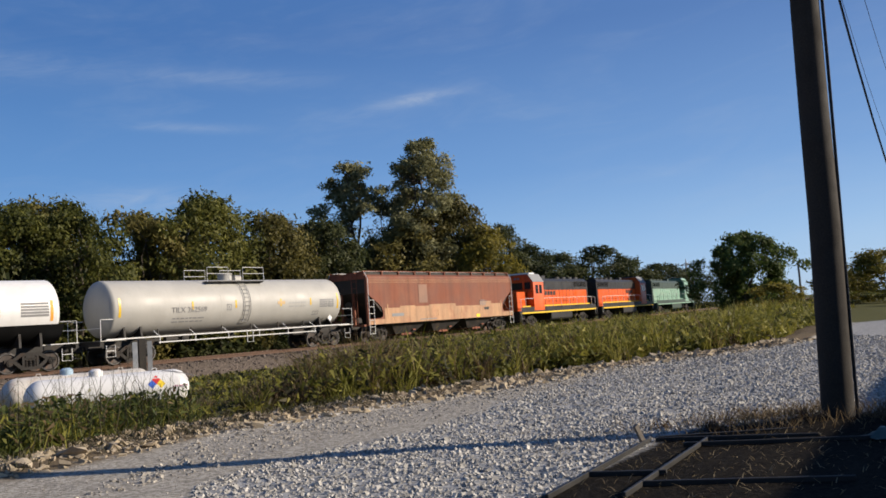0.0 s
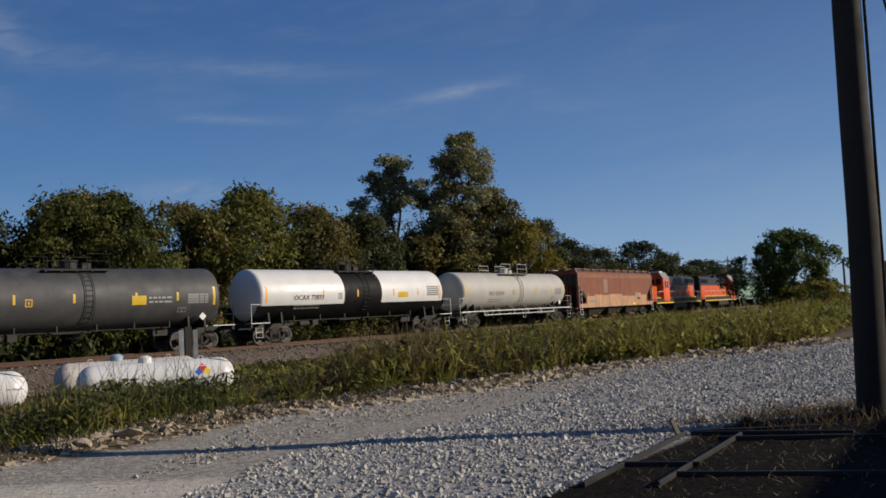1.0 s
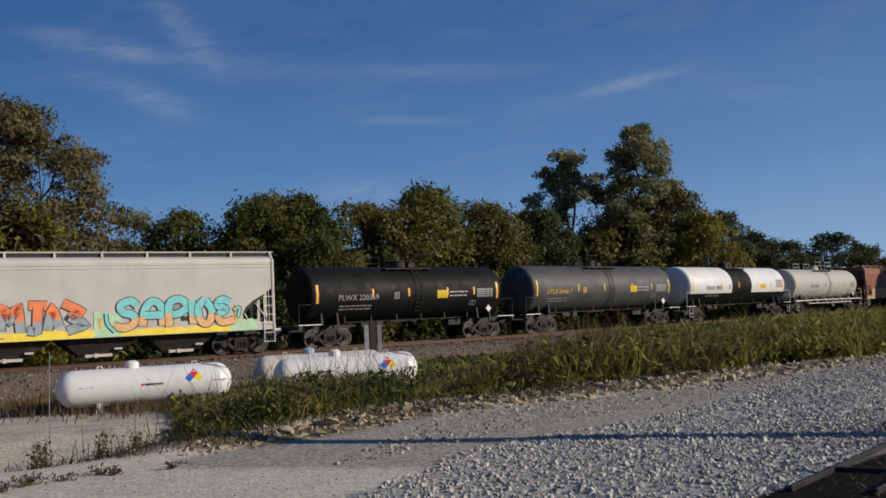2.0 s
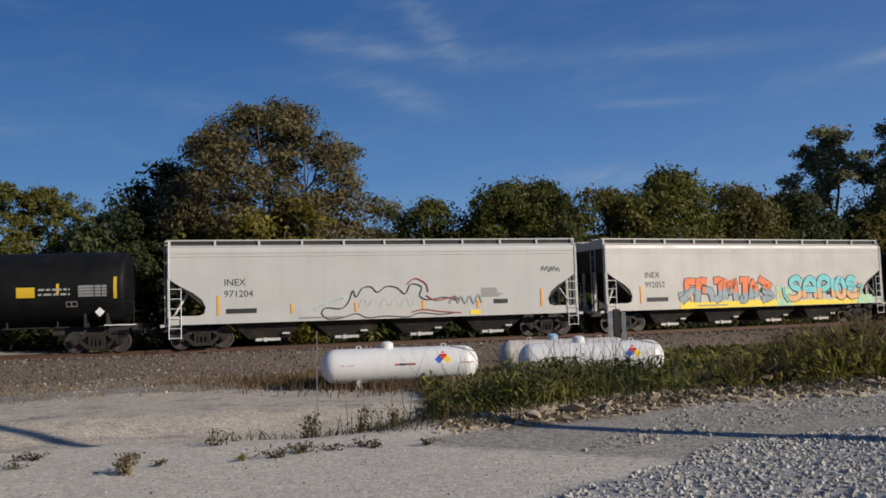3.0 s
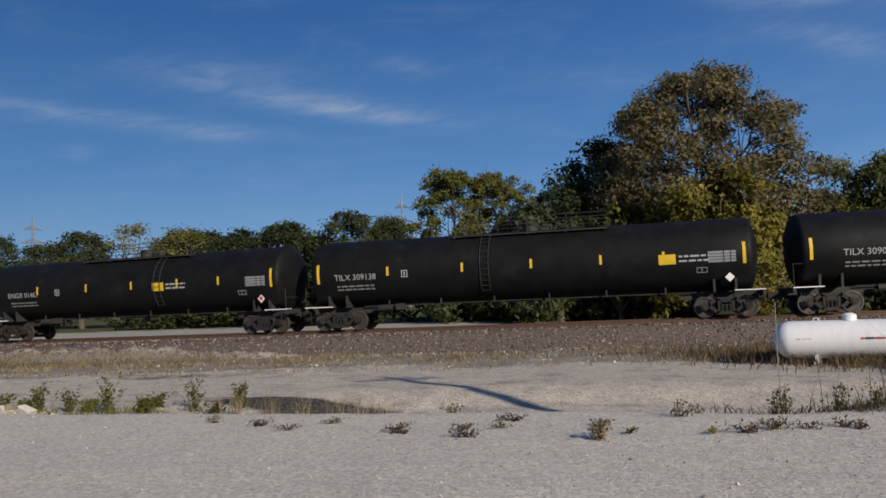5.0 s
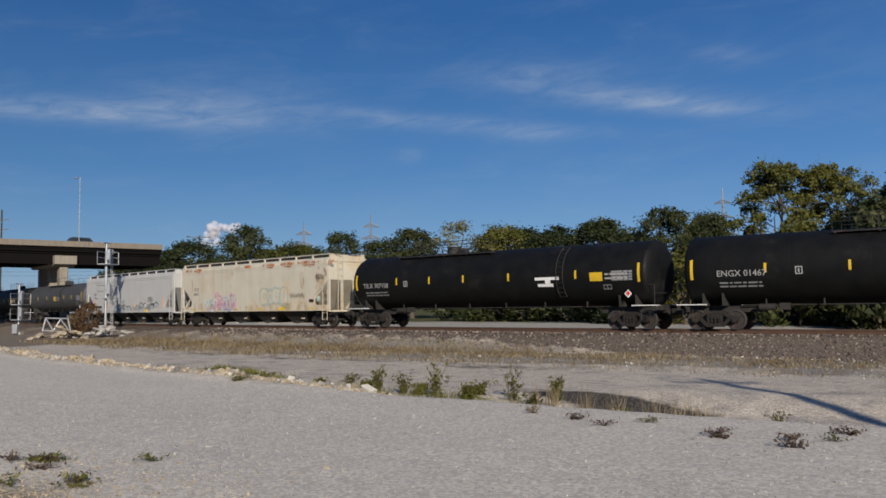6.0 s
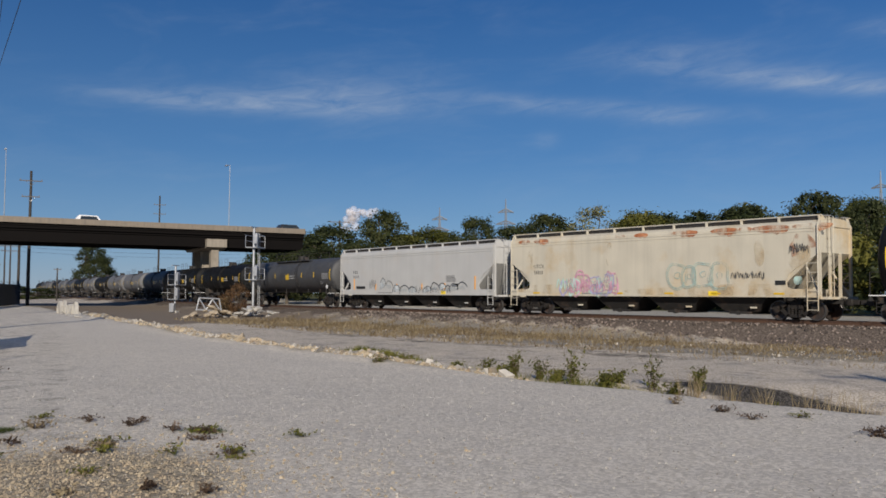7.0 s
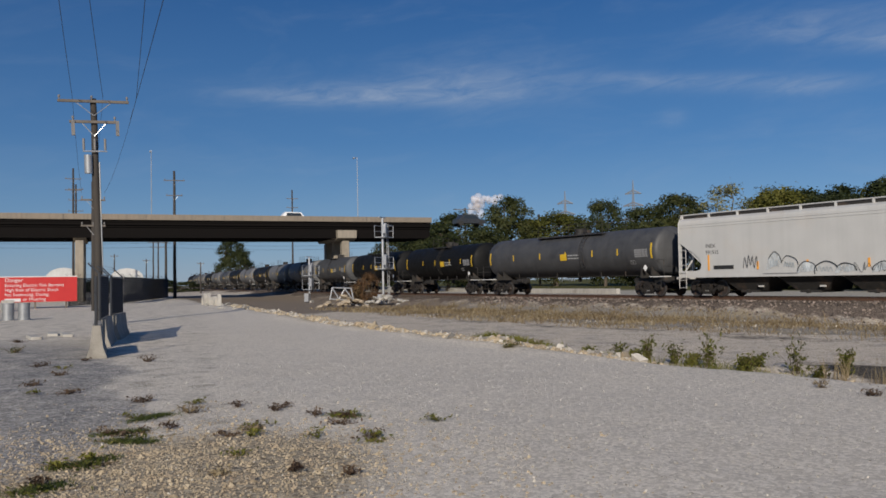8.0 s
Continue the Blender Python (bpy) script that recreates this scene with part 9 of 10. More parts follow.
def build_grass():
    rs = np.random.RandomState(5)

    # tall strip between the road and the track
    def strip(px, py):
        e = edge_distance(px, py)
        d, s = track_distance(px, py)
        near = np.hypot(px, py)
        clump = 0.5 + 0.5 * ripple(px, py, 0.9, 9)
        rim = 1.9 - 1.0 * sstep(2.0, 12.0, px) - 0.8 * sstep(-4.5, -6.0, px)
        return (e < -rim - 0.7 * clump) & (d > 6.0) & (weed_line(px, py) > 0.3 * clump) & (rs.uniform(size=len(px)) < np.clip(20.0 / near, 0.12, 1.0) * (0.5 + 0.5 * clump))

    def tall(px, py):
        """How high the growth is: low before the gas tanks, higher along the road."""
        e = edge_distance(px, py)
        return (0.38 + 0.88 * sstep(-4.6, -2.2, px) + 0.05 * sstep(4, 12, px)) * (0.55 + 0.45 * sstep(-1.2, -3.2, e)) * (1 + 0.28 * ripple(px, py, 0.5, 4))
    # tufts: blades that rise from one root and arch outwards, with gaps of earth between the tufts
    tx, ty = scatter(32000, -13, 48, 11, 82, strip, rs)
    keep = ripple(tx, ty, 0.7, 21) > -0.75
    tx, ty = tx[keep], ty[keep]
    th = tall(tx, ty) * rs.uniform(0.55, 1.3, len(tx))
    hue = rs.uniform(size=len(tx)) + 0.45 * ripple(tx, ty, 0.35, 7) + 0.20 * sstep(-2, 5, tx) + 0.40 * sstep(5, 14, tx)
    per = np.clip(60 * 14.0 / np.hypot(tx, ty), 14, 60).astype(int)
    own = np.repeat(np.arange(len(tx)), per)
    n = len(own)
    px, py = tx[own] + rs.normal(0, 0.09, n), ty[own] + rs.normal(0, 0.09, n)
    near = np.hypot(px, py)
    h = th[own] * rs.uniform(0.35, 1.1, n)
    w = 0.010 + 0.0009 * near
    z = ground_height(px, py)
    kind = np.where(hue[own] + rs.normal(0, 0.12, n) < 0.52, 2, np.where(hue[own] + rs.normal(0, 0.2, n) > 1.0, 1, 0))
    for q, nm, mat, lab in ((0, "tall_grass", "grass_green", "tall green weeds and grass between road and track"), (1, "pale_grass", "grass_pale", "yellow-green arching grass between road and track"),
                            (2, "dry_weeds", "grass_brown", "brown dry weed stalks between road and track")):
        k = kind == q
        v, f = blades(px[k], py[k], z[k], h[k], w[k], rs.uniform(0.15, 0.85, k.sum()), rs, 0.8)
        grass_object(nm, mat, lab, v, f)
    # leaves of the broad-leaved weeds among the grass
    qx, qy = scatter(1300000, -13, 40, 11, 66, strip, rs)
    clump = ripple(qx, qy, 1.6, 12) + 0.5 * ripple(qx, qy, 0.6, 3)
    k = rs.uniform(size=len(qx)) < 0.55 + 0.5 * clump
    qx, qy = qx[k], qy[k]
    qz = ground_height(qx, qy) + tall(qx, qy) * (0.72 + 0.3 * np.clip(ripple(qx, qy, 2.1, 6), -1, 1)) * rs.uniform(0.15, 1.05, len(qx))
    far = np.hypot(qx, qy)
    a = rs.uniform(size=len(qx))
    open_side = sstep(-2, 6, qx)
    m1, m2 = 0.38 + 0.14 * open_side + 0.3 * ripple(qx, qy, 0.4, 2), 0.55 + 0.33 * open_side + 0.2 * ripple(qx, qy, 0.3, 5)
    for pick, mat, nm, lab in ((a < m1, "grass_green", "weed_leaves", "broad green weed leaves in the roadside strip"), ((a >= m1) & (a < m2), "grass_pale", "pale_leaves", "yellow-green weed leaves in the roadside strip"),
                               ((a >= m1) & (a >= m2), "grass_dark", "withered_leaves", "withered dark weed leaves in the roadside strip")):
        pts = np.stack([qx[pick], qy[pick], qz[pick]], 1)
        v, f = leaf_points(pts, 1.0, rs, np.array([[0.12, -0.25, 0.35]]), 2.4)
        v = (v.reshape(-1, 3, 3) - pts[:, None]) * (0.05 + 0.0022 * far[pick])[:, None, None] + pts[:, None]
        grass_object(nm, mat, lab, v.reshape(-1, 3), f)
    # lush arching clump before the gas tanks, thinning out towards the open ground
    n = 4200
    c = (90 * rs.uniform(size=n) ** 0.62).astype(int)
    cx, cy = np.sort(rs.uniform(0, 1, 90)), rs.uniform(-1, 1, 90)
    ax, ay = -8.4 + 3.1 * cx + 0.9 * cy, 17.4 - 2.5 * cx + 2.2 * cy
    ch = rs.uniform(0.45, 0.95, 90) * (0.55 + 0.45 * sstep(0.25, 0.6, cx))
    gx, gy = ax[c] + rs.normal(0, 0.20, n), ay[c] + rs.normal(0, 0.20, n)
    gh = ch[c] * rs.uniform(0.35, 1.1, n)
    k = (edge_distance(gx, gy) < -0.7)
    gx, gy, gh = gx[k], gy[k], gh[k]
    half = rs.uniform(size=len(gx)) < 0.7
    for pick, mat, nm, lab in ((half, "grass_lush", "reed_clump", "lush arching green grass before the gas tanks"), (~half, "grass_pale", "reed_blades", "paler arching grass before the gas tanks")):
        v, f = blades(gx[pick], gy[pick], ground_height(gx[pick], gy[pick]), gh[pick], np.full(pick.sum(), 0.019), rs.uniform(0.3, 1.1, pick.sum()), rs, 0.9)
        grass_object(nm, mat, lab, v, f)
    # broad leaves of the weeds in the clump
    n = 8500
    c = (90 * rs.uniform(size=n) ** 0.55).astype(int)
    lx, ly = ax[c] + rs.normal(0, 0.24, n), ay[c] + rs.normal(0, 0.24, n)
    lz = ground_height(lx, ly) + ch[c] * rs.uniform(0.08, 0.95, n)
    k = edge_distance(lx, ly) < -0.7
    pts = np.stack([lx[k], ly[k], lz[k]], 1)
    hue = rs.uniform(size=len(pts)) + 0.25 * ripple(pts[:, 0], pts[:, 1], 0.9, 2) + 0.75 * sstep(0.55, 0.2, cx[c[k]])
    for pick, mat, nm, lab in ((hue < 0.6, "grass_lush", "clump_leaves", "dark green weed leaves before the gas tanks"), ((hue >= 0.6) & (hue < 0.85), "grass_green", "clump_leaves", "green weed leaves before the gas tanks"),
                               (hue >= 0.85, "grass_brown", "clump_leaves", "withered weed leaves before the gas tanks")):
        v, f = leaf_points(pts[pick], 0.062, rs, np.array([[0.12, -0.25, 0.35]]), 2.6)
        grass_object(nm, mat, lab, v, f)
    # dead stems and litter at the weeds' foot, added dark for the weeds' shadows
    def foot(px, py):
        e = edge_distance(px, py)
        return (e > -1.9) & (e < 0.0) & (rs.uniform(size=len(px)) < 0.55 + 0.7 * ripple(px, py, 1.1, 9))
    px, py = scatter(26000, -9.5, 1.0, 9.5, 21, foot, rs)
    v, f = blades(px, py, ground_height(px, py), rs.uniform(0.04, 0.22, len(px)), np.full(len(px), 0.016), rs.uniform(0.5, 1.4, len(px)), rs, 0.8)
    grass_object("dead_stems", "grass_dark", "dark dead stems matted between the limestone", v, f)
    # tall thin stalks with hanging seed heads among them
    n = 280
    sx, sy = -8.2 + 3.6 * rs.uniform(0, 1, n) + rs.normal(0, 0.5, n), 17.8 - 3.4 * rs.uniform(0, 1, n) + rs.normal(0, 1.3, n)
    k = (edge_distance(sx, sy) < -0.6)
    sx, sy = sx[k], sy[k]
    v, f = blades(sx, sy, ground_height(sx, sy), rs.uniform(0.9, 1.7, len(sx)), np.full(len(sx), 0.013), rs.uniform(0.15, 0.5, len(sx)), rs, 0.9)
    grass_object("seed_stalks", "grass_dark", "thin dark grass stalks with nodding tips before the gas tanks", v, f)
    # sparse thin stems on the low ground left of the clump
    n = 900
    sx, sy = rs.uniform(-13.5, -6.0, n), rs.uniform(9.5, 16.5, n)
    k = (edge_distance(sx, sy) < 0.2) & (edge_distance(sx, sy) > -3.2) & (ripple(sx, sy, 1.4, 3) > 0.1)
    sx, sy = sx[k], sy[k]
    v, f = blades(sx, sy, ground_height(sx, sy), rs.uniform(0.12, 0.6, len(sx)) * (0.5 + 0.5 * sstep(-12, -7, sx)), np.full(len(sx), 0.013), rs.uniform(0.1, 0.6, len(sx)), rs, 0.7)
    grass_object("thin_stems", "grass_dark", "thin dark weed stems along the yard's edge", v, f)
    # dry straw strip along the bank
    def dry(px, py):
        d, s = track_distance(px, py)
        cl = ripple(px, py, 0.7, 2)
        left = sstep(-14, -38, s)
        return (d > 4.6 - 1.5 * left) & (d < 14.0) & (s > -100) & (s < 12) & (edge_distance(px, py) < -1.5) & (rs.uniform(size=len(px)) < (0.45 + 0.13 * left + 0.95 * cl) * np.clip(1.25 + 0.4 * left - (d - 5.5) / 8.0, 0.08, 1) * sstep(-72, -55, s) * 0.62)
    px, py = scatter(800000, -100, 2, -28, 44, dry, rs)
    near = np.hypot(px, py)
    brown = rs.uniform(size=len(px)) < 0.30 + 0.5 * ripple(px, py, 0.4, 8)
    tall_bit = np.where(rs.uniform(size=len(px)) < 0.04, 2.2, 1.0)
    for pick, mat, nm, lab in ((~brown, "grass_dry", "straw", "short dry straw-coloured grass along the railway bank"), (brown, "grass_brown", "withered_grass", "low brown withered grass along the railway bank")):
        v, f = blades(px[pick], py[pick], ground_height(px[pick], py[pick]), (rs.uniform(0.03, 0.19, len(px)) * tall_bit * (1 + 0.4 * sstep(-25, -45, px)))[pick], (0.009 + 0.0006 * near)[pick], rs.uniform(0.3, 1.2, pick.sum()), rs)
        grass_object(nm, mat, lab, v, f)
    # brown patch round the first gas tank
    n = 9000
    px, py = -15.5 + rs.normal(0, 2.6, n), 23.5 + rs.normal(0, 1.3, n)
    v, f = blades(px, py, ground_height(px, py), rs.uniform(0.12, 0.45, n), np.full(n, 0.03), rs.uniform(0.2, 0.8, n), rs)
    grass_object("rusty_grass", "grass_brown", "reddish brown grass round the gas tank", v, f)
    # green verge behind the track
    def back(px, py):
        d, s = track_distance(px, py)
        return (d < -5.5) & (d > -14) & (s > 4) & (s < 90)
    px, py = scatter(26000, -40, 25, 30, 105, back, rs)
    near = np.hypot(px, py)
    v, f = blades(px, py, ground_height(px, py), rs.uniform(0.2, 0.7, len(px)), 0.01 + 0.0014 * near, rs.uniform(0.2, 0.7, len(px)), rs)
    grass_object("verge_grass", "grass_green", "green verge grass behind the track", v, f)
    # green patches on the low road
    n = 1500
    c = rs.randint(0, 9, n)
    cx, cy = np.linspace(-31.5, -26.5, 9) + rs.normal(0, 0.3, 9), np.linspace(-2.0, 0.3, 9) + rs.normal(0, 0.25, 9)
    bx, by = cx[c] + rs.normal(0, 0.45, n), cy[c] + rs.normal(0, 0.22, n)
    v, f = blades(bx, by, ground_height(bx, by), rs.uniform(0.05, 0.26, n), np.full(n, 0.03), rs.uniform(0.3, 1.0, n), rs)
    grass_object("green_patch", "grass_green", "low green grass patch on the dirt road", v, f)
    # thin green fringe under the yard's edge, thicker in places
    fx, fy = scatter(52000, -26, -9, -4, 12, lambda px, py: (edge_distance(px, py) < -0.5) & (edge_distance(px, py) > -4.6) & (ripple(px, py, 1.1, 4) + 0.5 * ripple(px, py, 2.7, 9) > 0.25), rs)
    e = edge_distance(fx, fy)
    k = rs.uniform(size=len(fx)) < np.where(fx < -15, np.exp(-((e + 3.0) / 0.9) ** 2), 0.25 * np.exp(-((e + 1.2) / 0.7) ** 2))
    fx, fy = fx[k], fy[k]
    hgt = rs.uniform(0.08, 0.42, len(fx)) * (0.6 + 0.5 * np.clip(ripple(fx, fy, 2.3, 1), -1, 1))
    v, f = blades(fx, fy, ground_height(fx, fy), np.clip(hgt, 0.05, 1), np.full(len(fx), 0.016), rs.uniform(0.2, 0.9, len(fx)), rs, 0.8)
    grass_object("edge_grass", "grass_green", "thin green grass and weeds under the yard's edge", v, f)
    # dry tufts in the dark hollow
    n = 330
    c = rs.randint(0, 7, n)
    tx, ty = np.array([-17.9, -16.4, -16.0, -18.6, -15.3, -17.2, -15.8])[c], np.array([6.7, 7.5, 8.2, 6.1, 8.1, 7.1, 7.6])[c]
    bx, by = tx + rs.normal(0, 0.13, n), ty + rs.normal(0, 0.12, n)
    v, f = blades(bx, by, ground_height(bx, by), rs.uniform(0.3, 0.85, n), np.full(n, 0.014), rs.uniform(0.1, 0.5, n), rs, 0.7)
    grass_object("hollow_tufts", "grass_dry", "dry straw-coloured tufts in the damp hollow below the yard", v, f)
    # flattened dark green weeds matted over the rubble
    n = 3600
    mats = np.array([(-9.32, -5.06, -9.52, -4.66), (-10.16, -5.06, -10.79, -4.87), (-7.58, -4.60, -8.05, -4.27), (-6.58, -4.34, -6.96, -4.18), (-10.71, -2.71, -10.52, -2.38), (-8.92, -4.76, -8.88, -4.24)])
    c, u = rs.randint(0, len(mats), n), rs.uniform(0, 1, n)
    bx = mats[c, 0] + (mats[c, 2] - mats[c, 0]) * u + rs.normal(0, 0.08, n)
    by = mats[c, 1] + (mats[c, 3] - mats[c, 1]) * u + rs.normal(0, 0.07, n)
    v, f = blades(bx, by, ground_height(bx, by), rs.uniform(0.015, 0.06, n), np.full(n, 0.010), rs.uniform(0.8, 2.2, n), rs)
    grass_object("matted_weeds", "grass_lush", "dark green weeds matted flat over yellowish rubble", v, f)
    # dark twigs and dry bits lying about the yard
    n = 1300
    bx, by = rs.uniform(-20, -3.5, n), rs.uniform(-9, 9, n)
    k = (edge_distance(bx, by) > 0.1) & (rs.uniform(size=n) < 0.25 + 0.75 * sstep(1.5, -2.5, by - 0.35 * (bx + 7)))
    bx, by = bx[k], by[k]
    v, f = blades(bx, by, ground_height(bx, by), rs.uniform(0.01, 0.05, len(bx)), np.full(len(bx), 0.007), rs.uniform(0.8, 3.2, len(bx)), rs)
    grass_object("twigs", "grass_dark", "dark twigs and dry bits on the gravel", v, f)
    # straw bits on the dark soil with painted shade under the pole
    n = 1500
    bx, by = rs.uniform(1.5, 6.5, n), 12.3 - 4.6 * rs.uniform(0, 1, n) ** 1.8
    v, f = blades(bx, by, ground_height(bx, by), rs.uniform(0.015, 0.07, n), np.full(n, 0.009), rs.uniform(0.8, 2.8, n), rs)
    grass_object("straw_bits", "grass_dry", "straw bits and dry stalks on black soil", v, f)
    n = 1500
    bx, by = 5.0 + rs.normal(0, 1.0, n), 12.1 + rs.normal(0, 0.45, n)
    v, f = blades(bx, by, ground_height(bx, by), rs.uniform(0.05, 0.24, n), np.full(n, 0.009), rs.uniform(0.3, 1.2, n), rs)
    grass_object("pole_grass", "grass_brown", "low brown grass round the foot of the pole", v, f)


build_grass()


def weed(label, x, y, h, w, mat, seed, stems=9, leaf=0.07, leaves=14):
    """One weed: thin stems with small leaves, on its own."""
    rnd, rs = random.Random(seed), np.random.RandomState(seed)
    gz = ground_z(x, y)
    th = thing("weed", label, "weed", "weeds at the yard's edge", at=pose(x, y, gz - 0.02))
    mb = MB()
    pts = []
    for k in range(stems):
        a, q = rnd.uniform(0, 6.283), rnd.uniform(0.1, 1.0)
        hh = h * rnd.uniform(0.55, 1.0)
        b = Vector((rnd.uniform(-0.15, 0.15) * w, rnd.uniform(-0.15, 0.15) * w, 0))
        m = b + Vector((0.2 * w * q * math.cos(a), 0.2 * w * q * math.sin(a), hh * 0.5))
        t = b + Vector((0.55 * w * q * math.cos(a), 0.55 * w * q * math.sin(a), hh))
        mb.cyl(b, m, 0.006, 0.0045, 4, False); mb.cyl(m, t, 0.0045, 0.002, 4, False)
        for j in range(leaves):
            u = rnd.uniform(0.12, 1.0)
            p = (b.lerp(m, u * 2) if u < 0.5 else m.lerp(t, u * 2 - 1)) + Vector((rnd.gauss(0, 0.05), rnd.gauss(0, 0.05), rnd.gauss(0, 0.02)))
            pts.append(p)
    tagged(part("stem", mb, "weed_red" if mat != "leaf_green" else "grass_brown", th), kind="stuff")
    v, f = leaf_cards(np.array(pts), leaf, rs, 0.5, 2.0)
    part("leaves", np_mesh("leaves", v, f, mat), None, th)
    return th


WEEDS = [  # x, y, height, width, look
    (-8.45, 8.88, 0.42, 0.55, "g"), (-7.87, 6.87, 0.38, 0.35, "d"), (-9.15, 5.88, 0.25, 0.7, "r"), (-11.8, 7.4, 0.35, 0.5, "g"), (-15.5, 6.5, 0.65, 0.5, "d"), (-14.9, 5.9, 0.35, 1.2, "g"), (-7.68, 10.05, 0.75, 0.3, "g"),
    (-20.8, -0.7, 0.25, 1.4, "g"), (-21.8, -0.2, 0.3, 1.5, "g"), (-23.2, -1.2, 0.28, 1.5, "g"), (-10.05, -2.49, 0.16, 0.55, "r"), (-11.9, -5.76, 0.25, 0.6, "r"), (-8.9, -1.85, 0.14, 0.45, "g"),
    (-18.3, -8.5, 0.35, 0.6, "r"), (-8.96, -4.53, 0.10, 1.2, "g"), (-7.69, -4.36, 0.10, 1.0, "g"), (-6.64, -4.23, 0.10, 0.9, "g"), (-10.14, 5.52, 0.24, 0.5, "r"), (-7.76, 6.8, 0.55, 0.25, "d"),
    (-6.9, 8.4, 0.25, 0.6, "r"), (-6.88, 8.8, 0.28, 0.6, "r"), (-6.38, 9.47, 0.25, 0.5, "r"), (-7.9, 10.2, 0.6, 0.3, "g"), (-7.3, 10.7, 0.6, 0.3, "g"), (-6.9, 11.0, 0.7, 0.35, "g"), (-8.9, 9.7, 0.5, 0.3, "g"),
    (-6.3, 11.4, 0.8, 0.5, "g"), (-12.3, 4.4, 0.2, 0.5, "r"), (-13.2, 4.0, 0.22, 0.4, "d"), (-9.9, 7.2, 0.2, 0.7, "r"), (-8.6, 7.6, 0.18, 0.5, "r"), (-16.4, 3.9, 0.4, 0.5, "g"), (-18.6, 2.4, 0.35, 0.5, "g"),
    (-24.8, -2.2, 0.3, 0.5, "d"), (-29.6, -4.6, 0.3, 0.5, "d"), (-33.5, -7.2, 0.35, 0.5, "r"), (-12.6, 9.5, 0.15, 0.8, "g"), (4.6, 12.3, 0.30, 0.9, "r"), (5.0, 11.7, 0.28, 0.8, "r"), (3.9, 11.9, 0.22, 0.9, "r"),
    (6.4, 12.1, 0.28, 0.8, "r"), (3.3, 12.3, 0.18, 0.6, "r"), (5.9, 11.5, 0.3, 0.7, "r"), (-9.6, -3.4, 0.12, 0.6, "d"), (-7.3, -2.9, 0.16, 0.4, "d"), (-8.2, -3.1, 0.13, 0.5, "g"), (-10.9, -4.6, 0.15, 0.5, "d"),
    (-12.9, -7.4, 0.2, 0.6, "r"), (-13.9, -8.6, 0.18, 0.8, "r"), (-15.5, -9.0, 0.2, 0.7, "r"), (-17.2, -10.4, 0.2, 0.8, "r"), (-25.3, -15.8, 0.22, 0.9, "r"), (-20.8, -13.2, 0.2, 0.9, "g"),
]
for _k, (_x, _y, _h, _w, _m) in enumerate(WEEDS):
    _mat, _lab = {"g": ("leaf_green", "small leafy green weed in the gravel"), "d": ("grass_dry", "dry straw-coloured weed in the gravel"), "r": ("weed_red", "low reddish brown weed in the gravel")}[_m]
    _h = _h * (0.6 if (_m == "r" or _x > -9.2) else 1.0)
    weed(_lab, _x, _y, _h * random.Random(_k).uniform(0.8, 1.1), _w * 0.8, _mat, 400 + _k, 7 + int(9 * _w), 0.022 + 0.026 * _h, 7 + _k % 4)


for _k, (_x, _y, _h, _w) in enumerate(((-19.7, 5.55, 0.90, 0.85), (-20.9, 3.95, 0.85, 0.65), (-19.8, 4.45, 0.45, 0.75), (-22.3, 2.75, 0.75, 0.5), (-23.0, 2.1, 0.5, 0.55), (-19.4, 6.55, 0.65, 0.35), (-21.6, 3.3, 0.6, 0.45), (-20.3, 4.7, 0.3, 0.5), (-20.5, 5.0, 0.38, 0.4), (-19.2, 5.9, 0.35, 0.5), (-22.8, 2.5, 0.32, 0.5), (-21.3, 3.7, 0.34, 0.6), (-17.9, 7.6, 0.25, 0.5), (-24.1, 1.4, 0.3, 0.5))):
    weed("bushy green weed below the yard's edge", _x, _y, _h, _w, "leaf_green", 700 + _k, 14 + 3 * (_k % 4), 0.05, 10 + 2 * (_k % 3))


weed("brown withered bush on the rubble by the track", -78.6, -15.9, 1.9, 2.0, "grass_brown", 777, 46, 0.14, 16)


def ground_weed(x, y, seed):
    """A weed flattened on the gravel: spreading stems with small leaves, close to the ground."""
    rnd, rs = random.Random(seed), np.random.RandomState(seed)
    r = rnd.uniform(0.09, 0.26) if x * x + y * y > 80 else rnd.uniform(0.05, 0.15)
    brown = rnd.random() < 0.6
    th = thing("ground_weed", "flat brown weed spreading over the gravel" if brown else "flat dark green weed spreading over the gravel", "weed", "flat weeds in the yard", at=pose(x, y, ground_z(x, y) - 0.005, 0, 0, rnd.uniform(0, 360)))
    mb, pts = MB(), []
    for k in range(8):
        a, q = rnd.uniform(0, 6.283), r * rnd.uniform(0.4, 1.1)
        d = Vector((1.3 * q * math.cos(a), 0.8 * q * math.sin(a), 0))
        m, e = d * 0.5 + Vector((0, 0, rnd.uniform(0.02, 0.07))), d + Vector((0, 0, rnd.uniform(0.01, 0.09)))
        mb.cyl((0, 0, 0), m, 0.004, 0.003, 3, False); mb.cyl(m, e, 0.003, 0.0015, 3, False)
        for j in range(7):
            u = rnd.uniform(0.2, 1.0)
            pts.append((m.lerp(e, u * 2 - 1) if u > 0.5 else Vector().lerp(m, u * 2)) + Vector((rnd.gauss(0, 0.025), rnd.gauss(0, 0.025), rnd.uniform(0, 0.02))))
    tagged(part("stem", mb, "weed_red", th), kind="stuff")
    v, f = leaf_cards(np.array(pts), 0.024, rs, 0.8, 2.2)
    part("leaves", np_mesh("leaves", v, f, "weed_red" if brown else "grass_green"), None, th)


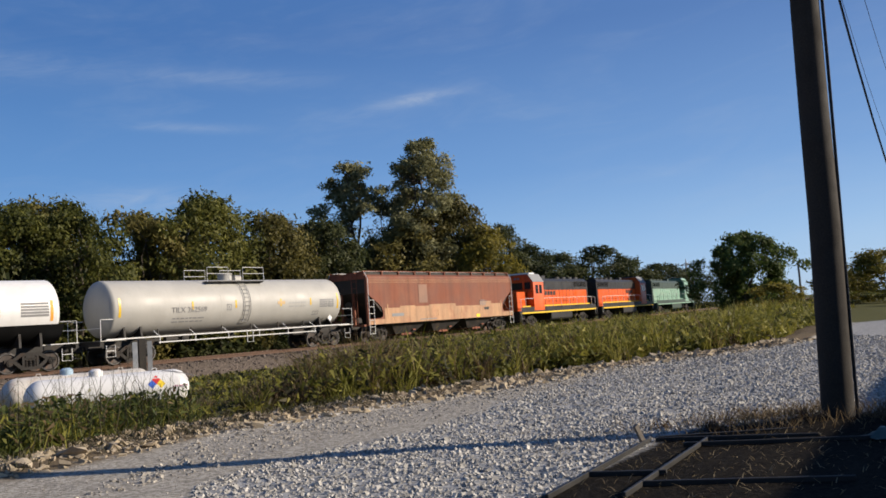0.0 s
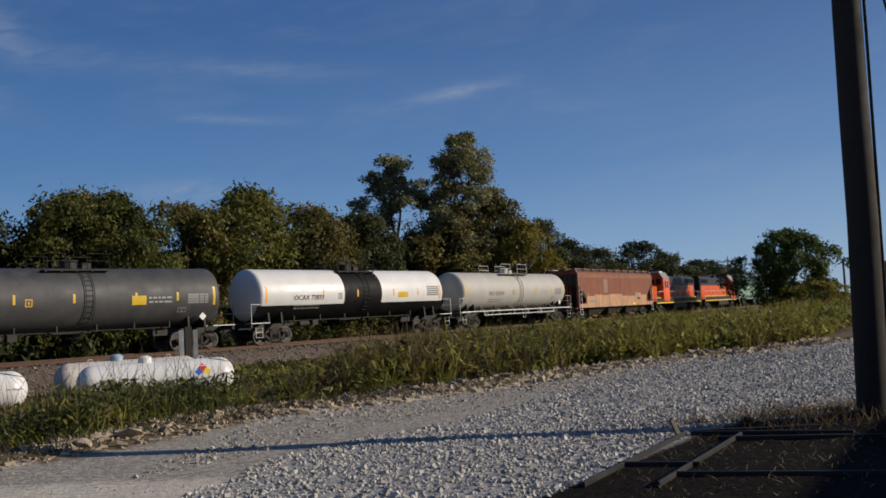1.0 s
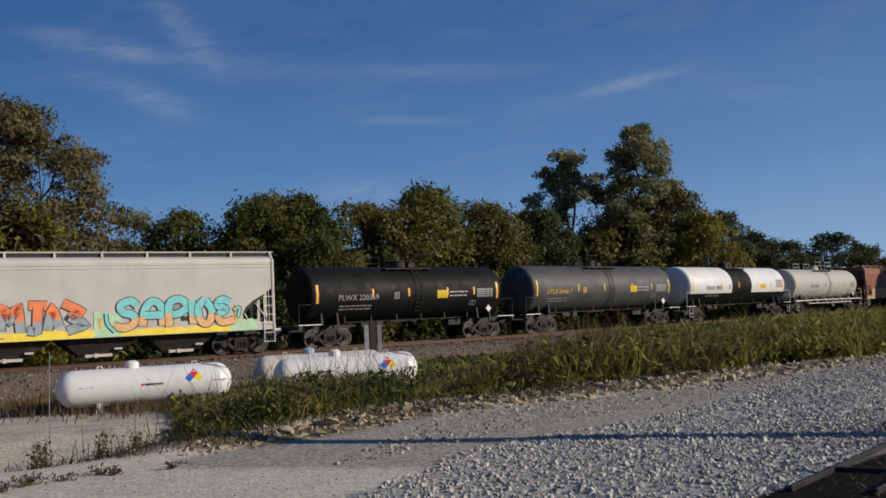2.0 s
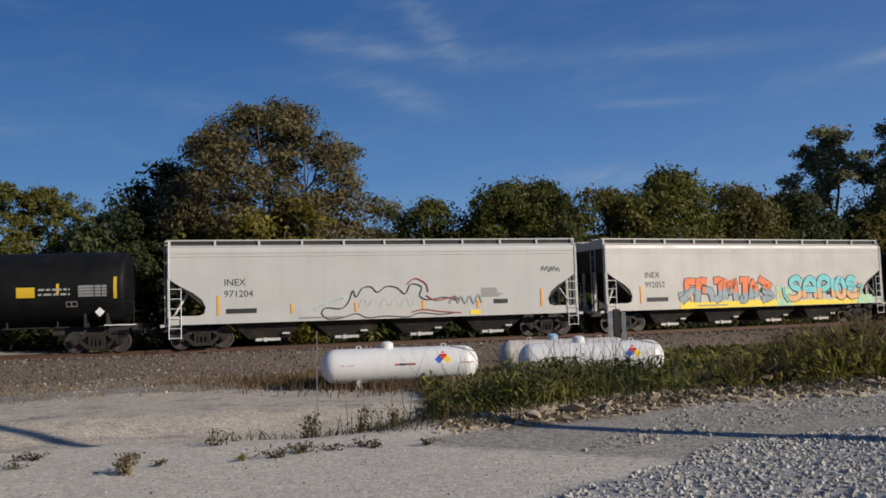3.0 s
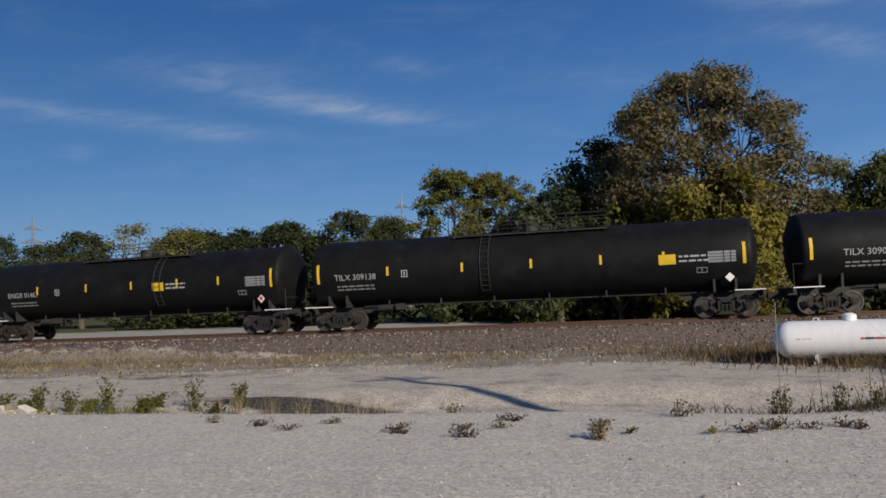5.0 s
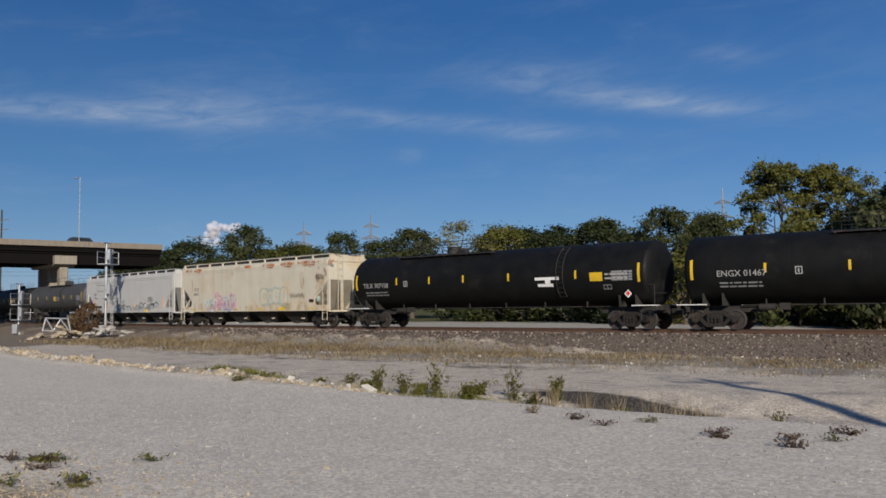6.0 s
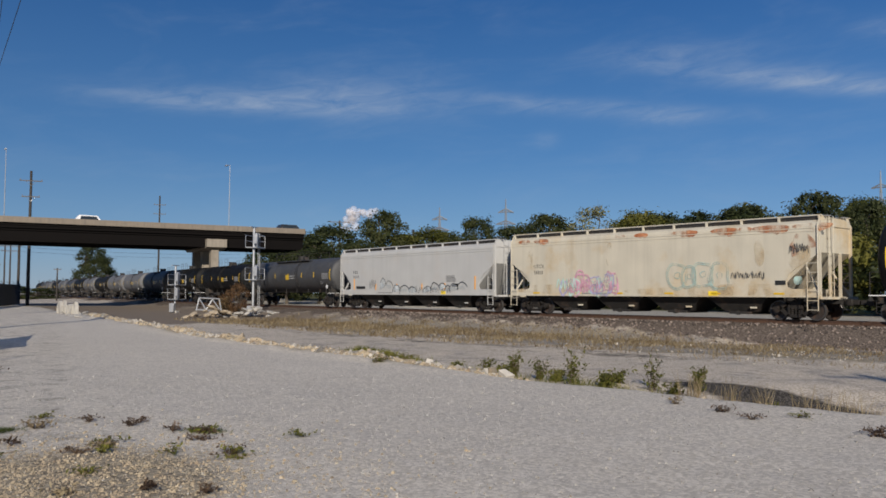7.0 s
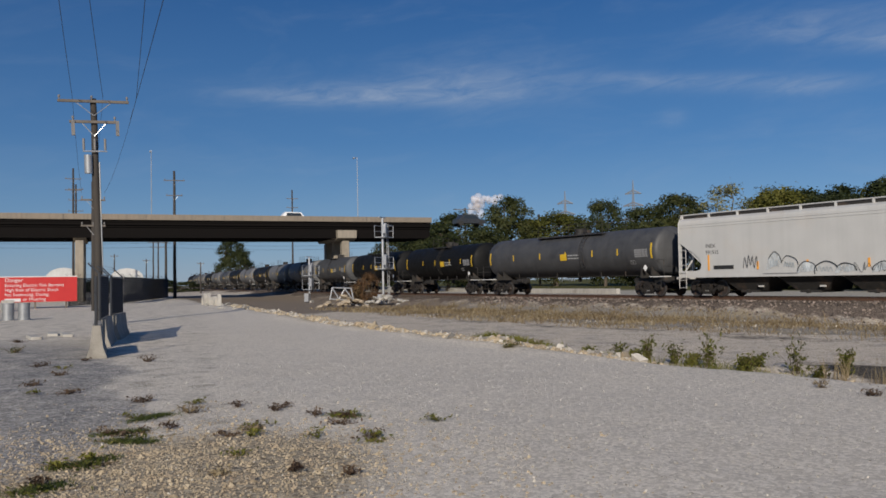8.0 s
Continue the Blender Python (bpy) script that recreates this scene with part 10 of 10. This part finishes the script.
GROUND_WEEDS = [(-10.38, 5.60), (-9.72, 6.21), (-9.43, 6.63), (-7.15, 8.03), (-6.92, 8.86), (-6.64, 9.07), (-7.85, 7.36), (-11.46, 4.48), (-11.70, 5.20), (-6.18, 9.38), (-5.61, 9.73), (-8.09, 7.11), (-10.50, -2.49), (-11.00, -3.53), (-9.09, -1.90), (-9.24, -3.30), (-9.20, -2.53), (-11.32, -4.16), (-10.19, -1.31), (-10.40, -5.14), (-9.36, -4.98), (-9.24, -4.66), (-7.95, -4.45), (-6.88, -4.32), (-10.49, -2.52), (-9.08, -1.92), (-11.60, -4.89), (-11.27, -3.52), (-9.18, -3.49), (-18.31, -9.99), (-16.57, -9.54), (-7.45, -2.33), (-7.32, -1.80), (-10.66, -2.91), (-9.64, -4.38), (-9.74, -3.41), (-7.59, -4.58), (-12.87, -7.94)]
for _k, (_x, _y) in enumerate(GROUND_WEEDS):
    ground_weed(_x, _y, 900 + _k)


# ---- loose stones ----
def stone_scatter(name, label, mat, px, py, size, rs, sink=0.25, flat=0.7):
    """Many small angular stones in one object."""
    n = len(px)
    cube = np.array([[-1, -1, -1], [1, -1, -1], [1, 1, -1], [-1, 1, -1], [-1, -1, 1], [1, -1, 1], [1, 1, 1], [-1, 1, 1]], float) * 0.5
    fc = np.array([[0, 3, 2, 1], [4, 5, 6, 7], [0, 1, 5, 4], [1, 2, 6, 5], [2, 3, 7, 6], [3, 0, 4, 7]])
    v = cube[None] * (1 + rs.uniform(-0.45, 0.25, (n, 8, 3)))
    v[:, :, 2] *= flat
    q = rs.normal(size=(n, 4)); q /= np.linalg.norm(q, axis=1, keepdims=True)
    w, x, y, z = q.T
    R = np.stack([np.stack([1 - 2 * (y * y + z * z), 2 * (x * y - w * z), 2 * (x * z + w * y)], 1), np.stack([2 * (x * y + w * z), 1 - 2 * (x * x + z * z), 2 * (y * z - w * x)], 1),
                  np.stack([2 * (x * z - w * y), 2 * (y * z + w * x), 1 - 2 * (x * x + y * y)], 1)], 1)
    v = np.einsum("nij,nkj->nki", R, v) * size[:, None, None]
    v += np.stack([px, py, ground_height(px, py) + size * (0.5 * flat - sink)], 1)[:, None]
    f = (np.arange(n)[:, None, None] * 8 + fc[None]).reshape(-1, 4)
    me = np_mesh(name, v.reshape(-1, 3), f, mat)
    return tagged(new(name, me), label, "stones", kind="stuff")


def build_stones():
    rs = np.random.RandomState(11)

    def road(px, py):
        border = np.interp(py, [0, 7.9, 9.3, 11.1, 13.9, 17.6, 30, 60], [-3.3, -2.94, -2.6, -2.0, 0.2, 1.7, 9, 27]) + 0.35 * ripple(px, py, 1.1, 5)
        near = np.hypot(px, py)
        dark = (px > 0.9 + (py - 8) * 0.62) & (py < 11.9)
        return (px > border) & (edge_distance(px, py) > 0.2) & (rs.uniform(size=len(px)) < np.clip((11.5 / near) ** 1.3, 0.1, 1.0)) & ~(dark & (rs.uniform(size=len(px)) < 1.1))
    px, py = scatter(135000, -3.6, 16, 6.5, 36, road, rs)
    near = np.hypot(px, py)
    size = rs.gamma(3.0, 0.0054, len(px)) + 0.010 + 0.0007 * near
    stone_scatter("crushed_stone", "pale grey crushed stone of the road", "stone_grey", px, py, size, rs)

    def fine(px, py):
        return (edge_distance(px, py) > 0.1) & (np.hypot(px, py) > 5.5) & (rs.uniform(size=len(px)) < np.clip((7.0 / np.hypot(px, py)) ** 1.5, 0.03, 1))
    px, py = scatter(22000, -18, -1.0, -9, 14, fine, rs)
    stone_scatter("grit", "fine grey grit scattered over the yard", "stone_yard", px, py, rs.gamma(2.0, 0.0034, len(px)) + 0.004, rs)
    n = 15000
    px, py = -7.2 + rs.normal(0, 1.6, n), -3.7 + rs.normal(0, 1.5, n)
    stone_scatter("rubble", "yellowish broken stone in the corner of the yard", "stone_lime", px, py, rs.gamma(2.0, 0.0042, n) + 0.005, rs)

    def bank(px, py):
        d, s = track_distance(px, py)
        return (np.abs(d) < 5.0 - 1.7 * sstep(-14, -38, s)) & (d > -3) & (s > -60) & (s < 45)
    px, py = scatter(105000, -70, 8, -12, 72, bank, rs)
    near = np.hypot(px, py)
    stone_scatter("ballast", "brown-grey crushed stone of the railway bank", "stone_ballast", px, py, rs.gamma(4, 0.008, len(px)) + 0.02 + 0.0007 * near, rs)

    def low_ground(px, py):
        d, s = track_distance(px, py)
        return (d > 4.2) & (d < 15) & (edge_distance(px, py) < -2.0) & (s > -50) & (s < 8) & (rs.uniform(size=len(px)) < (0.5 + 0.9 * ripple(px, py, 0.6, 7)) * np.clip(1.3 - (d - 4.2) / 9, 0.1, 1))
    px, py = scatter(36000, -62, 0, -12, 40, low_ground, rs)
    stone_scatter("pebbles", "pale pebbles strewn between the bank and the dirt road", "stone_yard", px, py, rs.gamma(2.5, 0.012, len(px)) + 0.02, rs, flat=0.6)

    def edge(px, py):
        e = edge_distance(px, py)
        return (e > -1.9) & (e < 0.25) & (px > -6.2) & (rs.uniform(size=len(px)) < 0.75)
    px, py = scatter(46000, -6.8, 14, 10.5, 32, edge, rs)
    stone_scatter("chippings", "broken yellowish limestone along the road's edge", "stone_lime", px, py, rs.gamma(2.0, 0.030, len(px)) + 0.015, rs, flat=0.30)

    def verge(px, py):
        e = edge_distance(px, py)
        return (e > -0.3) & (e < 2.6) & (rs.uniform(size=len(px)) < 0.6 + 0.5 * ripple(px, py, 0.9, 3))
    px, py = scatter(50000, -3.6, 10, 9.5, 30, verge, rs)
    stone_scatter("road_grit", "small beige grit between the limestone and the crushed stone", "stone_yard", px, py, rs.gamma(2.0, 0.008, len(px)) + 0.010, rs)

    def left_edge(px, py):
        e = edge_distance(px, py)
        return (e > -1.9) & (e < 0.1) & (rs.uniform(size=len(px)) < 0.6 + 0.6 * ripple(px, py, 0.35, 6))
    px, py = scatter(190000, -64, -17.5, -22, 3.5, left_edge, rs)
    stone_scatter("chippings", "broken pale limestone along the yard's edge", "stone_lime", px, py, (rs.gamma(2.0, 0.028, len(px)) + 0.025) * (0.6 + 0.7 * np.clip(ripple(px, py, 0.6, 4) + 0.4, 0, 1)), rs, flat=0.5)
    px, py = scatter(110000, -64, -17.5, -22, 3.5, left_edge, rs)
    stone_scatter("chippings", "grey broken stone and concrete crumbs along the yard's edge", "stone_yard", px, py, rs.gamma(2.0, 0.026, len(px)) + 0.02, rs, flat=0.6)
    rnd = random.Random(31)
    seg = [(-5.4, 11.7), (-4.4, 13.3), (-3.0, 15.8), (0.6, 18.9), (5.2, 24.3), (9.4, 27.6)]
    for k in range(170):
        t = rnd.uniform(0, 1) ** 1.15 * (len(seg) - 1)
        i = min(int(t), len(seg) - 2)
        x = seg[i][0] + (seg[i + 1][0] - seg[i][0]) * (t - i) + rnd.gauss(0, 0.5) - 0.35
        y = seg[i][1] + (seg[i + 1][1] - seg[i][1]) * (t - i) + rnd.gauss(0, 0.35) + 0.5
        rock("limestone_block", x, y, rnd.uniform(0.05, 0.13) * (2.0 if rnd.random() < 0.12 else 1), rnd, "rock_lime", "angular yellowish limestone block beside the road", "stone", "limestone blocks")
    for k in range(24):
        t = rnd.uniform(0.05, 0.62)
        x, y = -19.0 - 27 * t + rnd.gauss(0, 0.5), 0.9 - 15.0 * t + rnd.gauss(0, 0.35) + 0.3
        rock("limestone_block", x, y, rnd.uniform(0.06, 0.17), rnd, "rock_lime", "pale limestone block along the yard's edge", "stone", "limestone blocks")
    for x, y, s in ((-14.1, 4.75, 0.16), (-4.9, 13.0, 0.46), (-4.1, 13.9, 0.36), (-5.3, 12.4, 0.34)):
        rock("limestone_block", x, y, s, rnd, "rock_lime", "large flat yellowish limestone slab", "stone", "limestone blocks")


material("stone_yard", (0.33, 0.305, 0.265), 0.95, 0, 0.15, 8, 60, 0.002, islands=0.45, spec=0.2)
build_stones()


# ---- ties of the track ----
def build_ties():
    me = MB().box(-0.115, 0.115, -1.3, 1.3, -0.17, 0.0, bevel=0.012).mesh("tie")
    me.materials.append(MATS["tie_wood"])
    bed = thing("track_bed", "row of weathered wooden ties under the rails", "railway ties", kind="structure")
    rnd = random.Random(3)
    near = np.arange(-78, 78, 0.52)
    for s in near:
        x, y, h = on_track(s)
        part("tie", me, None, bed, loc=pose(x, y, RAIL_Z - 0.165 + rnd.uniform(-0.01, 0.01), 0, 0, math.degrees(h) + rnd.uniform(-1, 1)))
    mb = MB()
    for s in list(np.arange(-300, -78, 0.6)) + list(np.arange(78, 260, 0.6)):
        x, y, h = on_track(s)
        mb.box(-0.115, 0.115, -1.3, 1.3, -0.17, 0.0, pose(x, y, RAIL_Z - 0.165, 0, 0, math.degrees(h)))
    tagged(part("far_ties", mb, "tie_wood", bed, smooth=0), kind="stuff")


build_ties()


motions()
